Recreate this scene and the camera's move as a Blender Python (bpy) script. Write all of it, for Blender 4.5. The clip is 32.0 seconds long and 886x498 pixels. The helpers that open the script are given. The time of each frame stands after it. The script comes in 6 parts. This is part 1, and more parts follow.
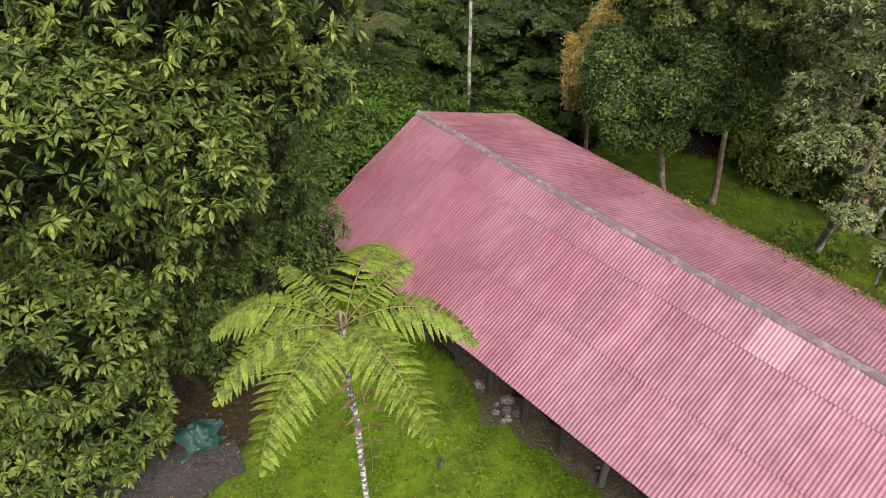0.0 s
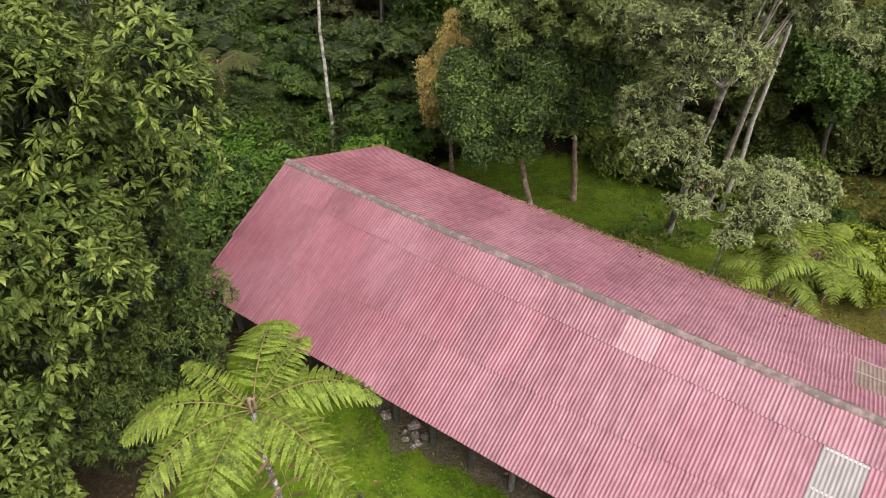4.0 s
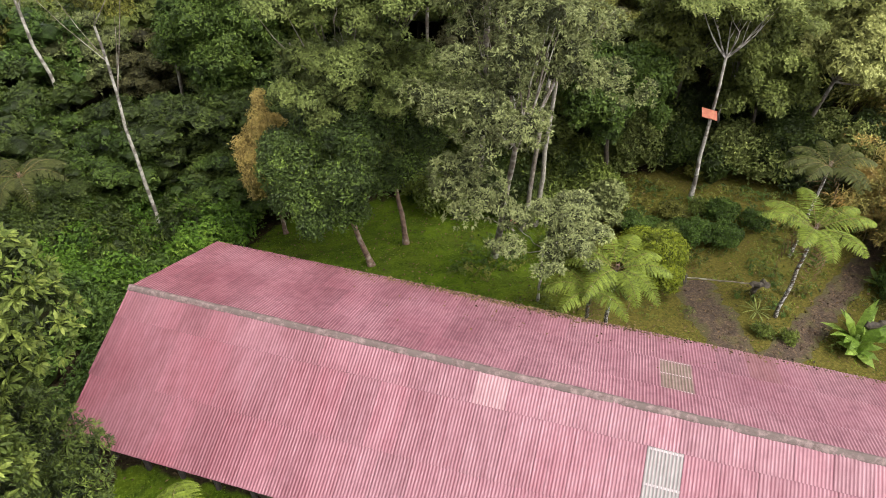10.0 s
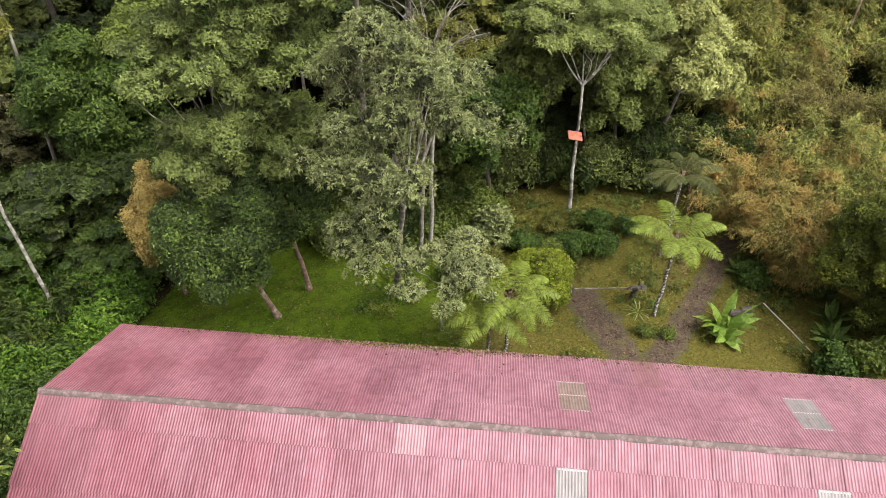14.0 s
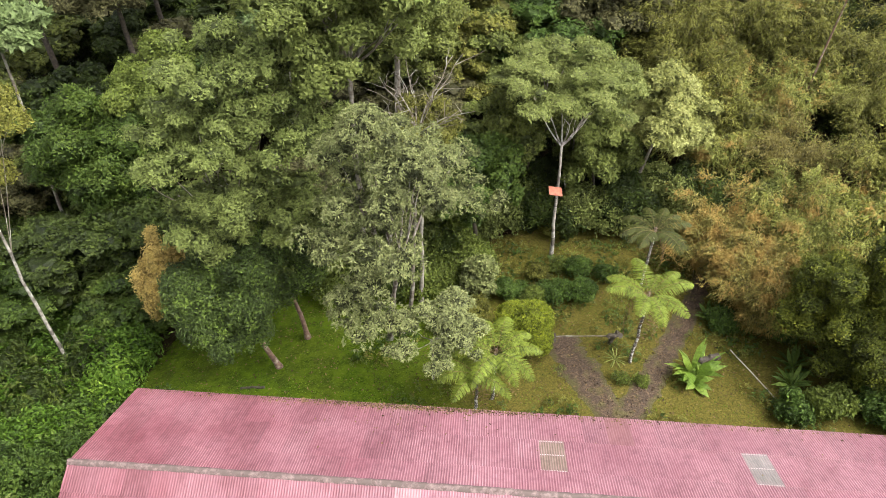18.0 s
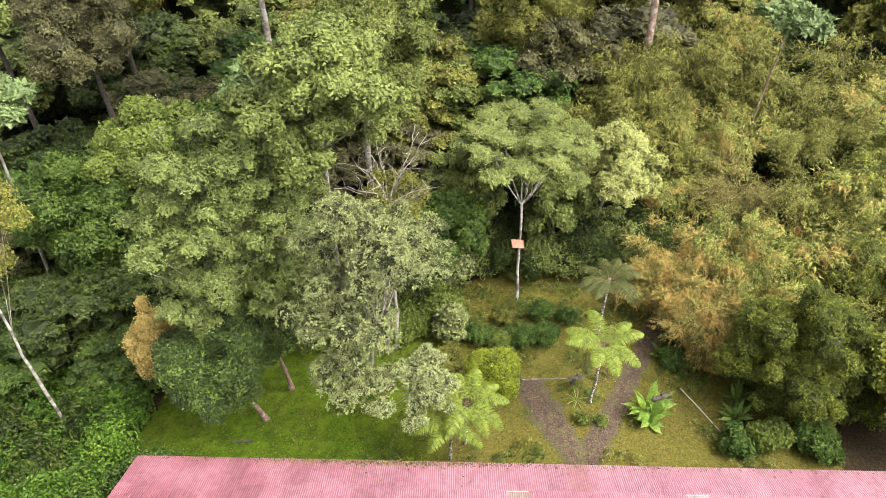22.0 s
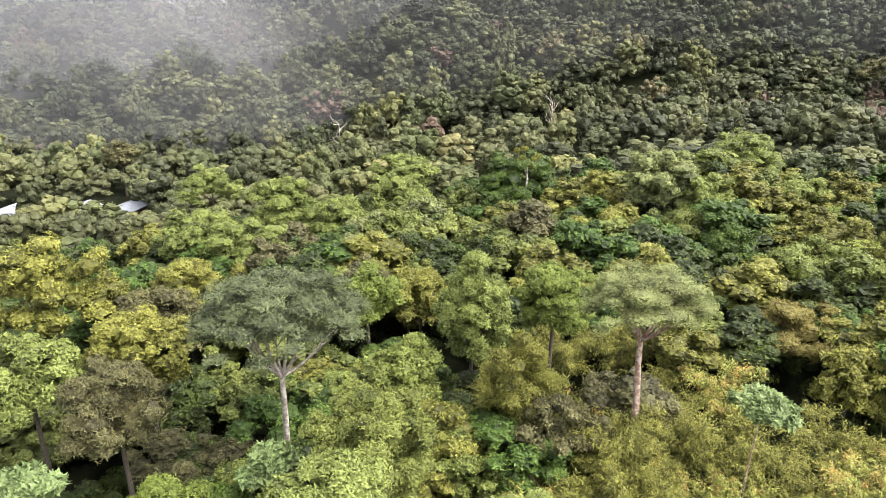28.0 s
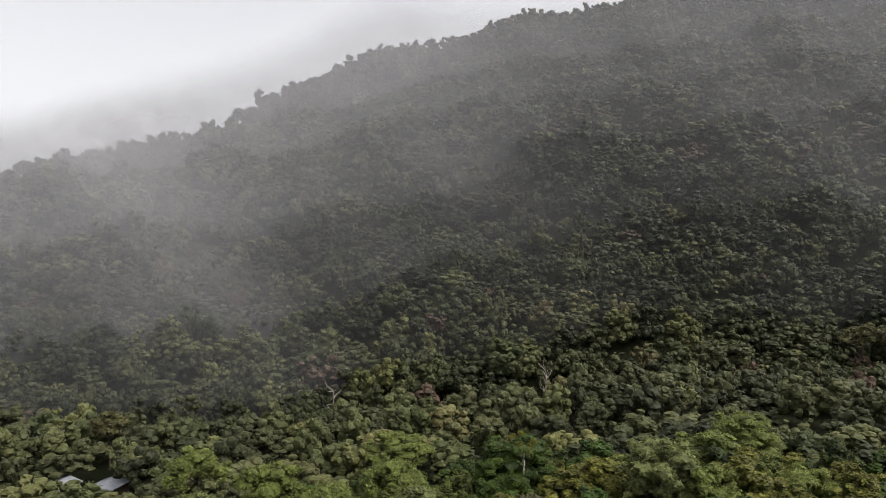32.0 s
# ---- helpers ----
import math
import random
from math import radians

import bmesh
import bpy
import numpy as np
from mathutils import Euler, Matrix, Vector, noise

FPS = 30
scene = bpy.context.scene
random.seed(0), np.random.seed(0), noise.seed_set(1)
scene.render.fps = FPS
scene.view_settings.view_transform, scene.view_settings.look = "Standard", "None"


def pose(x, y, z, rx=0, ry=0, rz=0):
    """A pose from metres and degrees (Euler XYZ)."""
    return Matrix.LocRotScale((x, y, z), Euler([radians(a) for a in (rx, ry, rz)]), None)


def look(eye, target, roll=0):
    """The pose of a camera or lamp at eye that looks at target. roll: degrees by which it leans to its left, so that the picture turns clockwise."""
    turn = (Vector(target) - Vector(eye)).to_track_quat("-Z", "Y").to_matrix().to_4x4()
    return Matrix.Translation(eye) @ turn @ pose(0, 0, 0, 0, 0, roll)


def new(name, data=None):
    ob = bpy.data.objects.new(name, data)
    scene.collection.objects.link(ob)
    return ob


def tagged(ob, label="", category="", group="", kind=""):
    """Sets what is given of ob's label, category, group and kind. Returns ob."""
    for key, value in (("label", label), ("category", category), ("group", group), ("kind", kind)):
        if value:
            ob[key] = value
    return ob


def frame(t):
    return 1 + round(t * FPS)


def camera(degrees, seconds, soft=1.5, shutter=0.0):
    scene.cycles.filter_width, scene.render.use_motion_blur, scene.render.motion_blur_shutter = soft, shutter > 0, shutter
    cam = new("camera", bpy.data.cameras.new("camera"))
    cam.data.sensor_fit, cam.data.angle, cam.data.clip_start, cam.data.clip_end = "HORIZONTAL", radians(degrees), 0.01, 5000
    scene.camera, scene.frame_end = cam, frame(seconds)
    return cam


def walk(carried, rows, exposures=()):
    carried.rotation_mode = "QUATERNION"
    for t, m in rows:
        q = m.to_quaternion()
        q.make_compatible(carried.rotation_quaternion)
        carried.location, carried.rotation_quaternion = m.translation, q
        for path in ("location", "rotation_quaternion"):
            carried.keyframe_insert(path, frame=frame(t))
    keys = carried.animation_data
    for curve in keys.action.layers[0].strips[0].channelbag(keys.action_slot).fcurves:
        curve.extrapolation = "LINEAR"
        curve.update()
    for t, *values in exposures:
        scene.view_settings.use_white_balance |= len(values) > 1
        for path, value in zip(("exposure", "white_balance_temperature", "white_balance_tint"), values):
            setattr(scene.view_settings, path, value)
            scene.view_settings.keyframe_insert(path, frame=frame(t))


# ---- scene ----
cam = camera(64.20, 32.0, soft=0.4)
# seconds, eye, pitch, yaw
ROWS = [
    (0, 0.050, -0.046, 14.600, -42.08, -0.24),
    (0.5, 0.040, -0.040, 14.739, -42.13, -1.29),
    (1, 0.030, -0.034, 14.883, -42.08, -2.02),
    (1.5, 0.017, -0.030, 15.035, -42.07, -2.88),
    (2, 0.009, -0.033, 15.188, -42.05, -4.61),
    (2.5, 0.014, -0.043, 15.339, -42.08, -6.93),
    (3, 0.030, -0.058, 15.497, -42.06, -9.27),
    (3.5, 0.047, -0.070, 15.680, -42.14, -11.57),
    (5.5, 0.045, -0.060, 16.688, -42.01, -14.23),
    (6, 0.039, -0.043, 16.955, -41.95, -15.43),
    (6.5, 0.034, -0.021, 17.209, -41.94, -17.90),
    (7, 0.035, 0.001, 17.445, -42.01, -19.80),
    (7.5, 0.036, 0.018, 17.673, -42.00, -21.71),
    (8, 0.033, 0.027, 17.899, -41.95, -23.48),
    (8.5, 0.019, 0.028, 18.128, -41.92, -25.22),
    (9, -0.007, 0.029, 18.357, -41.93, -27.04),
    (9.5, -0.044, 0.037, 18.582, -41.87, -28.75),
    (10, -0.083, 0.049, 18.807, -41.95, -30.45),
    (10.5, -0.113, 0.062, 19.040, -41.89, -32.15),
    (11, -0.128, 0.072, 19.284, -41.88, -33.83),
    (11.5, -0.126, 0.077, 19.539, -41.88, -35.52),
    (12, -0.115, 0.078, 19.804, -41.95, -37.06),
    (12.5, -0.100, 0.077, 20.086, -41.97, -38.57),
    (13, -0.086, 0.076, 20.389, -41.97, -39.65),
    (13.5, -0.075, 0.078, 20.713, -41.95, -40.57),
    (14, -0.068, 0.086, 21.060, -41.99, -41.50),
    (14.5, -0.062, 0.098, 21.430, -42.04, -42.32),
    (16.5, -0.042, 0.144, 23.081, -42.11, -42.73),
    (17, -0.034, 0.144, 23.538, -42.08, -42.63),
    (17.5, -0.026, 0.136, 24.018, -42.10, -42.55),
    (18, -0.018, 0.123, 24.512, -42.09, -42.61),
    (18.5, -0.012, 0.110, 25.003, -42.09, -42.98),
    (19, -0.007, 0.095, 25.481, -42.09, -43.82),
    (19.5, -0.001, 0.075, 25.947, -42.10, -45.05),
    (20, 0.005, 0.053, 26.405, -42.13, -45.82),
    (20.5, 0.011, 0.029, 26.873, -42.12, -45.81),
    (21, 0.010, 0.003, 27.367, -42.10, -45.73),
    (21.5, 0.002, -0.026, 27.903, -42.09, -45.73),
    (22, -0.012, -0.053, 28.477, -42.11, -45.56),
    (22.5, -0.029, -0.071, 29.071, -42.13, -45.41),
    (23, -0.044, -0.074, 29.668, -42.14, -45.38),
    (23.5, -0.047, -0.062, 30.258, -41.67, -45.31),
    (24, -0.034, -0.043, 30.840, -40.10, -45.26),
    (24.5, -0.011, -0.025, 31.424, -37.63, -45.14),
    (25, 0.014, -0.014, 32.022, -35.17, -45.12),
    (25.5, 0.033, -0.012, 32.642, -32.61, -45.14),
    (27.5, 0.062, -0.050, 35.306, -22.25, -45.20),
    (28, 0.068, -0.065, 36.004, -19.65, -45.24),
    (28.5, 0.074, -0.082, 36.719, -17.08, -45.29),
    (29, 0.079, -0.100, 37.453, -14.57, -45.35),
    (29.5, 0.084, -0.115, 38.203, -12.06, -45.41),
    (30, 0.088, -0.122, 38.973, -9.56, -45.46),
    (30.5, 0.088, -0.120, 39.763, -7.05, -45.56),
    (31, 0.086, -0.111, 40.568, -4.58, -45.64),
    (31.5, 0.082, -0.099, 41.381, -2.15, -45.68),
    (32, 0.078, -0.087, 42.197, 0.24, -45.66),
]
EXPOSURES = [(0.0, 1.58, 6500, 10), (14.0, 1.82, 6500, 10), (18.0, 2.05, 6500, 10), (21.0, 2.32, 6500, 10), (25.0, 2.78, 6600, 11), (28.0, 2.76, 6420, 14), (30.0, 2.5, 6470, 14), (31.0, 2.0, 6500, 13), (32.0, 1.12, 6550, 12)]
walk(cam, [(t, pose(x, y, z, 90 + pitch, 0, yaw)) for t, x, y, z, pitch, yaw in ROWS], EXPOSURES)

# ---------------------------------------------------------------- light
SUN_ELEVATION, SUN_ROTATION = 56.0, 155.0
world = bpy.data.worlds.new("overcast_sky")
scene.world = world
world.use_nodes = True
wn, wl = world.node_tree.nodes, world.node_tree.links
sky = wn.new("ShaderNodeTexSky")
sky.sky_type, sky.sun_disc = "NISHITA", False
sky.sun_elevation, sky.sun_rotation = radians(SUN_ELEVATION), radians(SUN_ROTATION)
sky.air_density, sky.dust_density = 1.0, 4.0
grey = wn.new("ShaderNodeHueSaturation")
grey.inputs["Saturation"].default_value = 0.12
grey.inputs["Value"].default_value = 1.95
wl.new(sky.outputs[0], grey.inputs["Color"])
wl.new(grey.outputs[0], wn["Background"].inputs["Color"])
wn["Background"].inputs["Strength"].default_value = 0.06
sun = new("sun", bpy.data.lights.new("sun", "SUN"))
sun.data.energy, sun.data.angle, sun.data.color = 1.5, radians(50), (1.0, 0.95, 0.87)
sun.matrix_world = look((0, 0, 100), (
    -100 * math.cos(radians(SUN_ELEVATION)) * math.sin(radians(SUN_ROTATION)),
    -100 * math.cos(radians(SUN_ELEVATION)) * math.cos(radians(SUN_ROTATION)),
    100 - 100 * math.sin(radians(SUN_ELEVATION))))

# ---------------------------------------------------------------- plan
ORIGIN = np.array([-0.54, 17.50])          # left end of the ridge
ALONG = np.array([0.68303, -0.73039])      # the ridge's direction
OUT = np.array([0.73039, 0.68303])         # towards the valley and the mountain
RIDGE_Z, EAVE_Z, HALF_NEAR, HALF_FAR = 3.96, 2.20, 4.08, 4.18


def place(a, v):
    return ORIGIN + a * ALONG + v * OUT


def plan(x, y):
    dx, dy = x - ORIGIN[0], y - ORIGIN[1]
    return dx * ALONG[0] + dy * ALONG[1], dx * OUT[0] + dy * OUT[1]


def smooth(x, lo, hi):
    w = np.clip((x - lo) / (hi - lo), 0, 1)
    return w * w * (3 - 2 * w)


def bumps(x, y, size, seed=0.0):
    """Smooth rolling noise of about -1 to 1, from sines."""
    x, y = x / size + seed, y / size - 1.7 * seed
    return (np.sin(x * 2.1 + 1.3 * np.sin(y * 1.7)) + np.sin(y * 2.3 + 1.1 * np.sin(x * 1.9 + 2)) + np.sin((x + y) * 3.7 + seed) * 0.6) / 2.6


def crest_line(side):
    return np.clip(668 + 0.6 * side, 330, 950) + 90 * np.exp(-((side + 80) / 82) ** 2)


def height(a, v):
    """The ground: a terrace with the house, a slope down to the valley, then the mountain."""
    a, v = np.asarray(a, float), np.asarray(v, float)
    k = np.interp(a, [-30, -11, 0, 5, 9, 20, 40], [0.5, 0.45, 0.26, 0.21, 0.21, 0.13, 0.14])
    near = -0.2 - k * np.clip(v + 2, 0, 16)
    far = -3.5 - 0.055 * np.maximum(0, v - 40) + 0.12 * np.clip(a - 10, -60, 60)
    w = smooth(v, 14, 39)
    z = near * (1 - w) + far * w
    z = z + 0.05 * bumps(a, v, 2.5) + 0.8 * smooth(v, 40, 90) * bumps(a, v, 30, 3)
    side, depth = a - 13.15, v + 11.56
    foot = 240 - 0.15 * side + 14 * bumps(side, depth, 90, 5)
    crest = crest_line(side) + 5 * bumps(side, side, 60, 1)
    rise = 0.62 * np.clip(depth - foot, 0, None)
    gully = 10 * bumps(side * 1.6, depth * 0.5, 55, 2) * smooth(depth, foot, foot + 120) * (1 - 0.85 * smooth(depth, crest - 160, crest - 20))
    top = 0.62 * (crest - foot)
    peak = np.where(depth < crest, rise, top - 0.45 * (depth - crest))
    return z + np.where(depth > foot, peak + gully, 0)


def ground_z(x, y):
    return float(height(*plan(x, y)))


# ---------------------------------------------------------------- mesh helpers
def mesh_np(name, verts, faces, mats, tint=None, smooth_shade=False, extra=None):
    """A mesh from arrays. faces: list of (n, k) index arrays."""
    me = bpy.data.meshes.new(name)
    verts = np.ascontiguousarray(verts, np.float32)
    me.vertices.add(len(verts))
    me.vertices.foreach_set("co", verts.ravel())
    faces = [f for f in faces if len(f)]
    loops = np.concatenate([f.ravel() for f in faces]).astype(np.int32)
    sizes = np.concatenate([np.full(len(f), f.shape[1]) for f in faces])
    starts = np.r_[0, np.cumsum(sizes)[:-1]].astype(np.int32)
    me.loops.add(len(loops))
    me.loops.foreach_set("vertex_index", loops)
    me.polygons.add(len(sizes))
    me.polygons.foreach_set("loop_start", starts)
    me.polygons.foreach_set("use_smooth", np.full(len(sizes), smooth_shade))
    for key, values in [("tint", tint)] + list((extra or {}).items()):
        if values is not None:
            me.attributes.new(key, "FLOAT", "POINT").data.foreach_set("value", np.ascontiguousarray(values, np.float32))
    for m in mats if isinstance(mats, (list, tuple)) else [mats]:
        me.materials.append(m)
    me.update(calc_edges=True)
    return me


def child(name, me, parent, label="", m=None):
    ob = new(name, me)
    ob.parent = parent
    if m is not None:
        ob.matrix_basis = m
    if label:
        ob["label"] = label
    return ob


def part(name, bm, material, parent, label=""):
    me = bpy.data.meshes.new(name)
    bm.to_mesh(me)
    bm.free()
    me.materials.append(material)
    return child(name, me, parent, label)


def base(name, x, y, z, label, category, group="", turn=0.0):
    ob = new(name)
    ob.empty_display_size = 0.3
    ob.matrix_basis = pose(x, y, z, 0, 0, turn)
    return tagged(ob, label, category, group)


def tube(points, radii, sides=7, cap=True):
    """A tapered tube along points: verts, quads, tris."""
    p = np.asarray(points, float)
    r = np.asarray(radii, float)
    d = np.gradient(p, axis=0)
    d /= np.linalg.norm(d, axis=1)[:, None] + 1e-9
    ref = np.where(np.abs(d[:, 2:3]) > 0.9, [[1.0, 0, 0]], [[0, 0, 1.0]])
    s = np.cross(d, ref)
    s /= np.linalg.norm(s, axis=1)[:, None] + 1e-9
    for i in range(1, len(s)):
        if s[i] @ s[i - 1] < 0:
            s[i] *= -1
    t = np.cross(d, s)
    ang = np.linspace(0, 2 * np.pi, sides, endpoint=False)
    ring = s[:, None] * np.cos(ang)[None, :, None] + t[:, None] * np.sin(ang)[None, :, None]
    verts = (p[:, None] + ring * r[:, None, None]).reshape(-1, 3)
    i, j = np.meshgrid(np.arange(len(p) - 1), np.arange(sides), indexing="ij")
    i, j = i.ravel(), j.ravel()
    k = (j + 1) % sides
    quads = np.stack([i * sides + j, i * sides + k, (i + 1) * sides + k, (i + 1) * sides + j], -1)
    return verts, quads


def join(pieces):
    """Joins (verts, quads) pieces."""
    vs, qs, at = [], [], 0
    for v, q in pieces:
        vs.append(v)
        qs.append(q + at)
        at += len(v)
    return np.concatenate(vs), np.concatenate(qs)


def unit(rng, n):
    d = rng.normal(size=(n, 3))
    return d / np.linalg.norm(d, axis=1)[:, None]


def leaves(rng, origin, ahead, length, width, fold=0.25, fine=False, droop=0.15, facing=None):
    """Pointed leaves: diamonds, or finer bent blades. Returns verts, list of faces."""
    n = len(origin)
    ahead = ahead / (np.linalg.norm(ahead, axis=1)[:, None] + 1e-9)
    side = np.cross(ahead, unit(rng, n) * 0.5 + (np.array([0, 0, 1.0]) if facing is None else facing))
    side /= np.linalg.norm(side, axis=1)[:, None] + 1e-9
    up = np.cross(side, ahead)
    L, W = np.broadcast_to(length, n)[:, None], np.broadcast_to(width, n)[:, None]
    o = np.arange(n)[:, None]
    if fine == "tri":
        v = np.stack([origin - side * W / 2, origin + side * W / 2, origin + ahead * L], 1)
        return v.reshape(-1, 3), [o * 3 + np.array([[0, 1, 2]])]
    if not fine:
        mid = origin + ahead * L * 0.45 + up * W * fold
        tip = origin + ahead * L - up * L * droop
        v = np.stack([origin, mid - side * W / 2, tip, mid + side * W / 2], 1)
        return v.reshape(-1, 3), [o * 4 + np.array([[0, 1, 2, 3]])]
    bend = lambda f: origin + ahead * L * f - up * L * droop * f * f  # noqa: E731
    v = np.stack([origin, bend(0.35) - side * W * 0.42 + up * W * fold, bend(0.35) + side * W * 0.42 + up * W * fold,
                  bend(0.72) - side * W * 0.5 + up * W * fold, bend(0.72) + side * W * 0.5 + up * W * fold, bend(1.0)], 1)
    return v.reshape(-1, 3), [o * 6 + np.array([[1, 2, 4, 3]]), np.concatenate([o * 6 + np.array([[0, 2, 1]]), o * 6 + np.array([[3, 4, 5]])])]


ICO = {}


def hull(rng, blobs, shrink, level=2, rough=0.16):
    """Lumpy rounded masses."""
    if level not in ICO:
        bm = bmesh.new()
        bmesh.ops.create_icosphere(bm, subdivisions=level, radius=1.0)
        ICO[level] = (np.array([v.co[:] for v in bm.verts]), np.array([[v.index for v in f.verts] for f in bm.faces]))
        bm.free()
    co, fa = ICO[level]
    vs, fs, at = [], [], 0
    for b in blobs:
        swell = np.sin(co @ (rng.normal(size=(3, 4)) * 2.4) + rng.uniform(0, 6, 4)).sum(1)[:, None]
        v = co * (shrink * (1 + rough * (0.35 * swell + rng.normal(size=(len(co), 1)))))
        vs.append(v * b[3:6] + b[:3])
        fs.append(fa + at)
        at += len(v)
    return np.concatenate(vs), np.concatenate(fs)


def bare_of_others(c, own, blobs, depth):
    """Which of the points c, each on the mass own, lie outside all other masses."""
    out = np.ones(len(c), bool)
    for i in range(0, len(c), 1500):
        q = (((c[i:i + 1500, None, :] - blobs[None, :, :3]) / blobs[None, :, 3:6]) ** 2).sum(-1)
        q[np.arange(len(q)), own[i:i + 1500]] = 9
        out[i:i + 1500] = q.min(1) > depth
    return out


def lumps(rng, centre, radii, count, size=0.5, flat=1.0, low=-0.35, heart=0.5):
    """Sub-masses that make up a crown of that size."""
    c, r = np.array(centre, float), np.array(radii, float)
    d = unit(rng, count * 6)
    d = d[d[:, 2] > low][:count]
    s = size * rng.uniform(0.55, 1.3, len(d))
    pos = c + d * r * (1 - s * 0.8)[:, None] * rng.uniform(0.6, 1.12, (len(d), 1))
    rad = np.minimum(r, r.mean())[None] * s[:, None] * [1, 1, flat]
    out = np.concatenate([pos, rad], 1)
    return np.concatenate([out, [[*c, *(r * heart * 0.7)]]]) if heart else out


def masses(seed, *crowns):
    """The sub-masses of an uneven crown: each part is a centre, radii, count and size."""
    rng = np.random.default_rng(seed)
    return np.concatenate([lumps(rng, centre, radii, count, size, 0.65, -0.7, 0.5) for centre, radii, count, size in crowns])


def foliage(rng, blobs, count, length, width, per=7, spread=0.25, rise=0.35, fine=False, whorl=False, inner=0.35, droop=0.15, low=-0.5, core=0.72, fold=0.25, level=2):
    """Leaves in small clusters over the masses of a crown, and the leafy masses under them: verts, faces, tint."""
    blobs = np.asarray(blobs, float)
    area = (blobs[:, 3] * blobs[:, 4] + blobs[:, 3] * blobs[:, 5] + blobs[:, 4] * blobs[:, 5])
    n = max(1, count // per)
    pick = rng.choice(len(blobs), 2 * n, p=area / area.sum())
    d = unit(rng, 2 * n)
    d[:, 2] = np.where(d[:, 2] < low, -d[:, 2], d[:, 2])
    b = blobs[pick]
    far = 1.04 - inner * rng.random(2 * n) ** 2
    c = b[:, :3] + d * b[:, 3:6] * far[:, None]
    clear = np.flatnonzero(bare_of_others(c, pick, blobs, 0.5 if whorl else 0.72))[:n]
    n, pick, d, b, c = len(clear), pick[clear], d[clear], b[clear], c[clear]
    normal = d / b[:, 3:6]
    normal /= np.linalg.norm(normal, axis=1)[:, None]
    axis = normal + [0, 0, rise] + 0.35 * unit(rng, n)
    axis /= np.linalg.norm(axis, axis=1)[:, None]
    C, A, N = np.repeat(c, per, 0), np.repeat(axis, per, 0), np.repeat(normal, per, 0)
    m = len(C)
    if whorl:
        side = np.cross(A, unit(rng, m))
        side /= np.linalg.norm(side, axis=1)[:, None] + 1e-9
        way = A * rng.uniform(0.1, 0.9, (m, 1)) + side
        org = C + way * 0.02
    else:
        way = unit(rng, m)
        way = way - 0.6 * N * (way * N).sum(1)[:, None] + 0.15 * N
        off = unit(rng, m) * rng.random((m, 1)) ** 0.4
        off -= 0.5 * A * (off * A).sum(1)[:, None]
        org = C + off * spread
    L = length * rng.uniform(0.65, 1.2, m)
    v, faces = leaves(rng, org, way, L, width * L / length, fold, fine, droop, None if whorl else N * 1.1 + [0, 0, 0.5])
    k = 3 if fine == 'tri' else 6 if fine else 4
    tone = rng.random(len(blobs))
    if whorl:
        shade = np.repeat(np.repeat(0.12 + 0.6 * rng.random(n), per) + rng.random(m) * 0.24, k)
    else:
        low_, lump_, twig_, leaf_ = (0.16, 0.22, 0.3, 0.2) if fine == 'tri' else (0.06, 0.24, 0.42, 0.24)
        shade = np.repeat(np.repeat(low_ + lump_ * tone[pick] + twig_ * rng.random(n), per) + rng.random(m) * leaf_, k)
    # Inner leaves and hull take the darkest tints: crown shade put into colour.
    if core and whorl:
        n = max(8, int(count * 0.22))
        b = blobs[rng.choice(len(blobs), n, p=area / area.sum())]
        d = unit(rng, n)
        big = 1.2 * length * rng.uniform(0.8, 1.2, n)
        v2, f2 = leaves(rng, b[:, :3] + d * b[:, 3:6] * core * rng.uniform(0.75, 1.0, (n, 1)), np.cross(d, unit(rng, n)) + 0.2 * d, big, big * max(0.34, width / length), 0.1, 'tri' if fine == 'tri' else False, 0.1)
        faces = faces + [f2[0] + len(v)]
        v = np.concatenate([v, v2])
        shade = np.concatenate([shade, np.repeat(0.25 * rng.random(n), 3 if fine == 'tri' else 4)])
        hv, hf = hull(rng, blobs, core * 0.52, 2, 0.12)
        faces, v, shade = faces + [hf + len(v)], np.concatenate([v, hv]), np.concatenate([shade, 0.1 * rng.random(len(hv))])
    elif core:
        # Hull tinted darker than its leaves, standing in for shade inside the crown.
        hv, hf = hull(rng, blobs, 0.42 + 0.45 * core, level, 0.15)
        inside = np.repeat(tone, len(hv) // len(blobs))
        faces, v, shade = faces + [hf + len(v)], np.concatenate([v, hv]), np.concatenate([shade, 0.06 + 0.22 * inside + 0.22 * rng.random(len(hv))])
    return v, faces, shade


# ---------------------------------------------------------------- materials
def nodes_of(name):
    m = bpy.data.materials.new(name)
    m.use_nodes = True
    nt = m.node_tree
    return m, nt, nt.nodes["Principled BSDF"], nt.nodes["Material Output"]


def node(nt, kind, **inputs):
    n = nt.nodes.new(kind)
    for key, value in inputs.items():
        sock = n.inputs[key.replace("_", " ")]
        if hasattr(value, "is_output"):
            nt.links.new(value, sock)
        else:
            sock.default_value = value
    return n


def position(nt):
    return nt.nodes.new("ShaderNodeNewGeometry").outputs["Position"]


def noise_of(nt, scale, detail=4.0, rough=0.55, vector=None):
    n = node(nt, "ShaderNodeTexNoise", Scale=scale, Detail=detail, Roughness=rough)
    nt.links.new(vector if vector is not None else position(nt), n.inputs["Vector"])
    return n.outputs["Fac"]


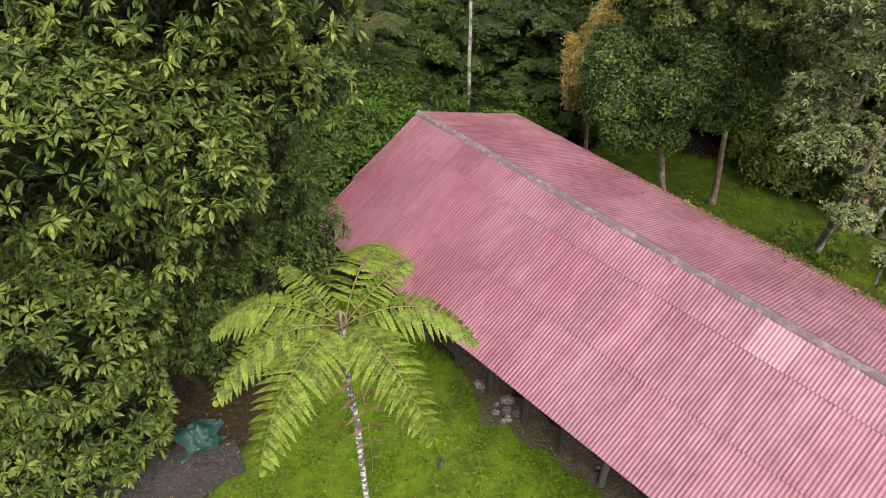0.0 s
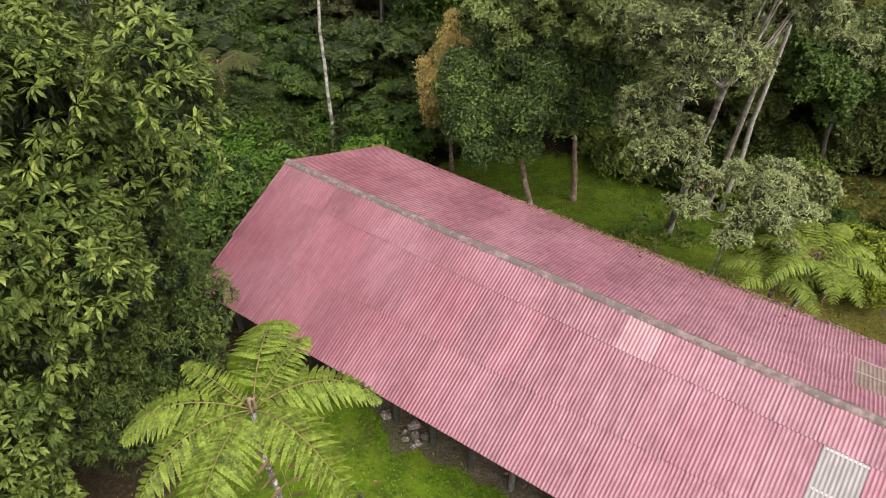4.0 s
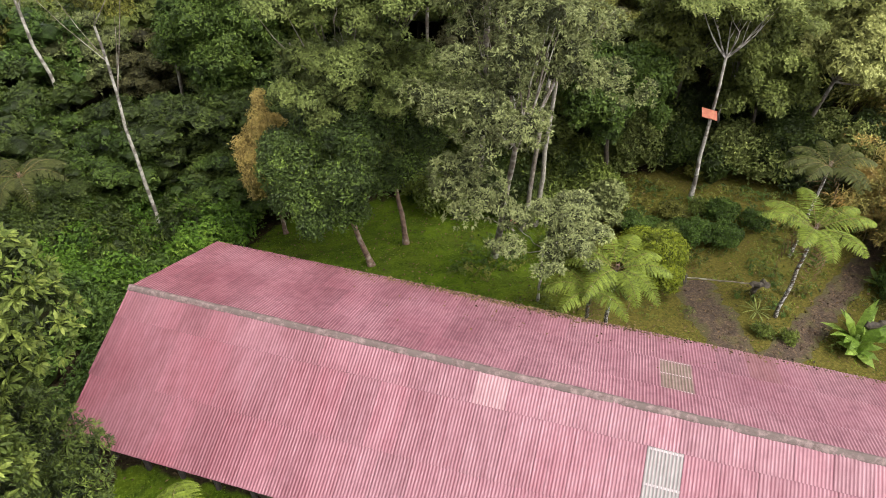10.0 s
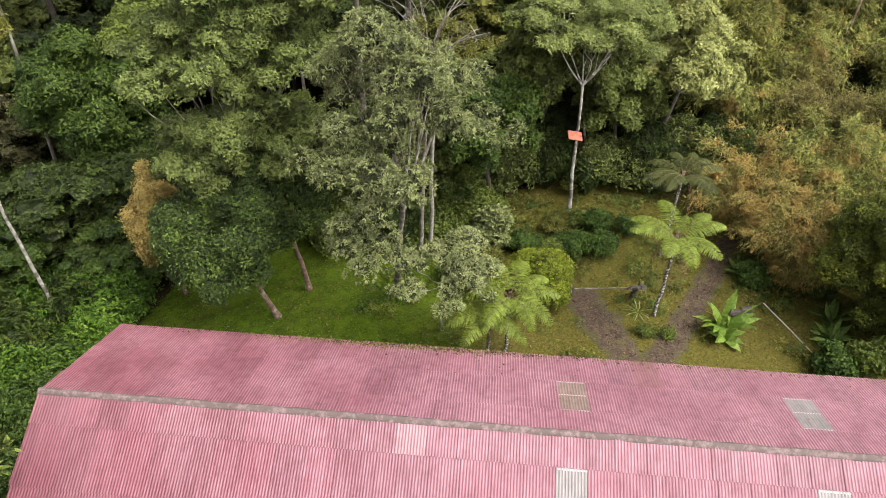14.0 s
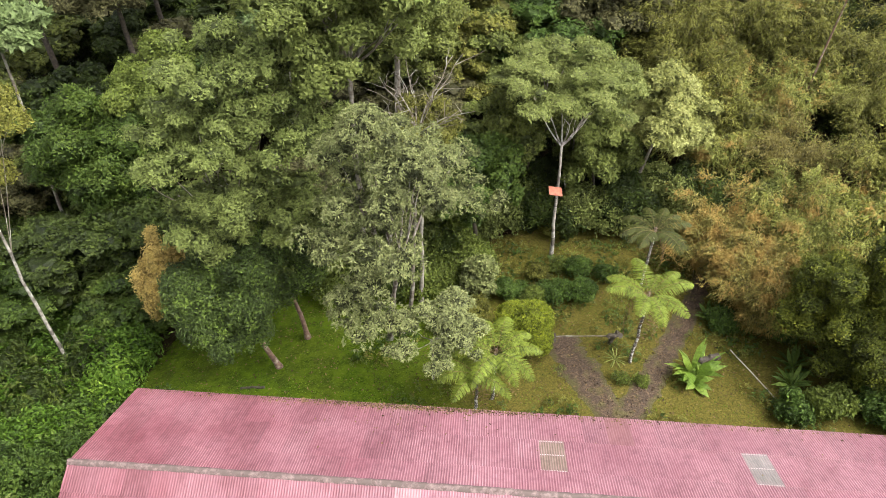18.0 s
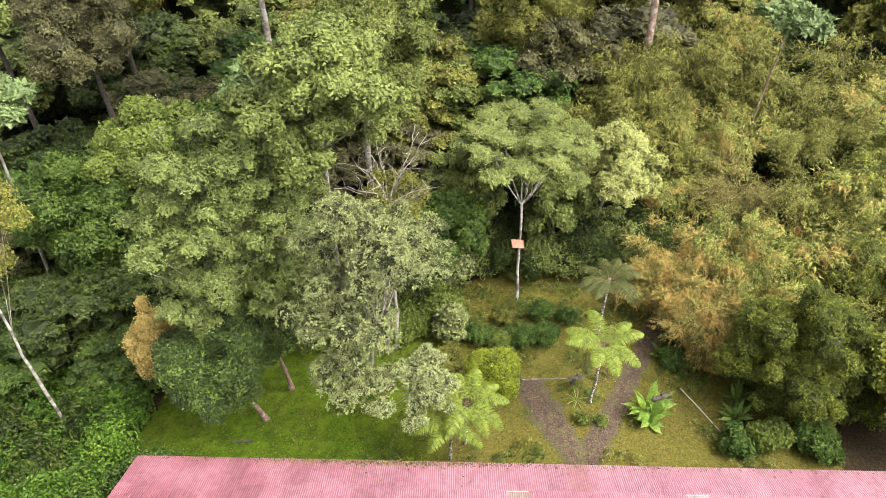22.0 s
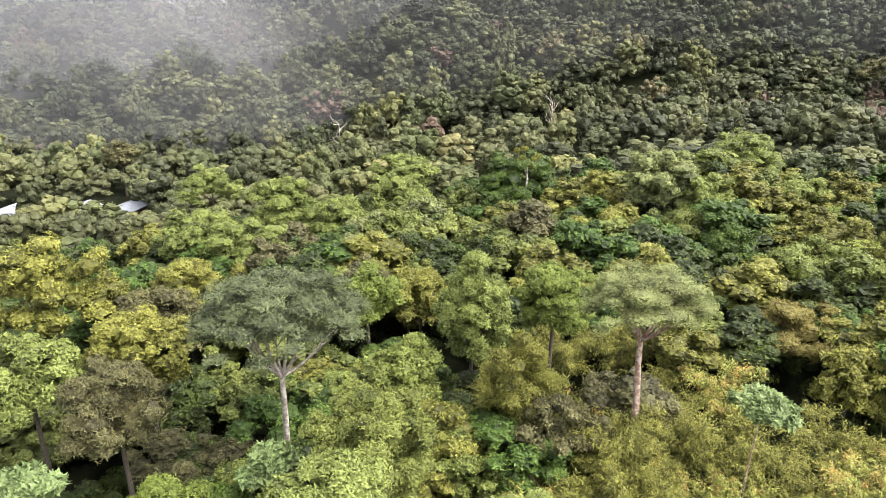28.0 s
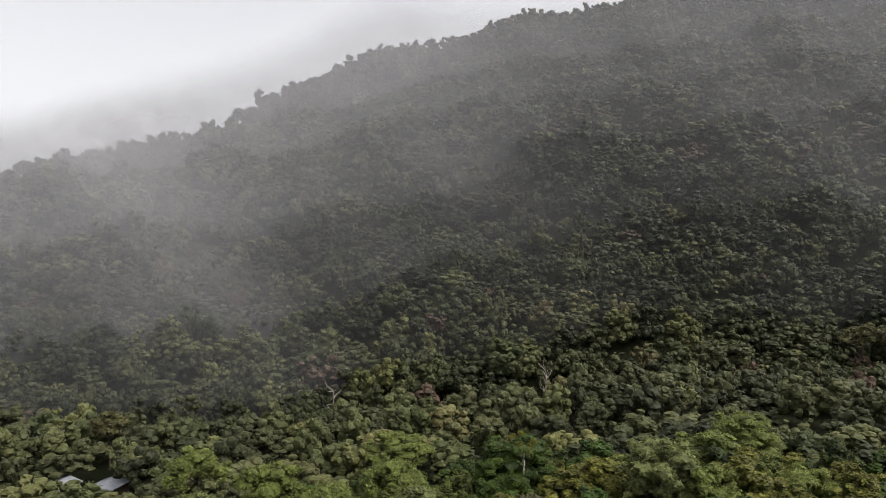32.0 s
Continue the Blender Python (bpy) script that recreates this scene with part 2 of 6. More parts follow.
def ramp_of(nt, fac, stops):
    r = nt.nodes.new("ShaderNodeValToRGB")
    while len(r.color_ramp.elements) < len(stops):
        r.color_ramp.elements.new(0.5)
    for e, (p, c) in zip(r.color_ramp.elements, stops):
        e.position = p
        e.color = (*c, 1) if len(c) == 3 else c
    nt.links.new(fac, r.inputs["Fac"])
    return r.outputs["Color"]


def mix_of(nt, fac, a, b, mode="MIX"):
    m = nt.nodes.new("ShaderNodeMix")
    m.data_type, m.blend_type = "RGBA", mode
    for sock, value in ((m.inputs["Factor"], fac), (m.inputs["A"], a), (m.inputs["B"], b)):
        pass
    for key, value in ((0, fac), (6, a), (7, b)):
        if hasattr(value, "is_output"):
            nt.links.new(value, m.inputs[key])
        else:
            m.inputs[key].default_value = (*value, 1) if isinstance(value, tuple) and len(value) == 3 else value
    return m.outputs[2]


def math_of(nt, op, a, b=0.0, c=None):
    m = nt.nodes.new("ShaderNodeMath")
    m.operation = op
    for i, value in enumerate((a, b) if c is None else (a, b, c)):
        if hasattr(value, "is_output"):
            nt.links.new(value, m.inputs[i])
        else:
            m.inputs[i].default_value = value
    return m.outputs[0]


def attr_of(nt, name):
    a = nt.nodes.new("ShaderNodeAttribute")
    a.attribute_name = name
    return a.outputs["Fac"]


def bump_of(nt, bsdf, fac, strength, distance):
    b = node(nt, "ShaderNodeBump", Strength=strength, Distance=distance, Height=fac)
    nt.links.new(b.outputs["Normal"], bsdf.inputs["Normal"])


def leaf_material(name, dark, mid, light, rough=0.5, through_light=0.25, patch=1.2, dead=None, spec=0.16, gone=(0.58, 0.74)):
    m, nt, bsdf, out = nodes_of(name)
    dark, mid, light, dead = (tuple(0.7 * x for x in c) if c else None for c in (dark, mid, light, dead))
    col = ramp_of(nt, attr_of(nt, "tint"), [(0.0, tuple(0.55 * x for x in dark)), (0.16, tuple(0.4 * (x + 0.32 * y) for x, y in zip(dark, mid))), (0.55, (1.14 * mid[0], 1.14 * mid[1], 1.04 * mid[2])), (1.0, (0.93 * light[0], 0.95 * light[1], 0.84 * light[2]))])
    big = noise_of(nt, patch, 2.0)
    col = mix_of(nt, math_of(nt, "MULTIPLY", big, 0.5), col, tuple(0.42 * x for x in mid), "MIX")
    grain = noise_of(nt, 8.0, 3.0, 0.6)
    col = mix_of(nt, 1.0, col, ramp_of(nt, grain, [(0.3, (0.6, 0.6, 0.6)), (0.5, (1.0, 1.0, 1.0)), (0.7, (1.3, 1.3, 1.25))]), "MULTIPLY")
    bump_of(nt, bsdf, grain, 0.8, 0.1)
    if dead:
        col = mix_of(nt, ramp_of(nt, noise_of(nt, patch * 0.8 + 0.7, 3.0), [(gone[0], (0, 0, 0)), (gone[1], (0.85, 0.85, 0.85))]), col, dead)
    nt.links.new(col, bsdf.inputs["Base Color"])
    bsdf.inputs["Roughness"].default_value = rough
    bsdf.inputs["Specular IOR Level"].default_value = spec
    tr = node(nt, "ShaderNodeBsdfTranslucent", Color=col)
    mix = node(nt, "ShaderNodeMixShader", Fac=0.65 * through_light)
    nt.links.new(bsdf.outputs[0], mix.inputs[1])
    nt.links.new(tr.outputs[0], mix.inputs[2])
    nt.links.new(mix.outputs[0], out.inputs["Surface"])
    return m


LEAF = {
    "whorl": leaf_material("whorl_leaf", (0.010, 0.019, 0.004), (0.10, 0.138, 0.028), (0.36, 0.41, 0.10), 0.5, 0.25, 0.45),
    "dark": leaf_material("dark_leaf", (0.008, 0.016, 0.004), (0.060, 0.086, 0.019), (0.23, 0.29, 0.06), 0.45, 0.15, 0.6),
    "greygreen": leaf_material("grey_green_leaf", (0.024, 0.036, 0.018), (0.10, 0.122, 0.06), (0.22, 0.24, 0.12), 0.55, 0.15, 0.4),
    "green": leaf_material("green_leaf", (0.028, 0.046, 0.010), (0.165, 0.20, 0.048), (0.37, 0.41, 0.13), 0.55, 0.22, 0.4),
    "feather": leaf_material("feathery_leaf", (0.028, 0.042, 0.012), (0.19, 0.235, 0.068), (0.41, 0.47, 0.16), 0.55, 0.2, 0.4),
    "vine": leaf_material("vine_leaf", (0.009, 0.021, 0.005), (0.06, 0.10, 0.016), (0.20, 0.27, 0.05), 0.5, 0.15, 0.6),
    "clump": leaf_material("clumped_leaf", (0.024, 0.040, 0.009), (0.145, 0.17, 0.04), (0.36, 0.39, 0.115), 0.5, 0.2, 0.5),
    "tan": leaf_material("tan_leaf", (0.05, 0.042, 0.014), (0.22, 0.19, 0.055), (0.42, 0.36, 0.13), 0.6, 0.2, 0.4),
    "cecropia": leaf_material("lobed_pale_leaf", (0.05, 0.08, 0.03), (0.16, 0.22, 0.085), (0.31, 0.37, 0.18), 0.55, 0.2, 0.5),
    "silver": leaf_material("silver_leaf", (0.040, 0.050, 0.018), (0.215, 0.245, 0.095), (0.42, 0.45, 0.20), 0.55, 0.2, 0.5),
    "yellow": leaf_material("yellow_leaf", (0.04, 0.052, 0.012), (0.185, 0.225, 0.06), (0.41, 0.46, 0.15), 0.55, 0.25, 0.4),
    "lime": leaf_material("lime_leaf", (0.028, 0.048, 0.010), (0.145, 0.19, 0.038), (0.33, 0.38, 0.09), 0.5, 0.25, 0.5),
    "olive": leaf_material("olive_leaf", (0.034, 0.040, 0.009), (0.19, 0.192, 0.04), (0.42, 0.41, 0.105), 0.55, 0.2, 0.35),
    "brown": leaf_material("brown_leaf", (0.035, 0.034, 0.016), (0.125, 0.12, 0.052), (0.24, 0.22, 0.10), 0.6, 0.15, 0.35),
    "orange": leaf_material("orange_leaf", (0.42, 0.31, 0.10), (0.80, 0.60, 0.22), (1.0, 0.82, 0.40), 0.6, 0.3, 1.0),
    "glossy": leaf_material("glossy_dark_leaf", (0.011, 0.024, 0.006), (0.074, 0.112, 0.028), (0.34, 0.48, 0.09), 0.42, 0.2, 1.2, spec=0.22),
    "grey": leaf_material("silvery_leaf", (0.052, 0.062, 0.024), (0.265, 0.295, 0.127), (0.48, 0.515, 0.25), 0.55, 0.2, 0.9),
    "bamboo": leaf_material("bamboo_leaf", (0.046, 0.060, 0.012), (0.28, 0.305, 0.07), (0.54, 0.56, 0.18), 0.55, 0.28, 0.25, dead=(0.46, 0.28, 0.085), gone=(0.5, 0.66)),
    # Deep leaf is darker than the rest, with understory shade in its colour.
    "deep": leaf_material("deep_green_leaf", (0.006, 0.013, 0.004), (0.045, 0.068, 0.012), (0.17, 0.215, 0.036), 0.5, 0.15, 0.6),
    "pale": leaf_material("pale_green_leaf", (0.045, 0.062, 0.016), (0.225, 0.265, 0.078), (0.46, 0.50, 0.19), 0.55, 0.25, 0.5),
    "rust": leaf_material("rusty_bamboo_leaf", (0.05, 0.052, 0.012), (0.28, 0.25, 0.065), (0.52, 0.45, 0.16), 0.6, 0.2, 0.5, dead=(0.40, 0.25, 0.07), gone=(0.44, 0.62)),
    "fresh": leaf_material("fresh_green_leaf", (0.012, 0.034, 0.004), (0.085, 0.165, 0.017), (0.27, 0.39, 0.06), 0.5, 0.22, 0.6),
    "cream": leaf_material("cream_leaf", (0.07, 0.085, 0.02), (0.36, 0.38, 0.12), (0.70, 0.69, 0.34), 0.55, 0.25, 0.5),
    "bush": leaf_material("bush_leaf", (0.012, 0.020, 0.004), (0.115, 0.14, 0.020), (0.50, 0.51, 0.075), 0.5, 0.2, 0.6),
    "lemon": leaf_material("yellow_green_shrub_leaf", (0.03, 0.045, 0.005), (0.24, 0.29, 0.026), (0.62, 0.66, 0.075), 0.5, 0.22, 0.9),
    "shrub": leaf_material("shrub_leaf", (0.012, 0.028, 0.006), (0.072, 0.125, 0.023), (0.22, 0.31, 0.065), 0.5, 0.2, 0.7),
    "grass": leaf_material("grass_blade", (0.03, 0.068, 0.003), (0.115, 0.195, 0.008), (0.27, 0.36, 0.024), 0.6, 0.25, 0.9),
    "fern": leaf_material("fern_frond", (0.045, 0.072, 0.008), (0.182, 0.236, 0.034), (0.35, 0.42, 0.085), 0.5, 0.3, 1.5),
    "frond_bright": leaf_material("bright_broad_leaf", (0.04, 0.08, 0.008), (0.15, 0.25, 0.03), (0.30, 0.42, 0.07), 0.45, 0.25, 1.5, spec=0.3),
    "fern_dull": leaf_material("fern_frond_dull", (0.03, 0.034, 0.009), (0.068, 0.078, 0.019), (0.14, 0.145, 0.042), 0.55, 0.2, 1.0),
    "fern_dead": leaf_material("fern_frond_dead", (0.08, 0.05, 0.025), (0.2, 0.13, 0.07), (0.30, 0.21, 0.12), 0.7, 0.1, 1.5),
}


def bark_material(name, dark, light, scale=6.0, lichen=None):
    m, nt, bsdf, out = nodes_of(name)
    dark, light, lichen = (tuple(0.75 * x for x in c) if c else None for c in (dark, light, lichen))
    n = noise_of(nt, scale, 6.0, 0.65)
    col = ramp_of(nt, n, [(0.35, dark), (0.65, light)])
    if lichen:
        col = mix_of(nt, ramp_of(nt, noise_of(nt, scale * 0.45, 4.0), [(0.5, (0, 0, 0)), (0.58, (1, 1, 1))]), col, lichen)
    nt.links.new(col, bsdf.inputs["Base Color"])
    bsdf.inputs["Roughness"].default_value = 0.85
    bump_of(nt, bsdf, n, 0.5, 0.03)
    return m


BARK = {
    "pale": bark_material("pale_bark", (0.11, 0.085, 0.065), (0.29, 0.25, 0.205), 5.0, (0.36, 0.34, 0.29)),
    "brown": bark_material("brown_bark", (0.10, 0.06, 0.045), (0.29, 0.18, 0.13), 5.0, (0.36, 0.29, 0.23)),
    "dark": bark_material("dark_bark", (0.03, 0.024, 0.018), (0.09, 0.07, 0.05)),
    "white": bark_material("white_branch", (0.20, 0.175, 0.14), (0.42, 0.39, 0.33), 8.0),
    "birch": bark_material("whitish_pole_bark", (0.26, 0.235, 0.20), (0.62, 0.58, 0.52), 5.0, (0.15, 0.13, 0.11)),
    "fern": bark_material("fern_trunk_bark", (0.04, 0.03, 0.022), (0.24, 0.21, 0.18), 22.0, (0.66, 0.64, 0.60)),
    "rachis": bark_material("fern_rachis", (0.12, 0.08, 0.03), (0.22, 0.17, 0.06), 9.0),
    "culm": bark_material("bamboo_culm", (0.12, 0.11, 0.04), (0.30, 0.25, 0.12), 4.0),
}


# ---------------------------------------------------------------- ground
def ground_material():
    m, nt, bsdf, out = nodes_of("ground_soil_and_moss")
    fine, mid, big = noise_of(nt, 9.0, 6.0, 0.7), noise_of(nt, 1.6, 4.0), noise_of(nt, 0.35, 3.0)
    litter = ramp_of(nt, fine, [(0.3, (0.012, 0.010, 0.006)), (0.55, (0.034, 0.024, 0.014)), (0.75, (0.09, 0.06, 0.034))])
    grass = ramp_of(nt, fine, [(0.25, (0.012, 0.028, 0.003)), (0.5, (0.05, 0.094, 0.005)), (0.75, (0.13, 0.19, 0.014))])
    olive = ramp_of(nt, fine, [(0.25, (0.03, 0.03, 0.010)), (0.5, (0.095, 0.083, 0.018)), (0.75, (0.18, 0.15, 0.042))])
    grass = mix_of(nt, ramp_of(nt, mid, [(0.42, (0, 0, 0)), (0.62, (0.8, 0.8, 0.8))]), grass, (0.10, 0.155, 0.009))
    grass = mix_of(nt, ramp_of(nt, noise_of(nt, 0.9, 5.0, 0.7), [(0.5, (0, 0, 0)), (0.66, (0.75, 0.75, 0.75))]), grass, (0.032, 0.055, 0.007))
    dry = math_of(nt, "ADD", attr_of(nt, "dry"), math_of(nt, "MULTIPLY_ADD", big, 0.7, -0.35))
    turf = mix_of(nt, dry, grass, olive)
    edge = math_of(nt, "ADD", attr_of(nt, "lawn"), math_of(nt, "MULTIPLY_ADD", mid, 0.9, -0.45))
    edge = ramp_of(nt, edge, [(0.42, (0, 0, 0)), (0.58, (1, 1, 1))])
    # Forest floor fades to near-black litter, the trees' shade put into its colour.
    litter = mix_of(nt, attr_of(nt, "wild_shade"), litter, ramp_of(nt, noise_of(nt, 0.5, 5.0), [(0.3, (0.005, 0.007, 0.003)), (0.7, (0.014, 0.017, 0.007))]))
    col = mix_of(nt, edge, litter, turf)
    spots = ramp_of(nt, noise_of(nt, 2.6, 5.0, 0.7), [(0.60, (0, 0, 0)), (0.70, (0.8, 0.8, 0.8))])
    col = mix_of(nt, spots, col, (0.07, 0.045, 0.025))
    col = mix_of(nt, 1.0, col, (0.86, 0.86, 0.8), "MULTIPLY")
    nt.links.new(col, bsdf.inputs["Base Color"])
    bsdf.inputs["Roughness"].default_value = 1.0
    bsdf.inputs["Specular IOR Level"].default_value = 0.08
    bump_of(nt, bsdf, fine, 0.8, 0.08)
    return m


def spaced(near, far, step, growth):
    out = list(np.arange(near[0], near[1] + 1e-6, step))
    s, x = step, out[-1]
    while x < far[1]:
        s = s * growth if s * growth < 8 or x > 900 else 8.0
        x += s
        out.append(x)
    s, x = step, out[0]
    while x > far[0]:
        s = s * growth if s * growth < 8 or x < -700 else 8.0
        x -= s
        out.insert(0, x)
    return np.array(out)


def lawn_share(a, v):
    far_lawn = smooth(a, -4.5, -2.0) * (1 - smooth(a, 30, 33)) * smooth(v, 0.5, 3) * (1 - smooth(v, 13.5 + 0.35 * np.clip(a, 0, 18), 17 + 0.35 * np.clip(a, 0, 18)))
    near_lawn = (1 - smooth(v, -3.5, -2.8)) * smooth(v, -20, -17) * smooth(a + 0.5 * v, -1.8, -0.6) * (1 - smooth(a, 45, 50))
    return np.maximum(far_lawn, near_lawn)


def make_ground():
    A = spaced((-8, 34), (-1500, 1500), 0.45, 1.12)
    V = spaced((-13, 26), (-800, 1500), 0.45, 1.10)
    a, v = np.meshgrid(A, V, indexing="ij")
    z = height(a, v)
    xy = ORIGIN + a[..., None] * ALONG + v[..., None] * OUT
    verts = np.concatenate([xy, z[..., None]], -1).reshape(-1, 3)
    i, j = np.meshgrid(np.arange(len(A) - 1), np.arange(len(V) - 1), indexing="ij")
    i, j, n = i.ravel(), j.ravel(), len(V)
    quads = np.stack([i * n + j, (i + 1) * n + j, (i + 1) * n + j + 1, i * n + j + 1], -1)
    dry = np.clip(0.12 + smooth(a, 9, 15) * 0.9 * (v > 0), 0, 1)
    me = mesh_np("ground", verts, [quads], ground_material(), None, True, {"lawn": lawn_share(a, v).ravel(), "dry": dry.ravel(), "wild_shade": smooth(v, 26, 45).ravel()})
    tagged(new("ground", me), "mossy lawn and dark leaf litter on a slope", "ground", kind="structure")


make_ground()


def strip(points, widths, lift, name, material, label, category, rng, step=0.25, rough=0.12):
    """A worn strip of ground along points of the plan, laid over the terrain."""
    p = np.array(points, float)
    seg = np.r_[0, np.cumsum(np.linalg.norm(np.diff(p, axis=0), axis=1))]
    t = np.arange(0, seg[-1], step)
    c = np.stack([np.interp(t, seg, p[:, 0]), np.interp(t, seg, p[:, 1])], -1)
    w = np.interp(t, seg, widths)
    d = np.gradient(c, axis=0)
    d /= np.linalg.norm(d, axis=1)[:, None]
    s = np.stack([-d[:, 1], d[:, 0]], -1)
    across = np.linspace(-1, 1, 7)
    wob = 1 + rough * rng.normal(size=(len(t), 1))
    av = c[:, None] + s[:, None] * (across[None, :] * (w[:, None] * wob))[..., None]
    a, v = av[..., 0], av[..., 1]
    crown = lift * (1 - np.abs(across) ** 4)[None] - 0.03 * (np.abs(across) > 0.99)[None]
    z = height(a, v) + crown
    xy = ORIGIN + a[..., None] * ALONG + v[..., None] * OUT
    verts = np.concatenate([xy, z[..., None]], -1).reshape(-1, 3)
    i, j = np.meshgrid(np.arange(len(t) - 1), np.arange(6), indexing="ij")
    i, j = i.ravel(), j.ravel()
    quads = np.stack([i * 7 + j, (i + 1) * 7 + j, (i + 1) * 7 + j + 1, i * 7 + j + 1], -1)
    edge = np.broadcast_to(np.abs(across)[None], a.shape)
    return tagged(new(name, mesh_np(name, verts, [quads], material, None, True, {"edge": edge.ravel()})), label, category, kind="structure")


def gravel_material(name, dark, light, moss):
    m, nt, bsdf, out = nodes_of(name)
    cell = node(nt, "ShaderNodeTexVoronoi", Scale=13.0)
    nt.links.new(position(nt), cell.inputs["Vector"])
    n = noise_of(nt, 5.0, 5.0, 0.7)
    stone = ramp_of(nt, cell.outputs["Distance"], [(0.0, light), (0.6, dark)])
    col = mix_of(nt, ramp_of(nt, n, [(0.45, (0, 0, 0)), (0.6, (1, 1, 1))]), stone, tuple(0.6 * c for c in dark))
    col = mix_of(nt, ramp_of(nt, noise_of(nt, 1.3, 4.0), [(0.52, (0, 0, 0)), (0.66, (0.8, 0.8, 0.8))]), col, moss)
    rim = math_of(nt, "ADD", attr_of(nt, "edge"), math_of(nt, "MULTIPLY_ADD", noise_of(nt, 2.2, 5.0, 0.7), 1.8, -0.9))
    col = mix_of(nt, ramp_of(nt, rim, [(0.45, (0, 0, 0)), (0.75, (1, 1, 1))]), col, mix_of(nt, n, tuple(0.5 * c for c in moss), moss))
    nt.links.new(col, bsdf.inputs["Base Color"])
    bsdf.inputs["Roughness"].default_value = 0.9
    bump_of(nt, bsdf, cell.outputs["Distance"], 0.6, 0.05)
    return m


GRAVEL = gravel_material("gravel", (0.05, 0.030, 0.017), (0.14, 0.092, 0.056), (0.07, 0.06, 0.015))
SOIL = gravel_material("dark_soil", (0.026, 0.021, 0.02), (0.052, 0.045, 0.042), (0.022, 0.019, 0.015))
EARTH = gravel_material("brown_earth", (0.075, 0.05, 0.036), (0.16, 0.11, 0.08), (0.06, 0.05, 0.022))
rng = np.random.default_rng(3)
strip([(18.6, 2.5), (19.8, 7.0), (21.3, 9.6), (22.8, 12.4), (24.2, 15.0), (26.0, 19.0), (27.5, 24.0)], [0.7, 0.8, 0.75, 0.7, 0.65, 0.6, 0.5], 0.03, "path", GRAVEL, "worn gravel path with moss at its edges", "path", rng)
strip([(19.3, 6.2), (18.3, 8.6), (17.4, 11.0), (17.2, 12.2)], [0.6, 1.0, 1.1, 0.8], 0.04, "side_path", GRAVEL, "bare brown gravel patch branching from the path", "path", rng)
strip([(4, -0.2), (36, -0.2)], [4.0, 4.0], 0.02, "earth_floor", EARTH, "bare brown earth under the shed roof", "ground", rng, 0.6, 0.06)
strip([(1.0, -14.0), (2.4, -11.5), (3.0, -9.9), (3.3, -8.7)], [1.5, 1.15, 0.95, 0.5], 0.03, "soil_patch", SOIL, "dark grey bare soil beside the lawn", "ground", rng)


def scatter_stones():
    rng = np.random.default_rng(8)
    lines = [((18.6, 4.5), (24.2, 15.0), 0.7, 380), ((19.3, 6.2), (17.3, 11.8), 0.7, 240), ((1.6, -12.5), (3.2, -9.2), 0.9, 110)]
    blobs = []
    for p, q, w, n in lines:
        for _ in range(n):
            f = rng.random()
            a = p[0] + (q[0] - p[0]) * f + rng.normal() * w * 0.5
            v = p[1] + (q[1] - p[1]) * f + rng.normal() * w * 0.35
            r = 0.016 + 0.034 * rng.random() ** 2
            blobs.append([*place(a, v), float(height(a, v)) + 0.04, *(r * rng.uniform(0.6, 1.4, 3))])
    v, f = hull(rng, blobs, 1.0, 1, 0.2)
    tagged(new("path_stones", mesh_np("path_stones", v, [f], GRAVEL)), "loose grey stones strewn on the paths", "stones", kind="stuff")


scatter_stones()


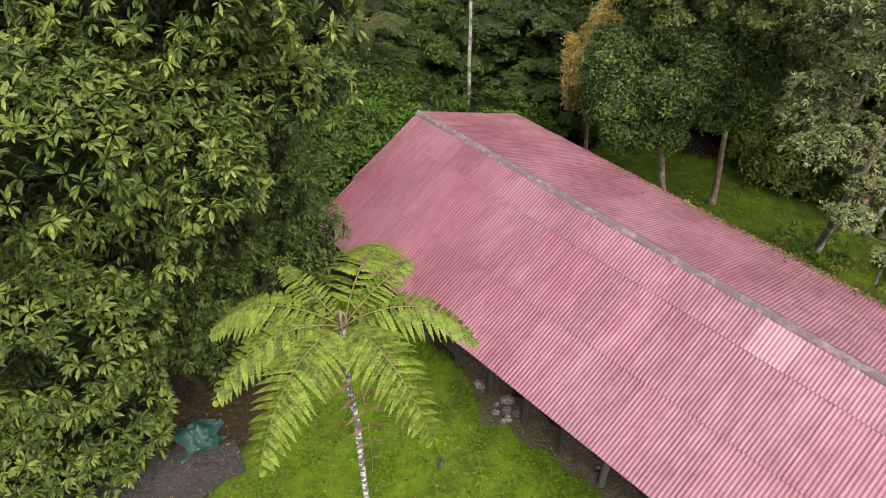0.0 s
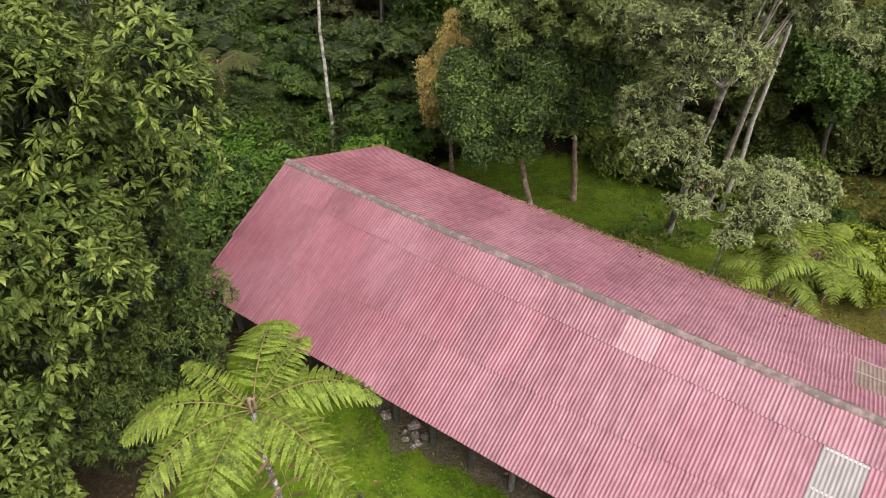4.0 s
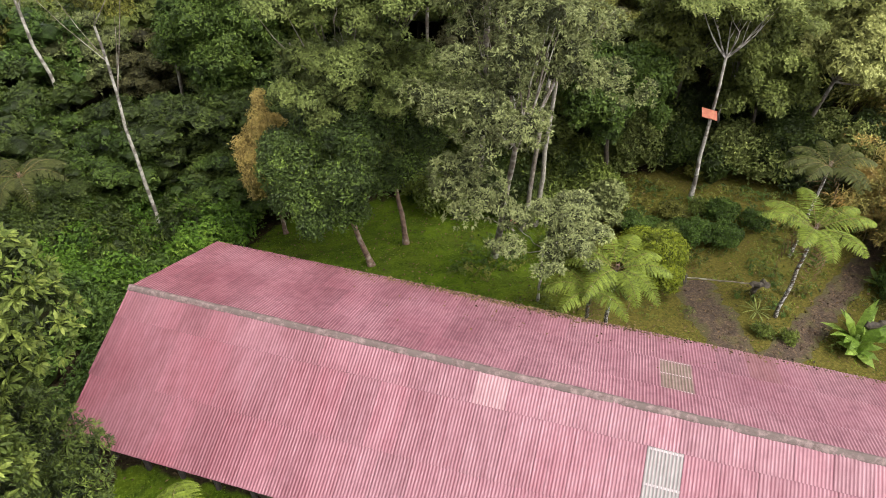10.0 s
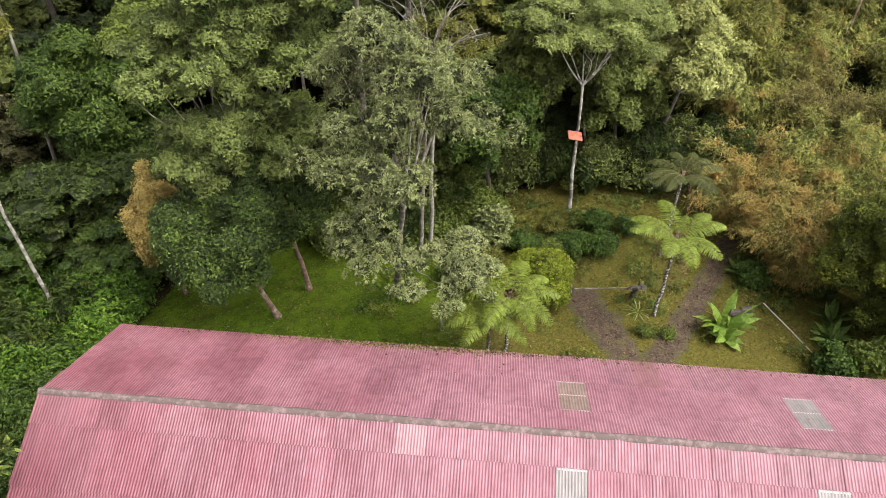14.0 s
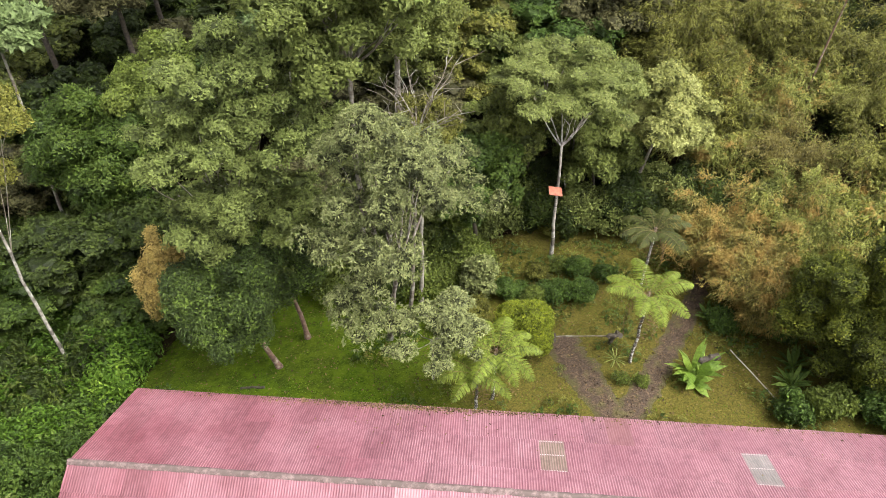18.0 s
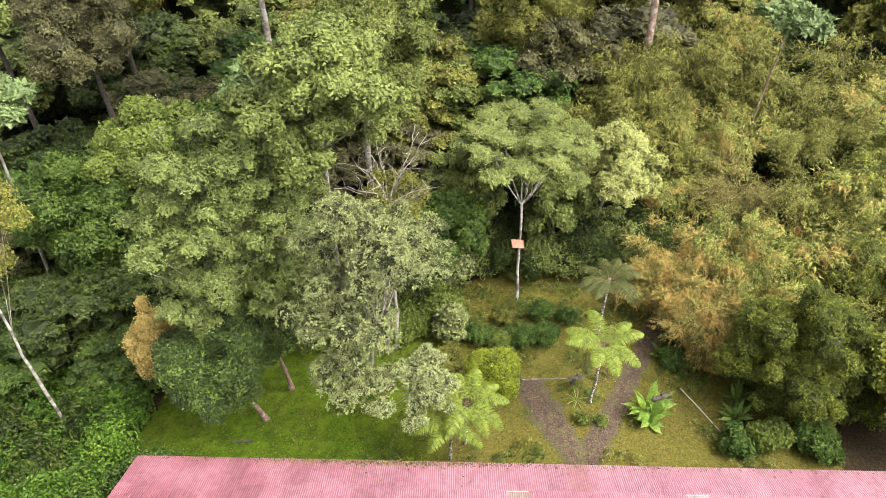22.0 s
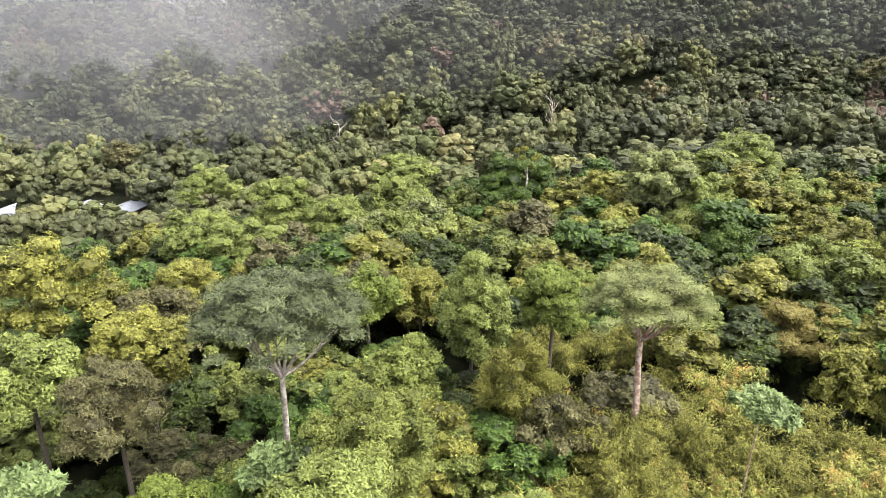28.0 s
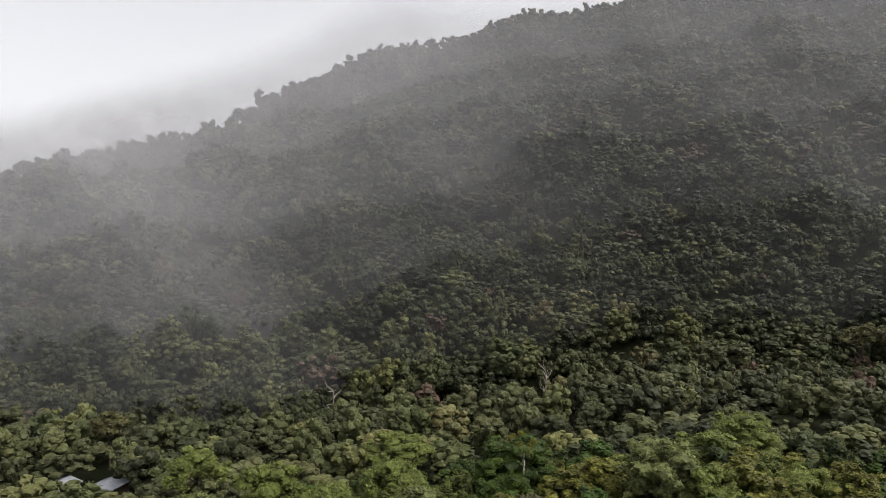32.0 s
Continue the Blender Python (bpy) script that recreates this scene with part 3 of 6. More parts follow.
# ---------------------------------------------------------------- the shed with its corrugated roof
def sheet_material(name, tone, fade, wear_sheen, wear_sheen_spread):
    m, nt, bsdf, out = nodes_of(name)
    tone, fade = (tuple(0.74 * x for x in c) for c in (tone, fade))
    rnd = nt.nodes.new("ShaderNodeObjectInfo").outputs["Random"]
    local = nt.nodes.new("ShaderNodeTexCoord").outputs["Object"]
    shift = nt.nodes.new("ShaderNodeVectorMath")
    shift.operation = "ADD"
    nt.links.new(local, shift.inputs[0])
    pile = nt.nodes.new("ShaderNodeCombineXYZ")
    nt.links.new(math_of(nt, "MULTIPLY", rnd, 40.0), pile.inputs["Z"])
    nt.links.new(pile.outputs[0], shift.inputs[1])
    squash = nt.nodes.new("ShaderNodeVectorMath")
    squash.operation = "MULTIPLY"
    squash.inputs[1].default_value = (6.0, 0.7, 1.0)
    nt.links.new(shift.outputs[0], squash.inputs[0])
    streak = noise_of(nt, 1.6, 5.0, 0.6, squash.outputs[0])
    n1, n2, n3 = noise_of(nt, 0.45, 3.0, 0.5), noise_of(nt, 3.0, 6.0, 0.7), noise_of(nt, 22.0, 4.0, 0.7)
    along = nt.nodes.new("ShaderNodeVectorMath")
    along.operation = "DOT_PRODUCT"
    along.inputs[1].default_value = (ALONG[0], ALONG[1], 0)
    nt.links.new(position(nt), along.inputs[0])
    run = math_of(nt, "ADD", math_of(nt, "MULTIPLY_ADD", along.outputs["Value"], 1 / 16, -float(ORIGIN @ ALONG) / 16), math_of(nt, "MULTIPLY_ADD", n1, 0.8, -0.4))
    # Colour runs darker and redder towards the gable end.
    fresh = ramp_of(nt, run, [(0.0, (0.78, 0.55, 0.57)), (0.55, (0.93, 0.86, 0.865)), (1.0, (1.0, 0.96, 0.965))])
    col = mix_of(nt, rnd, tuple(0.80 * c for c in tone), tuple(min(1, 1.12 * c) for c in tone))
    col = mix_of(nt, ramp_of(nt, n1, [(0.4, (0, 0, 0)), (0.75, (0.3, 0.3, 0.3))]), col, fade)
    col = mix_of(nt, ramp_of(nt, streak, [(0.42, (0, 0, 0)), (0.72, (0.5, 0.5, 0.5))]), col, fade)
    # Crest paling: worn paint, plus sky sheen and groove shade put into colour.
    bare = math_of(nt, "MULTIPLY_ADD", math_of(nt, "FRACT", math_of(nt, "MULTIPLY", rnd, 17.3)), wear_sheen_spread, wear_sheen)
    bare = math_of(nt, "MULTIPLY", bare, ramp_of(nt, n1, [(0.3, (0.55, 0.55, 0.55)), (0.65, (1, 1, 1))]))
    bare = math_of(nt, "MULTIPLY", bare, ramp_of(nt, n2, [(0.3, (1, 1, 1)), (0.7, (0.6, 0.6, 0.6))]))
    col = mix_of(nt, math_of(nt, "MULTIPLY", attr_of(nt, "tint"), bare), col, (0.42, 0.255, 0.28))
    col = mix_of(nt, ramp_of(nt, n2, [(0.48, (0, 0, 0)), (0.70, (0.3, 0.3, 0.3))]), col, tuple(0.5 * c for c in tone))
    col = mix_of(nt, ramp_of(nt, n3, [(0.68, (0, 0, 0)), (0.74, (0.4, 0.4, 0.4))]), col, fade)
    col = mix_of(nt, 1.0, col, fresh, "MULTIPLY")
    nt.links.new(col, bsdf.inputs["Base Color"])
    nt.links.new(ramp_of(nt, n2, [(0.3, (0.5, 0.5, 0.5)), (0.7, (0.68, 0.68, 0.68))]), bsdf.inputs["Roughness"])
    bsdf.inputs["Specular IOR Level"].default_value = 0.5
    bump_of(nt, bsdf, n3, 0.12, 0.01)
    return m


# Last two values: how far crests pale from wear and painted sheen.
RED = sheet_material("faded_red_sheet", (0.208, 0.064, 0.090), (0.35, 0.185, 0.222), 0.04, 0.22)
RUBBED_SHEEN = sheet_material("rubbed_sheen_red_sheet", (0.208, 0.068, 0.094), (0.35, 0.185, 0.222), 0.2, 0.32)
WORN_SHEEN = sheet_material("worn_sheen_red_sheet", (0.19, 0.064, 0.091), (0.335, 0.166, 0.206), 0.6, 0.36)
PALE = sheet_material("pale_pink_sheet", (0.29, 0.145, 0.165), (0.40, 0.25, 0.27), 0.2, 0.0)
SALMON = sheet_material("salmon_red_sheet", (0.21, 0.082, 0.092), (0.31, 0.16, 0.17), 0.3, 0.0)
CLEAR = sheet_material("translucent_sheet", (0.20, 0.195, 0.185), (0.33, 0.325, 0.315), 0.3, 0.1)
MOSSY = sheet_material("mossy_translucent_sheet", (0.155, 0.115, 0.082), (0.31, 0.255, 0.215), 0.5, 0.0)
STRIP = sheet_material("bleached_sheet_lap", (0.42, 0.40, 0.39), (0.55, 0.53, 0.52), 0.4, 0.1)
WOOD = bark_material("dark_timber", (0.018, 0.014, 0.012), (0.05, 0.038, 0.03), 9.0)
GREYWOOD = bark_material("grey_timber", (0.06, 0.05, 0.045), (0.14, 0.12, 0.105), 9.0)
CONCRETE = bark_material("weathered_ridge_cement", (0.095, 0.062, 0.058), (0.255, 0.185, 0.175), 7.0, (0.12, 0.088, 0.08))
PLASTER = bark_material("brown_earth_wall", (0.10, 0.07, 0.05), (0.2, 0.14, 0.1), 3.0)
WAVES, PITCH = 10, 0.087
SHED_LENGTH = 36.0


def sheet_mesh(name, width, length, material):
    """One corrugated sheet: x across, y down the slope, with thickness at its lower edge."""
    n = int(round(width / PITCH)) * 6 + 1
    x = np.linspace(0, width + 0.03, n)
    z = 0.0075 * np.cos(2 * np.pi * x / PITCH)
    z += 0.006
    rows = [(0.0, 0.0), (length, 0.0), (length, 0.0), (length, -0.009)]
    v = np.concatenate([np.stack([x, np.full(n, y), z + dz], -1) for y, dz in rows])
    j = np.arange(n - 1)
    q = np.concatenate([np.stack([j + r * n, j + (r + 1) * n, j + 1 + (r + 1) * n, j + 1 + r * n], -1) for r in (0, 2)])
    # Paler along the crests, for rubbed paint and sheen painted in.
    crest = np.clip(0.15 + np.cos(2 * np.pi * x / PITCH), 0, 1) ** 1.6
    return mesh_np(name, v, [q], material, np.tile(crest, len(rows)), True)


def box_bm(bm, size, m):
    g = bmesh.ops.create_cube(bm, size=1.0, matrix=m @ Matrix.Diagonal((*size, 1)))
    return g["verts"]


def make_shed():
    rng = np.random.default_rng(11)
    ox, oy = place(0, 0)
    turn = math.degrees(math.atan2(ALONG[1], ALONG[0]))
    shed = base("shed", ox, oy, 0.0, "long open shed with a faded red corrugated roof", "shed", turn=turn)
    # in the shed's frame: x along the ridge, y towards the valley
    meshes = {}
    rows_near = [(0.0, 0.95, 0.25), (0.93, 2.70, 0.38), (2.68, 4.46, 0.05)]
    rows_far = [(0.0, 1.12, 0.2), (1.08, 2.85, 0.53), (2.82, 4.60, 0.42)]
    for side, half, rows in ((-1, HALF_NEAR, rows_near), (1, HALF_FAR, rows_far)):
        tilt = math.atan2(RIDGE_Z - EAVE_Z, half)
        for r, (s0, s1, shift) in enumerate(rows):
            x = 0.0
            col = 0
            while x < SHED_LENGTH:
                w = shift if col == 0 else WAVES * PITCH
                if w > 0.12:
                    mid = x + w / 2
                    mat_, lab = (WORN_SHEEN if side > 0 else RUBBED_SHEEN if r == 0 else RED), ""
                    if r == 1 and side < 0 and (abs(mid - 15.6) < 0.43 or abs(mid - 22.55) < 0.43):
                        mat_, lab = CLEAR, "translucent grey-white roof sheet"
                    if r == 1 and side > 0 and abs(mid - 15.75) < 0.43:
                        mat_, lab = MOSSY, "mossy translucent roof sheet"
                    if r == 1 and side > 0 and abs(mid - 22.75) < 0.43:
                        mat_, lab = CLEAR, "translucent grey-white roof sheet"
                    if r == 0 and side < 0 and abs(mid - 11.5) < 0.43:
                        mat_, lab = PALE, "pale pink replaced roof sheet"
                    if r == 2 and side > 0 and abs(mid - 18.0) < 0.43:
                        mat_, lab = SALMON, "salmon red replaced roof sheet"
                    key = (round(w, 3), round(s1 - s0, 3), mat_.name)
                    if key not in meshes:
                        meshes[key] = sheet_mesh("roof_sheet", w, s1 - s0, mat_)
                    lift = 0.018 * (len(rows) - r) + rng.uniform(-0.003, 0.004)
                    if side > 0:
                        frame_ = Matrix.Translation((x, 0, RIDGE_Z)) @ Matrix.Rotation(-tilt, 4, "X") @ Matrix.Translation((0, s0, lift))
                    else:
                        frame_ = Matrix.Translation((x + w, 0, RIDGE_Z)) @ Matrix.Rotation(math.pi, 4, "Z") @ Matrix.Rotation(-tilt, 4, "X") @ Matrix.Translation((0, s0, lift))
                    frame_ = frame_ @ Matrix.Rotation(rng.normal() * 0.0015, 4, "Z") @ Matrix.Rotation(-0.011 - 0.004 * rng.random(), 4, "Y")
                    sheet = child("roof_sheet", meshes[key], shed, lab, frame_)
                    if mat_ in (CLEAR, MOSSY):
                        for down in (0.04, 0.9, s1 - s0 - 0.09):
                            child("lap_strip", sheet_mesh("lap_strip", w - 0.06, 0.055, STRIP), sheet, "bleached pale band across the sheet", Matrix.Translation((0.03, down, 0.006)))
                x += w
                col += 1
    # ridge caps
    cap_pts = [(-0.135, -0.07), (-0.13, -0.038), (-0.05, 0.012), (0.0, 0.028), (0.04, 0.012), (0.085, -0.012), (0.09, -0.05)]
    caps = []
    for k in range(3):
        n = len(cap_pts)
        v = []
        for x in (0.0, 0.3, 0.62, 0.93):
            for y, z in cap_pts:
                v.append((x, y + rng.normal() * 0.006, z + rng.normal() * 0.006))
        i, j = np.meshgrid(np.arange(3), np.arange(n - 1), indexing="ij")
        i, j = i.ravel(), j.ravel()
        q = np.stack([i * n + j, (i + 1) * n + j, (i + 1) * n + j + 1, i * n + j + 1], -1)
        caps.append(mesh_np("ridge_cap", np.array(v), [q], CONCRETE, None, True))
    x = -0.05
    while x < SHED_LENGTH:
        child("ridge_cap", caps[rng.integers(3)], shed, "" if x > 0 else "weathered grey cement ridge cap", pose(x, 0, RIDGE_Z + 0.08 + rng.normal() * 0.004, 0, 0, rng.normal() * 0.5))
        x += 0.9
    # purlins, rafters, posts
    for side, half in ((-1, HALF_NEAR), (1, HALF_FAR)):
        tilt = math.atan2(RIDGE_Z - EAVE_Z, half)
        for s in (0.3, 1.0, 1.9, 2.75, 3.6, 4.3):
            bm = bmesh.new()
            y, z = side * s * math.cos(tilt), RIDGE_Z - s * math.sin(tilt) - 0.07
            box_bm(bm, (SHED_LENGTH - 0.1, 0.06, 0.08), pose(SHED_LENGTH / 2, y, z))
            part("purlin", bm, WOOD, shed)
        x = 0.25
        while x < SHED_LENGTH:
            bm = bmesh.new()
            box_bm(bm, (0.07, 4.35, 0.12), Matrix.Translation((x, 0, RIDGE_Z)) @ Matrix.Rotation(-side * tilt, 4, "X") @ pose(0, side * 2.2, -0.17))
            part("rafter", bm, WOOD, shed)
            bm = bmesh.new()
            py = side * 3.2
            top = RIDGE_Z - 3.2 * math.tan(tilt) - 0.2
            a, v = x, py
            low = float(height(a, v)) - 0.1
            grey_one = rng.random() < 0.12
            bmesh.ops.create_cone(bm, segments=10, radius1=0.085, radius2=0.075, depth=top - low, cap_ends=True, matrix=pose(x, py, (top + low) / 2, rng.normal() * 0.6, rng.normal() * 0.6))
            part("post", bm, GREYWOOD if grey_one else WOOD, shed, "grey weathered post" if grey_one else "")
            x += 1.17
    # a low inner wall that closes the shed
    bm = bmesh.new()
    box_bm(bm, (SHED_LENGTH - 5.0, 0.16, 2.9), pose(SHED_LENGTH / 2 + 2.0, 0.6, 1.15))
    part("inner_wall", bm, PLASTER, shed, "dim brown earth wall inside the shed")
    return shed


make_shed()


def make_rocks():
    rng = np.random.default_rng(5)
    m = gravel_material("rubble_stone", (0.10, 0.082, 0.07), (0.30, 0.26, 0.22), (0.10, 0.08, 0.05))
    for a, v, r in ((6.75, -3.25, 0.14), (6.55, -3.05, 0.2), (6.95, -3.4, 0.12), (6.9, -3.55, 0.1), (6.6, -3.5, 0.11), (5.75, -3.2, 0.16), (7.0, -3.15, 0.13), (6.45, -3.35, 0.09), (11.0, -3.3, 0.12), (11.3, -3.4, 0.1)):
        x, y = place(a, v)
        hv, hf = hull(rng, [[0, 0, 0, r, r * 0.8, r * 0.7]], 1.0)
        ob = new("rock", mesh_np("rock", hv, [hf], m))
        ob.matrix_basis = pose(x, y, float(height(a, v)) + r * 0.35, 0, 0, rng.uniform(0, 360))
        tagged(ob, "pale broken stone at the foot of a post", "rock", "stones at the post")


make_rocks()


def roof_litter():
    """Brown leaves caught along the far eave, thickest under the trees."""
    rng = np.random.default_rng(29)
    n = 1500
    a = np.concatenate([rng.uniform(0.5, 34, n // 3), rng.normal(10.5, 2.6, n - n // 3)])
    a = np.clip(a, 0.3, 35)
    v = HALF_FAR - np.abs(rng.normal(size=n)) * np.where(rng.random(n) < 0.94, 0.13, 1.0)
    v = np.clip(v, 0.4, HALF_FAR - 0.02)
    z = RIDGE_Z - v * (RIDGE_Z - EAVE_Z) / HALF_FAR + 0.06
    o = np.concatenate([ORIGIN + a[:, None] * ALONG + v[:, None] * OUT, z[:, None]], -1)
    L = rng.uniform(0.05, 0.13, n)
    lv, lf = leaves(rng, o, unit(rng, n) * [1, 1, 0.2] + OUT[0] * np.array([0.2, 0.2, -0.1]), L, L * 0.5, 0.1, False, 0.0)
    tagged(new("roof_litter", mesh_np("roof_litter", lv, lf, LEAF["fern_dead"], np.repeat(rng.random(n), 4))), "brown fallen leaves caught on the roof's edge", "leaves", kind="stuff")


roof_litter()


def scatter_grass():
    rng = np.random.default_rng(21)
    n = 150000
    a, v = rng.uniform(-4.5, 31, n), np.where(rng.random(n) < 0.3, rng.uniform(-13, -2.8, n), rng.uniform(3.6, 24, n))
    keep = rng.random(n) < lawn_share(a, v) * (0.25 + 0.75 * smooth(bumps(a, v, 0.8, 2) + 0.5 * bumps(a, v, 3.0, 1), -0.3, 0.5)) * np.where(v > 0, np.where(a > 12.5, 0.45, 1.0), 1.0)
    path = (np.abs(a - np.interp(v, [2.5, 7, 9.6, 12.4, 15, 19], [18.6, 19.8, 21.3, 22.8, 24.2, 26.0])) < 0.75) & (v > 2) | (np.abs(a - np.interp(v, [6.2, 8.6, 11, 12.2], [19.3, 18.3, 17.4, 17.2])) < 0.75) & (v > 5) & (v < 12.6)
    keep &= ~path
    a, v = a[keep], v[keep]
    xy = ORIGIN + a[:, None] * ALONG + v[:, None] * OUT
    o = np.concatenate([xy, height(a, v)[:, None]], -1)
    m = len(o)
    broad = rng.random(m) < 0.35
    way = unit(rng, m) * np.where(broad, 1.0, 0.5)[:, None] + [0, 0, 0.7]
    L = np.where(broad, rng.uniform(0.05, 0.10, m), rng.uniform(0.06, 0.14, m))
    lv, lf = leaves(rng, o, way, L, np.where(broad, 0.6 * L, 0.018), 0.1, False, 0.3)
    tint = np.repeat(np.clip(0.5 + 0.35 * bumps(a, v, 1.5, 4) + 0.2 * rng.normal(size=m), 0, 1), 4)
    tagged(new("grass", mesh_np("grass", lv, lf, LEAF["grass"], tint)), "short bright green grass and weeds of the lawn", "grass", kind="stuff")
    n = 5200
    a, v = rng.uniform(-3, 30, n), np.where(rng.random(n) < 0.2, rng.uniform(-11, -2.6, n), rng.uniform(3.8, 22, n))
    xy = ORIGIN + a[:, None] * ALONG + v[:, None] * OUT
    o = np.concatenate([xy, height(a, v)[:, None] + 0.05], -1)
    d = unit(rng, n) * [1, 1, 0.25]
    L = rng.uniform(0.06, 0.17, n)
    lv, lf = leaves(rng, o, d, L, L * 0.5, 0.15, False, 0.0)
    tagged(new("fallen_leaves", mesh_np("fallen_leaves", lv, lf, LEAF["fern_dead"], np.repeat(rng.random(n), 4))), "brown fallen leaves strewn over grass and paths", "leaves", kind="stuff")


scatter_grass()


# ---------------------------------------------------------------- trees
def limbs_of(rng, foot, fork, blobs, r0, bark_sides=8, most=9, reach=0.8, crook=0.12):
    """A trunk up to its fork and limbs that run into the masses of the crown."""
    foot, fork = np.array(foot, float), np.array(fork, float)
    n = 7
    f = np.linspace(0, 1, n)[:, None]
    wob = rng.normal(size=(n, 3)) * crook * 0.3 * np.sin(np.pi * f)
    wob[:, 2] *= 0.2
    line = foot + (fork - foot) * f + wob
    rad = r0 * (1.25 - 0.55 * f[:, 0])
    rad[0] *= 1.35
    pieces = [tube(line, rad, bark_sides)]
    limbs = []
    for b in blobs[np.argsort(-blobs[:, 3])][:most]:
        end = b[:3] + unit(rng, 1)[0] * b[3:6] * 0.2
        g = np.linspace(0, reach, 6)[:, None]
        bend = np.zeros((6, 3))
        bend[:, 2] = -np.sin(np.pi * g[:, 0]) * 0.12 * np.linalg.norm(end - fork)
        l = fork + (end - fork) * g + bend + rng.normal(size=(6, 3)) * crook * 0.35 * g
        limbs.append(tube(l, r0 * np.linspace(0.55, 0.12, 6), 6))
        for _ in range(2):
            tip = b[:3] + unit(rng, 1)[0] * b[3:6] * 0.95
            st = l[rng.integers(2, 5)]
            g2 = np.linspace(0, 1, 4)[:, None]
            limbs.append(tube(st + (tip - st) * g2 + rng.normal(size=(4, 3)) * 0.1 * g2, r0 * np.linspace(0.22, 0.05, 4), 5))
    return pieces, limbs


def tree(name, label, foot, centre, radii, species, bark, count, leaf, r0=0.16, lumps_n=14, lump=0.5, flat=0.8, fork=None, low=-0.35, seed=1,
         per=7, spread=0.25, whorl=False, fine=False, core=0.72, inner=0.35, droop=0.15, blobs=None, rise=0.35, group="", bare=0, most=9, heart=0.5):
    rng = np.random.default_rng(seed)
    x, y = foot[:2]
    if not fine and math.hypot(x, y) > 29:
        fine, leaf = "tri", (leaf[0], leaf[1] * 1.45)
    z = ground_z(x, y) - 0.1 if len(foot) < 3 else foot[2]
    o = np.array([x, y, z])
    c = np.array(centre, float) - o
    if blobs is None:
        blobs = lumps(rng, c, radii, lumps_n, lump, flat, low, heart)
    else:
        blobs = np.array(blobs, float)
        blobs[:, :3] -= o
    if fork is None:
        fork = np.array([c[0] * 0.7, c[1] * 0.7, c[2] - radii[2] * 0.55])
    else:
        fork = np.array(fork, float) - o
    thing = base(name, x, y, z, label, "tree", group)
    trunk, limbs = limbs_of(rng, (0, 0, 0), fork, blobs, r0, most=most)
    v, q = join(trunk)
    child("trunk", mesh_np("trunk", v, [q], BARK[bark], None, True), thing)
    if limbs:
        v, q = join(limbs)
        child("branchwork", mesh_np("branchwork", v, [q], BARK[bark], None, True), thing)
    for _ in range(bare):
        b = blobs[rng.integers(len(blobs))]
        d = unit(rng, 1)[0]
        d[2] = abs(d[2]) * 0.8 + 0.1
        e = b[:3] + d * b[3:6] * rng.uniform(1.05, 1.4)
        st = b[:3] * 0.8 + fork * 0.2
        g = np.linspace(0, 1, 5)[:, None]
        v, q = tube(st + (e - st) * g + rng.normal(size=(5, 3)) * 0.15 * g, 0.035 * np.linspace(1, 0.25, 5), 5)
        child("bare_branch", mesh_np("bare_branch", v, [q], BARK["white"], None, True), thing, "bare whitish branch")
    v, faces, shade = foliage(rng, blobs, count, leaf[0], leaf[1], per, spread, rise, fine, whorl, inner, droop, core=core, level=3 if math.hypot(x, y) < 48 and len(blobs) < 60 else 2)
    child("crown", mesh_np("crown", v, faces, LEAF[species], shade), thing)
    return thing


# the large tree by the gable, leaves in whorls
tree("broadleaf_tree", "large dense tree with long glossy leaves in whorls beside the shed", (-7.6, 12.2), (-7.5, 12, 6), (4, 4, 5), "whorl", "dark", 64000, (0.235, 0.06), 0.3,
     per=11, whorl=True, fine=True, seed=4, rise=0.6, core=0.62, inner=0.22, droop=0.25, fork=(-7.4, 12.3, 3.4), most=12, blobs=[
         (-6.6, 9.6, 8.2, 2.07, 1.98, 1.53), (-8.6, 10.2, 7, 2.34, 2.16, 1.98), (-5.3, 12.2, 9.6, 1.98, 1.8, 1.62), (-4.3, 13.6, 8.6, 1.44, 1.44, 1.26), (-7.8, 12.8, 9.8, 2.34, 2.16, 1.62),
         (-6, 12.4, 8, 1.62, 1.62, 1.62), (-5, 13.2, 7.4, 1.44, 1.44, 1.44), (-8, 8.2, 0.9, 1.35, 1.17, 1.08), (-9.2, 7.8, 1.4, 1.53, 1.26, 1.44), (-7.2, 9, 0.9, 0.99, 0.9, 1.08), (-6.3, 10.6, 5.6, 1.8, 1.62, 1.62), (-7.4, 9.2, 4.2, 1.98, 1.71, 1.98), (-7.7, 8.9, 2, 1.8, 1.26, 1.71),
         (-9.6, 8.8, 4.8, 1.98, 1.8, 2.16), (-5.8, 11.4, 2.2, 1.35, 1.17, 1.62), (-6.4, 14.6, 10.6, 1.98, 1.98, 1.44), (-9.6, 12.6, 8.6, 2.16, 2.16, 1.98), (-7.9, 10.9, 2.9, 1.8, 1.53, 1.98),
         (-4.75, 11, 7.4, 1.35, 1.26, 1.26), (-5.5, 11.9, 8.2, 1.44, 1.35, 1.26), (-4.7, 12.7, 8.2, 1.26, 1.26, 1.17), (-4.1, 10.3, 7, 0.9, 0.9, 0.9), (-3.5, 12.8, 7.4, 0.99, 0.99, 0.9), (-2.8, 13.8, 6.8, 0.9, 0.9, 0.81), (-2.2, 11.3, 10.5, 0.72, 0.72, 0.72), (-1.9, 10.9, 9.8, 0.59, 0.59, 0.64)])
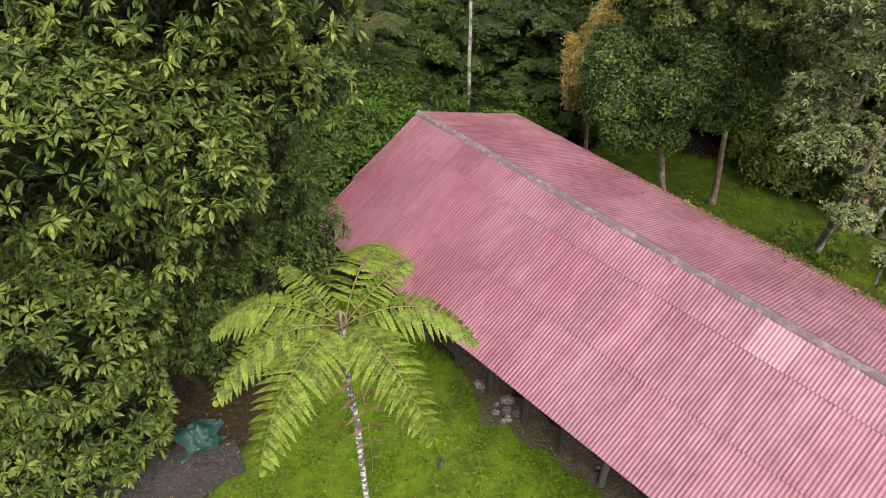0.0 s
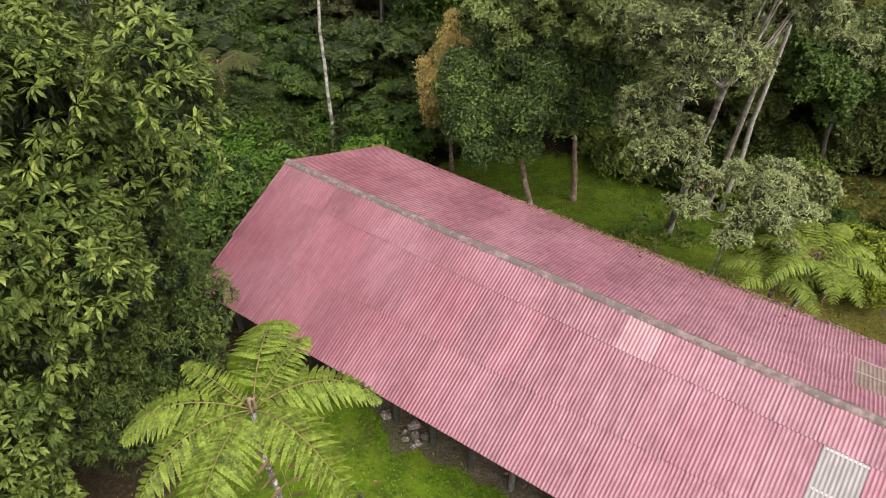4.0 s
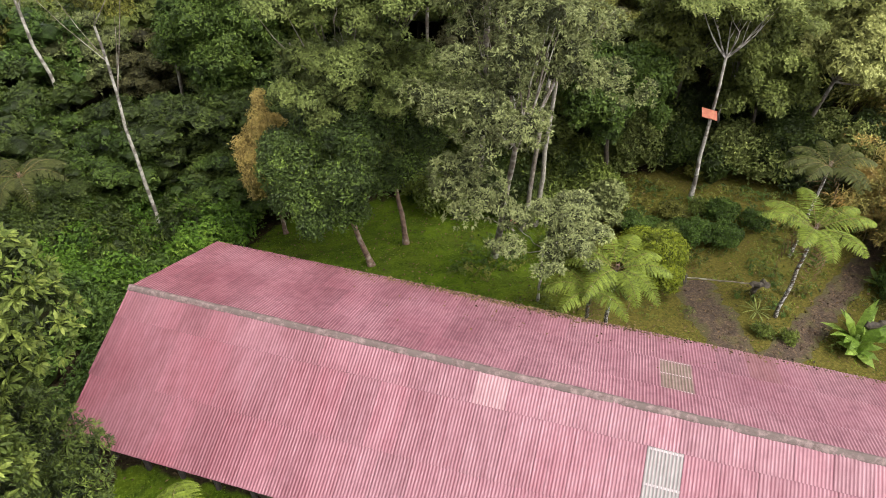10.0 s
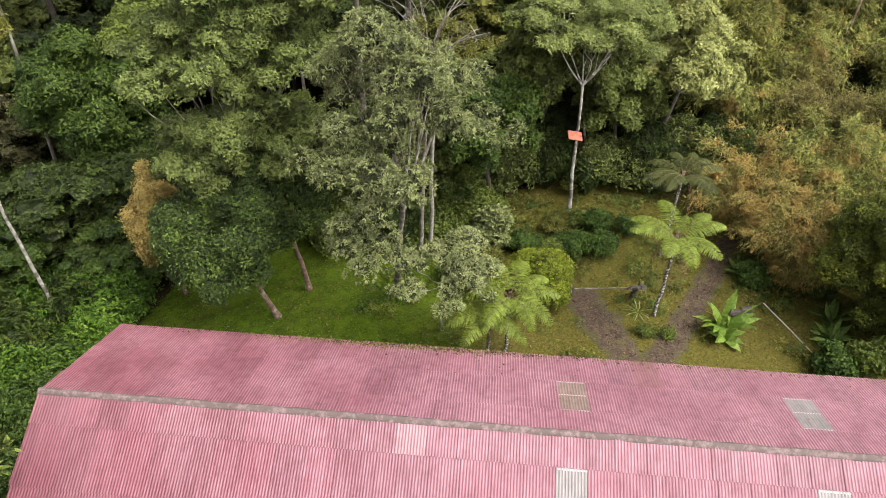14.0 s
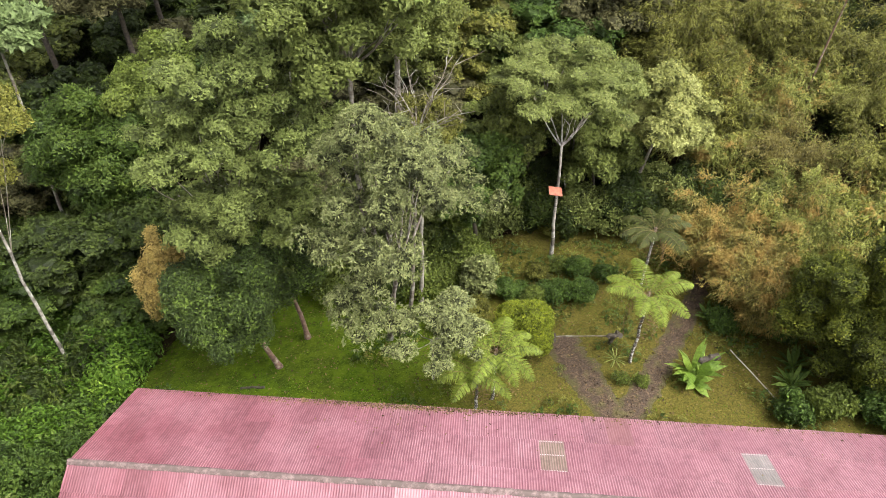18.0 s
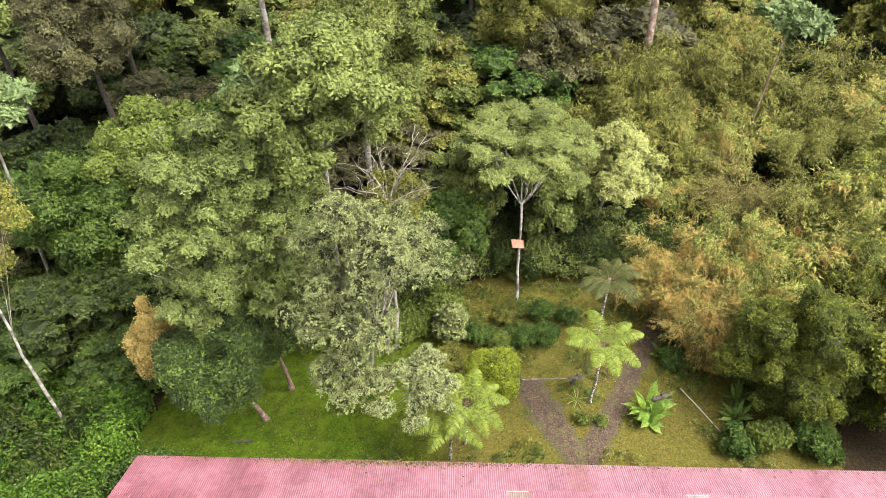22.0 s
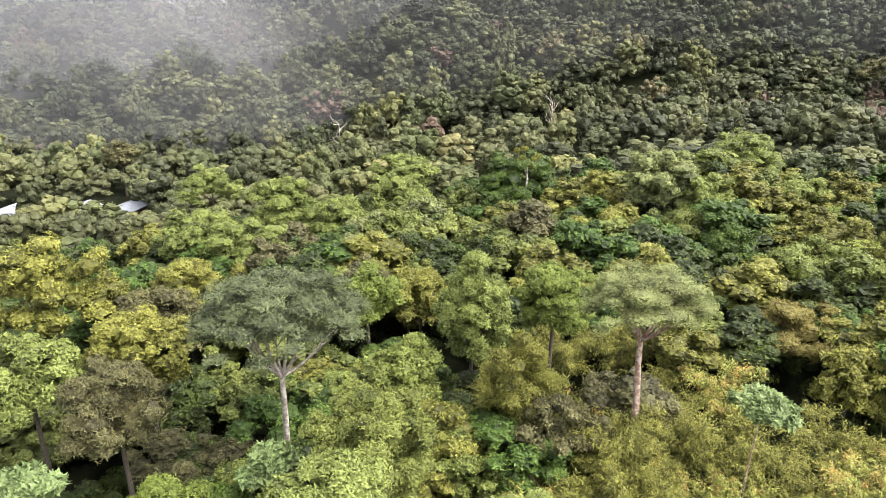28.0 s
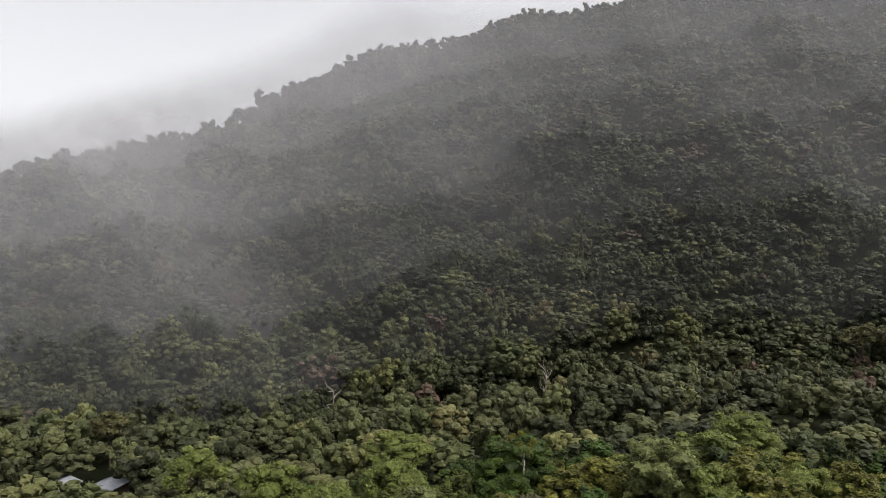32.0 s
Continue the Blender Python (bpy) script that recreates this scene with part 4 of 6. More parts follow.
tree("climber_clad_tree", "tree behind another, clad in large yellow-green leaves", (-5.0, 17.5), (-3.6, 14.4, 10.6), (1.6, 1.4, 2.2), "yellow", "pale", 4200, (0.22, 0.11), 0.12,
     seed=6, per=6, spread=0.3, core=0.35, low=-0.8, bare=4, fork=(-4.4, 15.8, 7.6), blobs=masses(7, ((-3.4, 14.4, 11.6), (1.0, 0.9, 1.0), 7, 0.42), ((-3.1, 14.3, 10.4), (0.7, 0.7, 0.8), 6, 0.45), ((-4.3, 14.6, 10.8), (0.9, 0.9, 1.5), 8, 0.4), ((-3.9, 14.2, 9.4), (0.8, 0.7, 0.8), 6, 0.45), ((-5.0, 14.8, 9.2), (0.9, 0.9, 1.1), 6, 0.42)))


tree("narrow_leaved_tree", "dark tree with narrow leaves touching the gable corner", (-4.6, 12.4), (-4, 12, 3.6), (2, 2, 2), "dark", "dark", 26000, (0.17, 0.034), 0.14,
     per=10, whorl=True, seed=5, core=0.6, inner=0.35, rise=0.5, fork=(-4.5, 12.3, 1.6), most=8, blobs=[
         (-3.55, 11.7, 3.5, 1.1, 1.0, 0.9), (-4.7, 11.0, 2.1, 1.1, 1.0, 1.1), (-2.95, 12.6, 3.7, 0.8, 0.8, 0.7), (-3.7, 12.9, 4.6, 1.1, 1.1, 1.0), (-4.9, 12.0, 4.6, 1.2, 1.1, 1.1), (-5.4, 11.2, 3.3, 1.1, 1.0, 1.1),
         (-4.3, 11.6, 1.2, 1.0, 0.9, 1.0), (-4.0, 13.4, 5.6, 1.0, 1.0, 0.9), (-5.3, 11.1, 1.0, 0.9, 0.8, 0.9), (-3.6, 12.3, 2.4, 0.9, 0.9, 0.9)])

# trees of the lawn behind the shed
tree("evergreen_tree", "dense dark green tree with a pale brown trunk on the lawn", (8.8, 21.4), (8.0, 22.7, 1.9), (2.7, 2.7, 3.5), "glossy", "brown", 30000, (0.17, 0.085), 0.12, 34, 0.33, 0.8,
     seed=12, fork=(8.1, 22.1, 0.4), spread=0.28, per=12)
tree("evergreen_tree", "dark green tree behind another on the lawn", (11.05, 22.4), (10.6, 23.4, 2.7), (3.0, 2.9, 3.3), "glossy", "brown", 24000, (0.17, 0.085), 0.12, 32, 0.33, 0.8,
     seed=13, fork=(10.8, 22.7, 0.4), spread=0.32, per=12)
tree("spreading_tree", "tall tree with light green feathery foliage", (10.6, 28.6), (10.3, 23.8, 7.0), (4.3, 4.2, 5.6), "feather", "pale", 76000, (0.15, 0.055), 0.2, seed=14, fork=(10.2, 25.8, 3.0), spread=0.24, per=20, bare=12, core=0.62, most=16,
     blobs=masses(15, ((10.6, 24.0, 11.2), (2.8, 2.7, 2.2), 30, 0.28), ((8.6, 24.2, 8.6), (2.7, 2.5, 2.2), 28, 0.28), ((12.0, 22.8, 8.8), (2.8, 2.6, 2.2), 30, 0.28), ((8.3, 23.7, 5.4), (2.0, 1.9, 1.9), 20, 0.32), ((10.2, 22.6, 5.8), (2.6, 2.3, 2.2), 26, 0.3), ((12.4, 22.0, 4.6), (2.2, 2.0, 1.8), 18, 0.32), ((9.3, 22.9, 3.0), (1.8, 1.7, 1.5), 14, 0.34)))
tree("columnar_tree", "narrow tree with brownish-orange young foliage", (6.8, 27.3), (6.6, 26.9, -0.3), (1.45, 1.45, 4.1), "orange", "brown", 20000, (0.13, 0.05), 0.1, 44, 0.36, 1.2, per=14, core=0.6,
     seed=15, spread=0.2, fork=(6.8, 27.7, -2.6), rise=0.8)
tree("silver_tree", "leaning tree with silvery grey-green leaves and lichened trunk", (14.1, 19.5), (11.9, 15.9, 7.0), (4.4, 3.9, 5.0), "grey", "pale", 36000, (0.17, 0.05), 0.13, most=12, core=0.42,
     seed=16, fork=(11.9, 15.7, 5.8), spread=0.22, per=9, whorl=True, inner=0.3, blobs=masses(17, ((12.6, 17.0, 9.6), (2.7, 2.6, 2.4), 26, 0.3), ((11.0, 16.6, 7.2), (2.6, 2.4, 1.9), 24, 0.3), ((14.1, 16.8, 7.4), (2.5, 2.2, 1.8), 20, 0.3),
     ((10.2, 15.9, 4.6), (1.7, 1.6, 1.4), 14, 0.36), ((15.6, 17.4, 8.6), (1.5, 1.4, 1.1), 10, 0.36), ((17.0, 16.6, 6.1), (1.7, 1.4, 0.9), 12, 0.36)))
tree("silver_tree", "low spreading silvery tree limb by the shed", (13.6, 15.6), (13.1, 14.6, 2.3), (2.6, 2.0, 1.3), "grey", "birch", 10000, (0.16, 0.042), 0.05, 34, 0.2, 0.6, heart=0.15,
     seed=17, fork=(13.3, 15.3, 0.9), per=9, whorl=True, bare=5)
tree("thin_crowned_tree", "thin tree with sparse olive leaves", (17.2, 20.6), (17.2, 20.2, 7.2), (2.0, 2.0, 2.2), "olive", "white", 8000, (0.17, 0.06), 0.1, 26, 0.28, 0.6,
     seed=18, fork=(17.2, 20.2, 5.6), core=0.4)
tree("yellow_tree", "tall tree with yellow-green leaves over bare upright stems", (16.2, 24.2), (15.0, 21.9, 13.4), (3.7, 3.5, 3.3), "yellow", "pale", 34000, (0.2, 0.085), 0.14, 60, 0.24, 0.6, seed=19, per=14, spread=0.3, low=-0.8, fork=(15.6, 23.0, 10.2), most=14)
tree("umbrella_tree", "slender pale-trunked tree with a flat feathery crown", (24.5, 17.7), (25.9, 19.0, 7.0), (4.0, 3.9, 1.8), "pale", "birch", 34000, (0.15, 0.045), 0.085, 60, 0.24, 0.5, heart=0.3,
     seed=20, fork=(24.1, 17.7, 4.9), spread=0.26, per=22, low=-0.05, core=0.45, most=7, bare=4)
tree("cream_tree", "rounded tree with pale cream-yellow young leaves", (31.6, 17.6), (31.2, 16.4, 4.2), (2.7, 2.6, 3.5), "cream", "pale", 24000, (0.18, 0.07), 0.12, 30, 0.3, 0.8, per=20, spread=0.24, seed=21, rise=0.7)
tree("dark_tree", "dark leafy tree behind the clearing", (22.2, 21.5), (21.4, 21.0, 2.0), (3.2, 2.6, 3.4), "vine", "dark", 18000, (0.2, 0.09), 0.13, 44, 0.25, 0.8, per=18, spread=0.28, seed=22)
tree("dark_tree", "dark leafy tree behind the clearing", (29.0, 18.5), (28.5, 18.6, 2.4), (2.6, 2.4, 3.0), "green", "dark", 18000, (0.2, 0.09), 0.12, 44, 0.25, 0.8, per=18, spread=0.28, seed=23)
tree("dark_tree", "dark leafy tree shading the clearing's edge", (26.5, 21.8), (26.5, 21.5, 4.2), (3.0, 3.0, 3.2), "clump", "dark", 18000, (0.2, 0.09), 0.13, 44, 0.25, 0.8, per=18, spread=0.28, seed=24)
tree("bushy_tree", "dense small-leaved bushy tree with yellow-green tips", (27.8, 3.4), (27.6, 3.2, 1.6), (3.4, 3.2, 3.6), "bush", "dark", 46000, (0.14, 0.065), 0.18, 80, 0.22, 0.8, per=16, spread=0.24, seed=25, low=-0.7)
tree("bushy_tree", "dense bushy tree at the clearing's edge", (30.5, -1.5), (30.2, -1.2, 1.2), (3.8, 3.6, 3.4), "bush", "dark", 20000, (0.18, 0.08), 0.18, 36, 0.3, 0.8, per=12, spread=0.35, seed=26)

# the tall forest behind
tree("dark_crowned_tree", "tall grey-green tree with an open umbrella crown", (25.2, 42.2), (25.3, 42.4, 13.0), (7.0, 6.4, 4.2), "greygreen", "pale", 46000, (0.24, 0.1), 0.28, 80, 0.2, 0.5, seed=31, fine="tri", per=14, heart=0.4, core=0.55, fork=(24.3, 40.7, 9.6), low=-0.1, spread=0.4)
tree("grey_crowned_tree", "tall tree with a wide grey-green crown and bare low limbs", (44.3, 22.6), (45.2, 23.5, 13.9), (5.1, 4.8, 3.4), "silver", "brown", 34000, (0.2, 0.07), 0.3, 76, 0.2, 0.5, seed=32, fine="tri", per=14, heart=0.35, core=0.5, low=-0.1, fork=(44.6, 23.1, 11.6), bare=9, spread=0.4)
tree("vine_covered_tree", "tree overgrown with bright green vines", (9.2, 40.5), (8.8, 39.6, 0.6), (4.2, 4.0, 3.8), "vine", "dark", 26000, (0.22, 0.13), 0.2, 60, 0.24, 0.9, per=13, spread=0.4, seed=33, fine="tri", low=-0.8)
tree("vine_covered_tree", "tree overgrown with bright green vines", (14.2, 39.5), (13.9, 38.9, 2.9), (4.4, 3.6, 4.0), "lime", "dark", 30000, (0.2, 0.12), 0.2, 60, 0.24, 0.8, per=13, spread=0.4, seed=34, fine="tri", low=-0.9)
tree("vine_covered_tree", "tree overgrown with green vines", (16.6, 36.6), (16.3, 36.0, 3.4), (2.4, 2.2, 4.0), "vine", "dark", 16000, (0.2, 0.12), 0.16, 40, 0.26, 0.8, per=13, spread=0.4, seed=44, fine="tri", low=-0.9)
tree("green_tree", "tall full green tree with drooping leaf clumps", (23.6, 29.8), (22.9, 28.8, 9.8), (4.1, 3.9, 4.4), "clump", "pale", 40000, (0.22, 0.10), 0.2, 84, 0.22, 0.7, per=13, spread=0.34, seed=35, fine="tri", low=-0.7)
tree("yellow_tree", "tall tree with a narrow bright yellow-green crown", (43.3, 39.2), (42.8, 38.5, 9.6), (3.2, 3.2, 5.9), "yellow", "dark", 30000, (0.24, 0.13), 0.2, 80, 0.24, 0.7, per=13, spread=0.4, seed=37, fine="tri", low=-0.8)
tree("green_tree", "full green tree with fresh leaves", (50.8, 35.8), (50.3, 35.0, 9.6), (3.8, 3.6, 3.8), "lime", "dark", 22000, (0.26, 0.12), 0.2, 50, 0.26, 0.7, per=13, spread=0.4, seed=39, fine="tri", low=-0.7)
tree("olive_tree", "tall forest tree with an olive-green crown hung with vines", (40.2, 31.0), (39.7, 30.3, 6.4), (3.5, 3.4, 4.8), "olive", "dark", 26000, (0.22, 0.1), 0.2, 60, 0.24, 0.8, per=13, spread=0.4, seed=38, fine="tri", low=-0.8)
tree("tan_tree", "tree with yellowish-brown foliage", (70.6, 20.4), (70.0, 19.6, 4.4), (6.0, 5.6, 3.0), "tan", "dark", 24000, (0.28, 0.12), 0.22, 60, 0.22, 0.6, per=13, spread=0.4, seed=40, fine="tri")
tree("brown_tree", "tree with dull purple-brown foliage", (15.4, 49.2), (14.9, 48.4, 7.4), (3.9, 3.8, 4.6), "brown", "dark", 22000, (0.24, 0.11), 0.22, 56, 0.24, 0.8, per=13, spread=0.4, seed=36, fine="tri", low=-0.7)
tree("pale_leaved_tree", "small tree with large pale lobed leaves", (44.5, 14.2), (44.3, 13.5, 9.9), (2.6, 2.4, 1.0), "cecropia", "brown", 2600, (0.5, 0.28), 0.065, 14, 0.34, 0.4, seed=41, core=0, low=0.0)
tree("pale_leaved_tree", "small tree with large pale lobed leaves", (5.6, 42.5), (6.7, 41.8, 8.0), (2.8, 2.6, 1.7), "cecropia", "pale", 5200, (0.5, 0.28), 0.1, 22, 0.3, 0.4, seed=42, core=0, low=-0.1)
tree("pale_leaved_tree", "thin tree with large pale lobed leaves", (19.4, 35.2), (19.4, 34.6, 7.4), (2.0, 2.0, 1.6), "cecropia", "pale", 3600, (0.5, 0.28), 0.1, 16, 0.34, 0.4, seed=43, core=0)
CROWN_WORDS = {"yellow": "tall forest tree with a yellow-green crown", "lime": "tall forest tree with a bright green crown", "olive": "tall forest tree with an olive crown", "green": "tall forest tree with a green crown", "tan": "tall forest tree with a yellowish-brown crown",
               "dark": "tall forest tree with a dark green crown", "brown": "tall forest tree with a brownish crown", "vine": "tall dark forest tree hung with vines", "silver": "tall forest tree with a grey-green crown", "clump": "tall forest tree with a full green crown"}
FAR_LEFT = ((47.4, 101.9, -0.5, 6.7, 5.6, "yellow"), (51.5, 92.9, -0.3, 7.0, 5.2, "yellow"), (65.4, 104.6, 1.3, 6.2, 5.6, "yellow"), (68.7, 94.3, -0.3, 6.0, 5.4, "yellow"), (82.3, 93.0, 0.2, 6.4, 6.0, "yellow"), (63.0, 126.1, 1.0, 6.6, 4.4, "yellow"),
            (97.8, 108.5, 1.0, 7.6, 4.4, "yellow"), (18.4, 73.8, 8.4, 6.8, 5.6, "olive"), (11.2, 55.5, 8.4, 4.6, 4.2, "yellow"), (19.8, 54.9, 7.6, 4.2, 4.2, "olive"), (60.7, 76.9, -0.6, 6.6, 4.4, "silver"), (26.5, 68.0, 4.0, 5.6, 4.6, "brown"), (34.0, 78.0, 1.5, 6.0, 4.6, "olive"))
FAR_RIGHT = ((43.3, 54.2, 5.8, 3.8, 3.8, "lime"), (50.6, 53.6, 3.4, 4.0, 4.2, "olive"), (98.9, 50.7, 8.8, 6.4, 6.0, "silver"), (133.4, 52.4, 6.6, 7.6, 6.0, "yellow"), (99.6, 43.5, 6.6, 4.6, 5.2, "yellow"), (81.6, 31.5, 5.4, 4.0, 5.2, "vine"), (111.5, 34.3, 6.4, 6.0, 4.4, "yellow"),
             (83.9, 22.9, 4.6, 7.0, 5.4, "green"), (104.8, 25.7, 4.6, 7.0, 4.6, "lime"), (87.9, 41.9, 3.6, 5.2, 5.2, "clump"), (82.7, 51.1, 3.6, 6.0, 4.8, "olive"), (60.6, 11.9, 5.8, 3.4, 3.8, "olive"), (94.9, 76.0, 5.4, 7.6, 6.4, "vine"), (87.1, 72.4, 1.2, 5.6, 6.6, "vine"), (36.4, 40.6, 4.4, 3.4, 4.2, "green"))
for k, (x, y, z, r, h, tone) in enumerate(FAR_LEFT + FAR_RIGHT):
    tree("forest_tree", CROWN_WORDS[tone], (x + 0.6, y + 0.8), (x, y, z), (r, r * 0.95, h), tone, "dark", 13000, (0.32, 0.2), 0.22, 54, 0.24, 0.7, seed=60 + k, fine="tri", group="forest trees", most=5, per=11, spread=0.45, low=-0.6)

for k, (x, y, z, r, h) in enumerate(((-14.5, 26.0, 2.0, 3.6, 4.0), (-9.5, 29.5, 0.5, 3.2, 4.0), (-19.0, 22.0, 3.0, 3.8, 4.4), (-4.0, 30.0, -2.5, 2.6, 3.0), (-13.0, 36.0, 1.0, 4.0, 4.6), (-20.0, 31.0, 2.0, 4.0, 4.6))):
    tree("dark_tree", "dense dark green forest tree below the shed", (x, y), (x, y, z), (r, r, h), "deep", "dark", 15000, (0.2, 0.09), 0.15, 30, 0.32, 0.8, seed=90 + k, per=12, spread=0.35, most=5)

for x, y, z, r, h, seed in ((75.6, 202.8, -7.0, 5.4, 5.0, 111), (268.0, 65.0, 13.0, 7.0, 5.6, 112)):
    tree("brown_tree", "tall forest tree with reddish-brown dying foliage", (x, y), (x, y, z), (r, r, h), "brown", "dark", 3600, (0.55, 0.36), 0.3, 36, 0.26, 0.75, seed=seed, fine="tri", per=10, spread=0.7, most=8)


def dead_tree(x, y, tall, wide, seed):
    rng = np.random.default_rng(seed)
    z = ground_z(x, y) - 0.3
    thing = base("dead_tree", x, y, z, "bare dead tree with pale spreading branches", "tree")
    g = np.linspace(0, 1, 8)[:, None]
    line = np.array([[0.4, 0.3, tall]]) * g + rng.normal(size=(8, 3)) * 0.25 * np.sin(np.pi * g)
    v, q = tube(line, np.linspace(0.38, 0.12, 8), 8)
    child("trunk", mesh_np("trunk", v, [q], BARK["pale"], None, True), thing)
    for k in range(16):
        st = line[3 + k % 5]
        ang = k * 2.4
        e = st + np.array([math.cos(ang) * wide * rng.uniform(0.5, 1), math.sin(ang) * wide * rng.uniform(0.5, 1), rng.uniform(0.8, 3.6)])
        f = np.linspace(0, 1, 5)[:, None]
        v, q = tube(st + (e - st) * f + rng.normal(size=(5, 3)) * 0.3 * f, np.linspace(0.15, 0.05, 5), 6)
        child("branch", mesh_np("branch", v, [q], BARK["pale"], None, True), thing)


def bare_crown_tree(x, y, fork_z, reach, rise, count, seed):
    """A living trunk whose crown has lost its leaves: forked whitish branches."""
    rng = np.random.default_rng(seed)
    z = ground_z(x, y) - 0.2
    thing = base("bare_crowned_tree", x, y, z, "slender tree with a bare crown of forked whitish branches", "tree")
    top = np.array([0.3, -0.7, fork_z - z])
    g = np.linspace(0, 1, 7)[:, None]
    v, q = tube(top * g + rng.normal(size=(7, 3)) * 0.1 * np.sin(np.pi * g), np.linspace(0.12, 0.07, 7), 8)
    child("trunk", mesh_np("trunk", v, [q], BARK["pale"], None, True), thing)
    for k in range(count):
        ang = k * 2.4 + rng.normal() * 0.3
        far, up = reach * rng.uniform(0.55, 1.0), rise * rng.uniform(0.35, 1.0)
        f = np.linspace(0, 1, 7)[:, None]
        bow = np.array([[math.cos(ang) * far, math.sin(ang) * far, 0]]) * f ** 1.2 + np.array([[0, 0, up]]) * f ** 0.8
        l = top - [0, 0, 0.25 * (k % 4)] + bow + rng.normal(size=(7, 3)) * 0.09 * f
        pieces = [tube(l, np.linspace(0.036, 0.012, 7), 6)]
        for j in (2, 3, 4, 5):
            d = unit(rng, 1)[0] * [1, 1, 0.5] + [math.cos(ang) * 0.5, math.sin(ang) * 0.5, 0.6]
            e = l[j] + d * rng.uniform(0.5, 1.2)
            w = np.linspace(0, 1, 4)[:, None]
            pieces.append(tube(l[j] + (e - l[j]) * w + rng.normal(size=(4, 3)) * 0.06 * w, np.linspace(0.016, 0.007, 4), 5))
        v, q = join(pieces)
        child("branch", mesh_np("branch", v, [q], BARK["pale"], None, True), thing)


bare_crown_tree(16.5, 20.7, 7.8, 2.7, 4.0, 13, 46)
dead_tree(139.0, 185.5, 15.5, 4.2, 113)
dead_tree(176.0, 128.0, 15.0, 3.2, 114)


# ---------------------------------------------------------------- slender pale poles of trees
def pole_tree(x, y, top, label, seed, r0=0.11, lean=(0.0, 0.0), crown=0.9):
    rng = np.random.default_rng(seed)
    z = ground_z(x, y) - 0.2
    thing = base("slender_tree", x, y, z, label, "tree")
    h = top - z
    g = np.linspace(0, 1, 9)[:, None]
    line = np.array([[lean[0], lean[1], h]]) * g + rng.normal(size=(9, 3)) * 0.08 * np.sin(np.pi * g)
    v, q = tube(line, r0 * np.linspace(1.2, 0.55, 9), 8)
    child("trunk", mesh_np("trunk", v, [q], BARK["birch"], None, True), thing)
    tip = line[-1]
    blobs = np.array([[*(tip + np.array([math.cos(k * 2.4), math.sin(k * 2.4), 0]) * crown * rng.uniform(0.4, 1.6) + [0, 0, crown * rng.uniform(-0.3, 2.6)]), 0.42 * crown, 0.42 * crown, 0.34 * crown] for k in range(6)])
    limbs = [tube(np.array([line[6 + k % 3], (line[6 + k % 3] + b[:3]) / 2 + [0, 0, -0.15], b[:3]]), [0.02, 0.015, 0.008], 5) for k, b in enumerate(blobs)]
    v, q = join(limbs)
    child("branchwork", mesh_np("branchwork", v, [q], BARK["pale"], None, True), thing)
    v, f, s = foliage(rng, blobs, 5200, 0.18, 0.08, core=0)
    child("crown", mesh_np("crown", v, f, LEAF["olive"], s), thing)


pole_tree(1.3, 28.9, 7.4, "slender pale tree trunk rising from the thicket", 71, 0.085, (0.15, -0.6), 1.5)
pole_tree(-0.6, 43.4, 6.0, "slender pale tree trunk in the dark forest", 72, 0.12, (-0.6, 0.6))
pole_tree(27.2, 19.4, 3.0, "thin mossy young trunk in the shade", 73, 0.07, (0.6, 0.2), 0.7)
pole_tree(92.3, 71.6, 9.0, "pale bare trunk standing in the forest", 74, 0.22, (0.4, 0.2), 1.2)


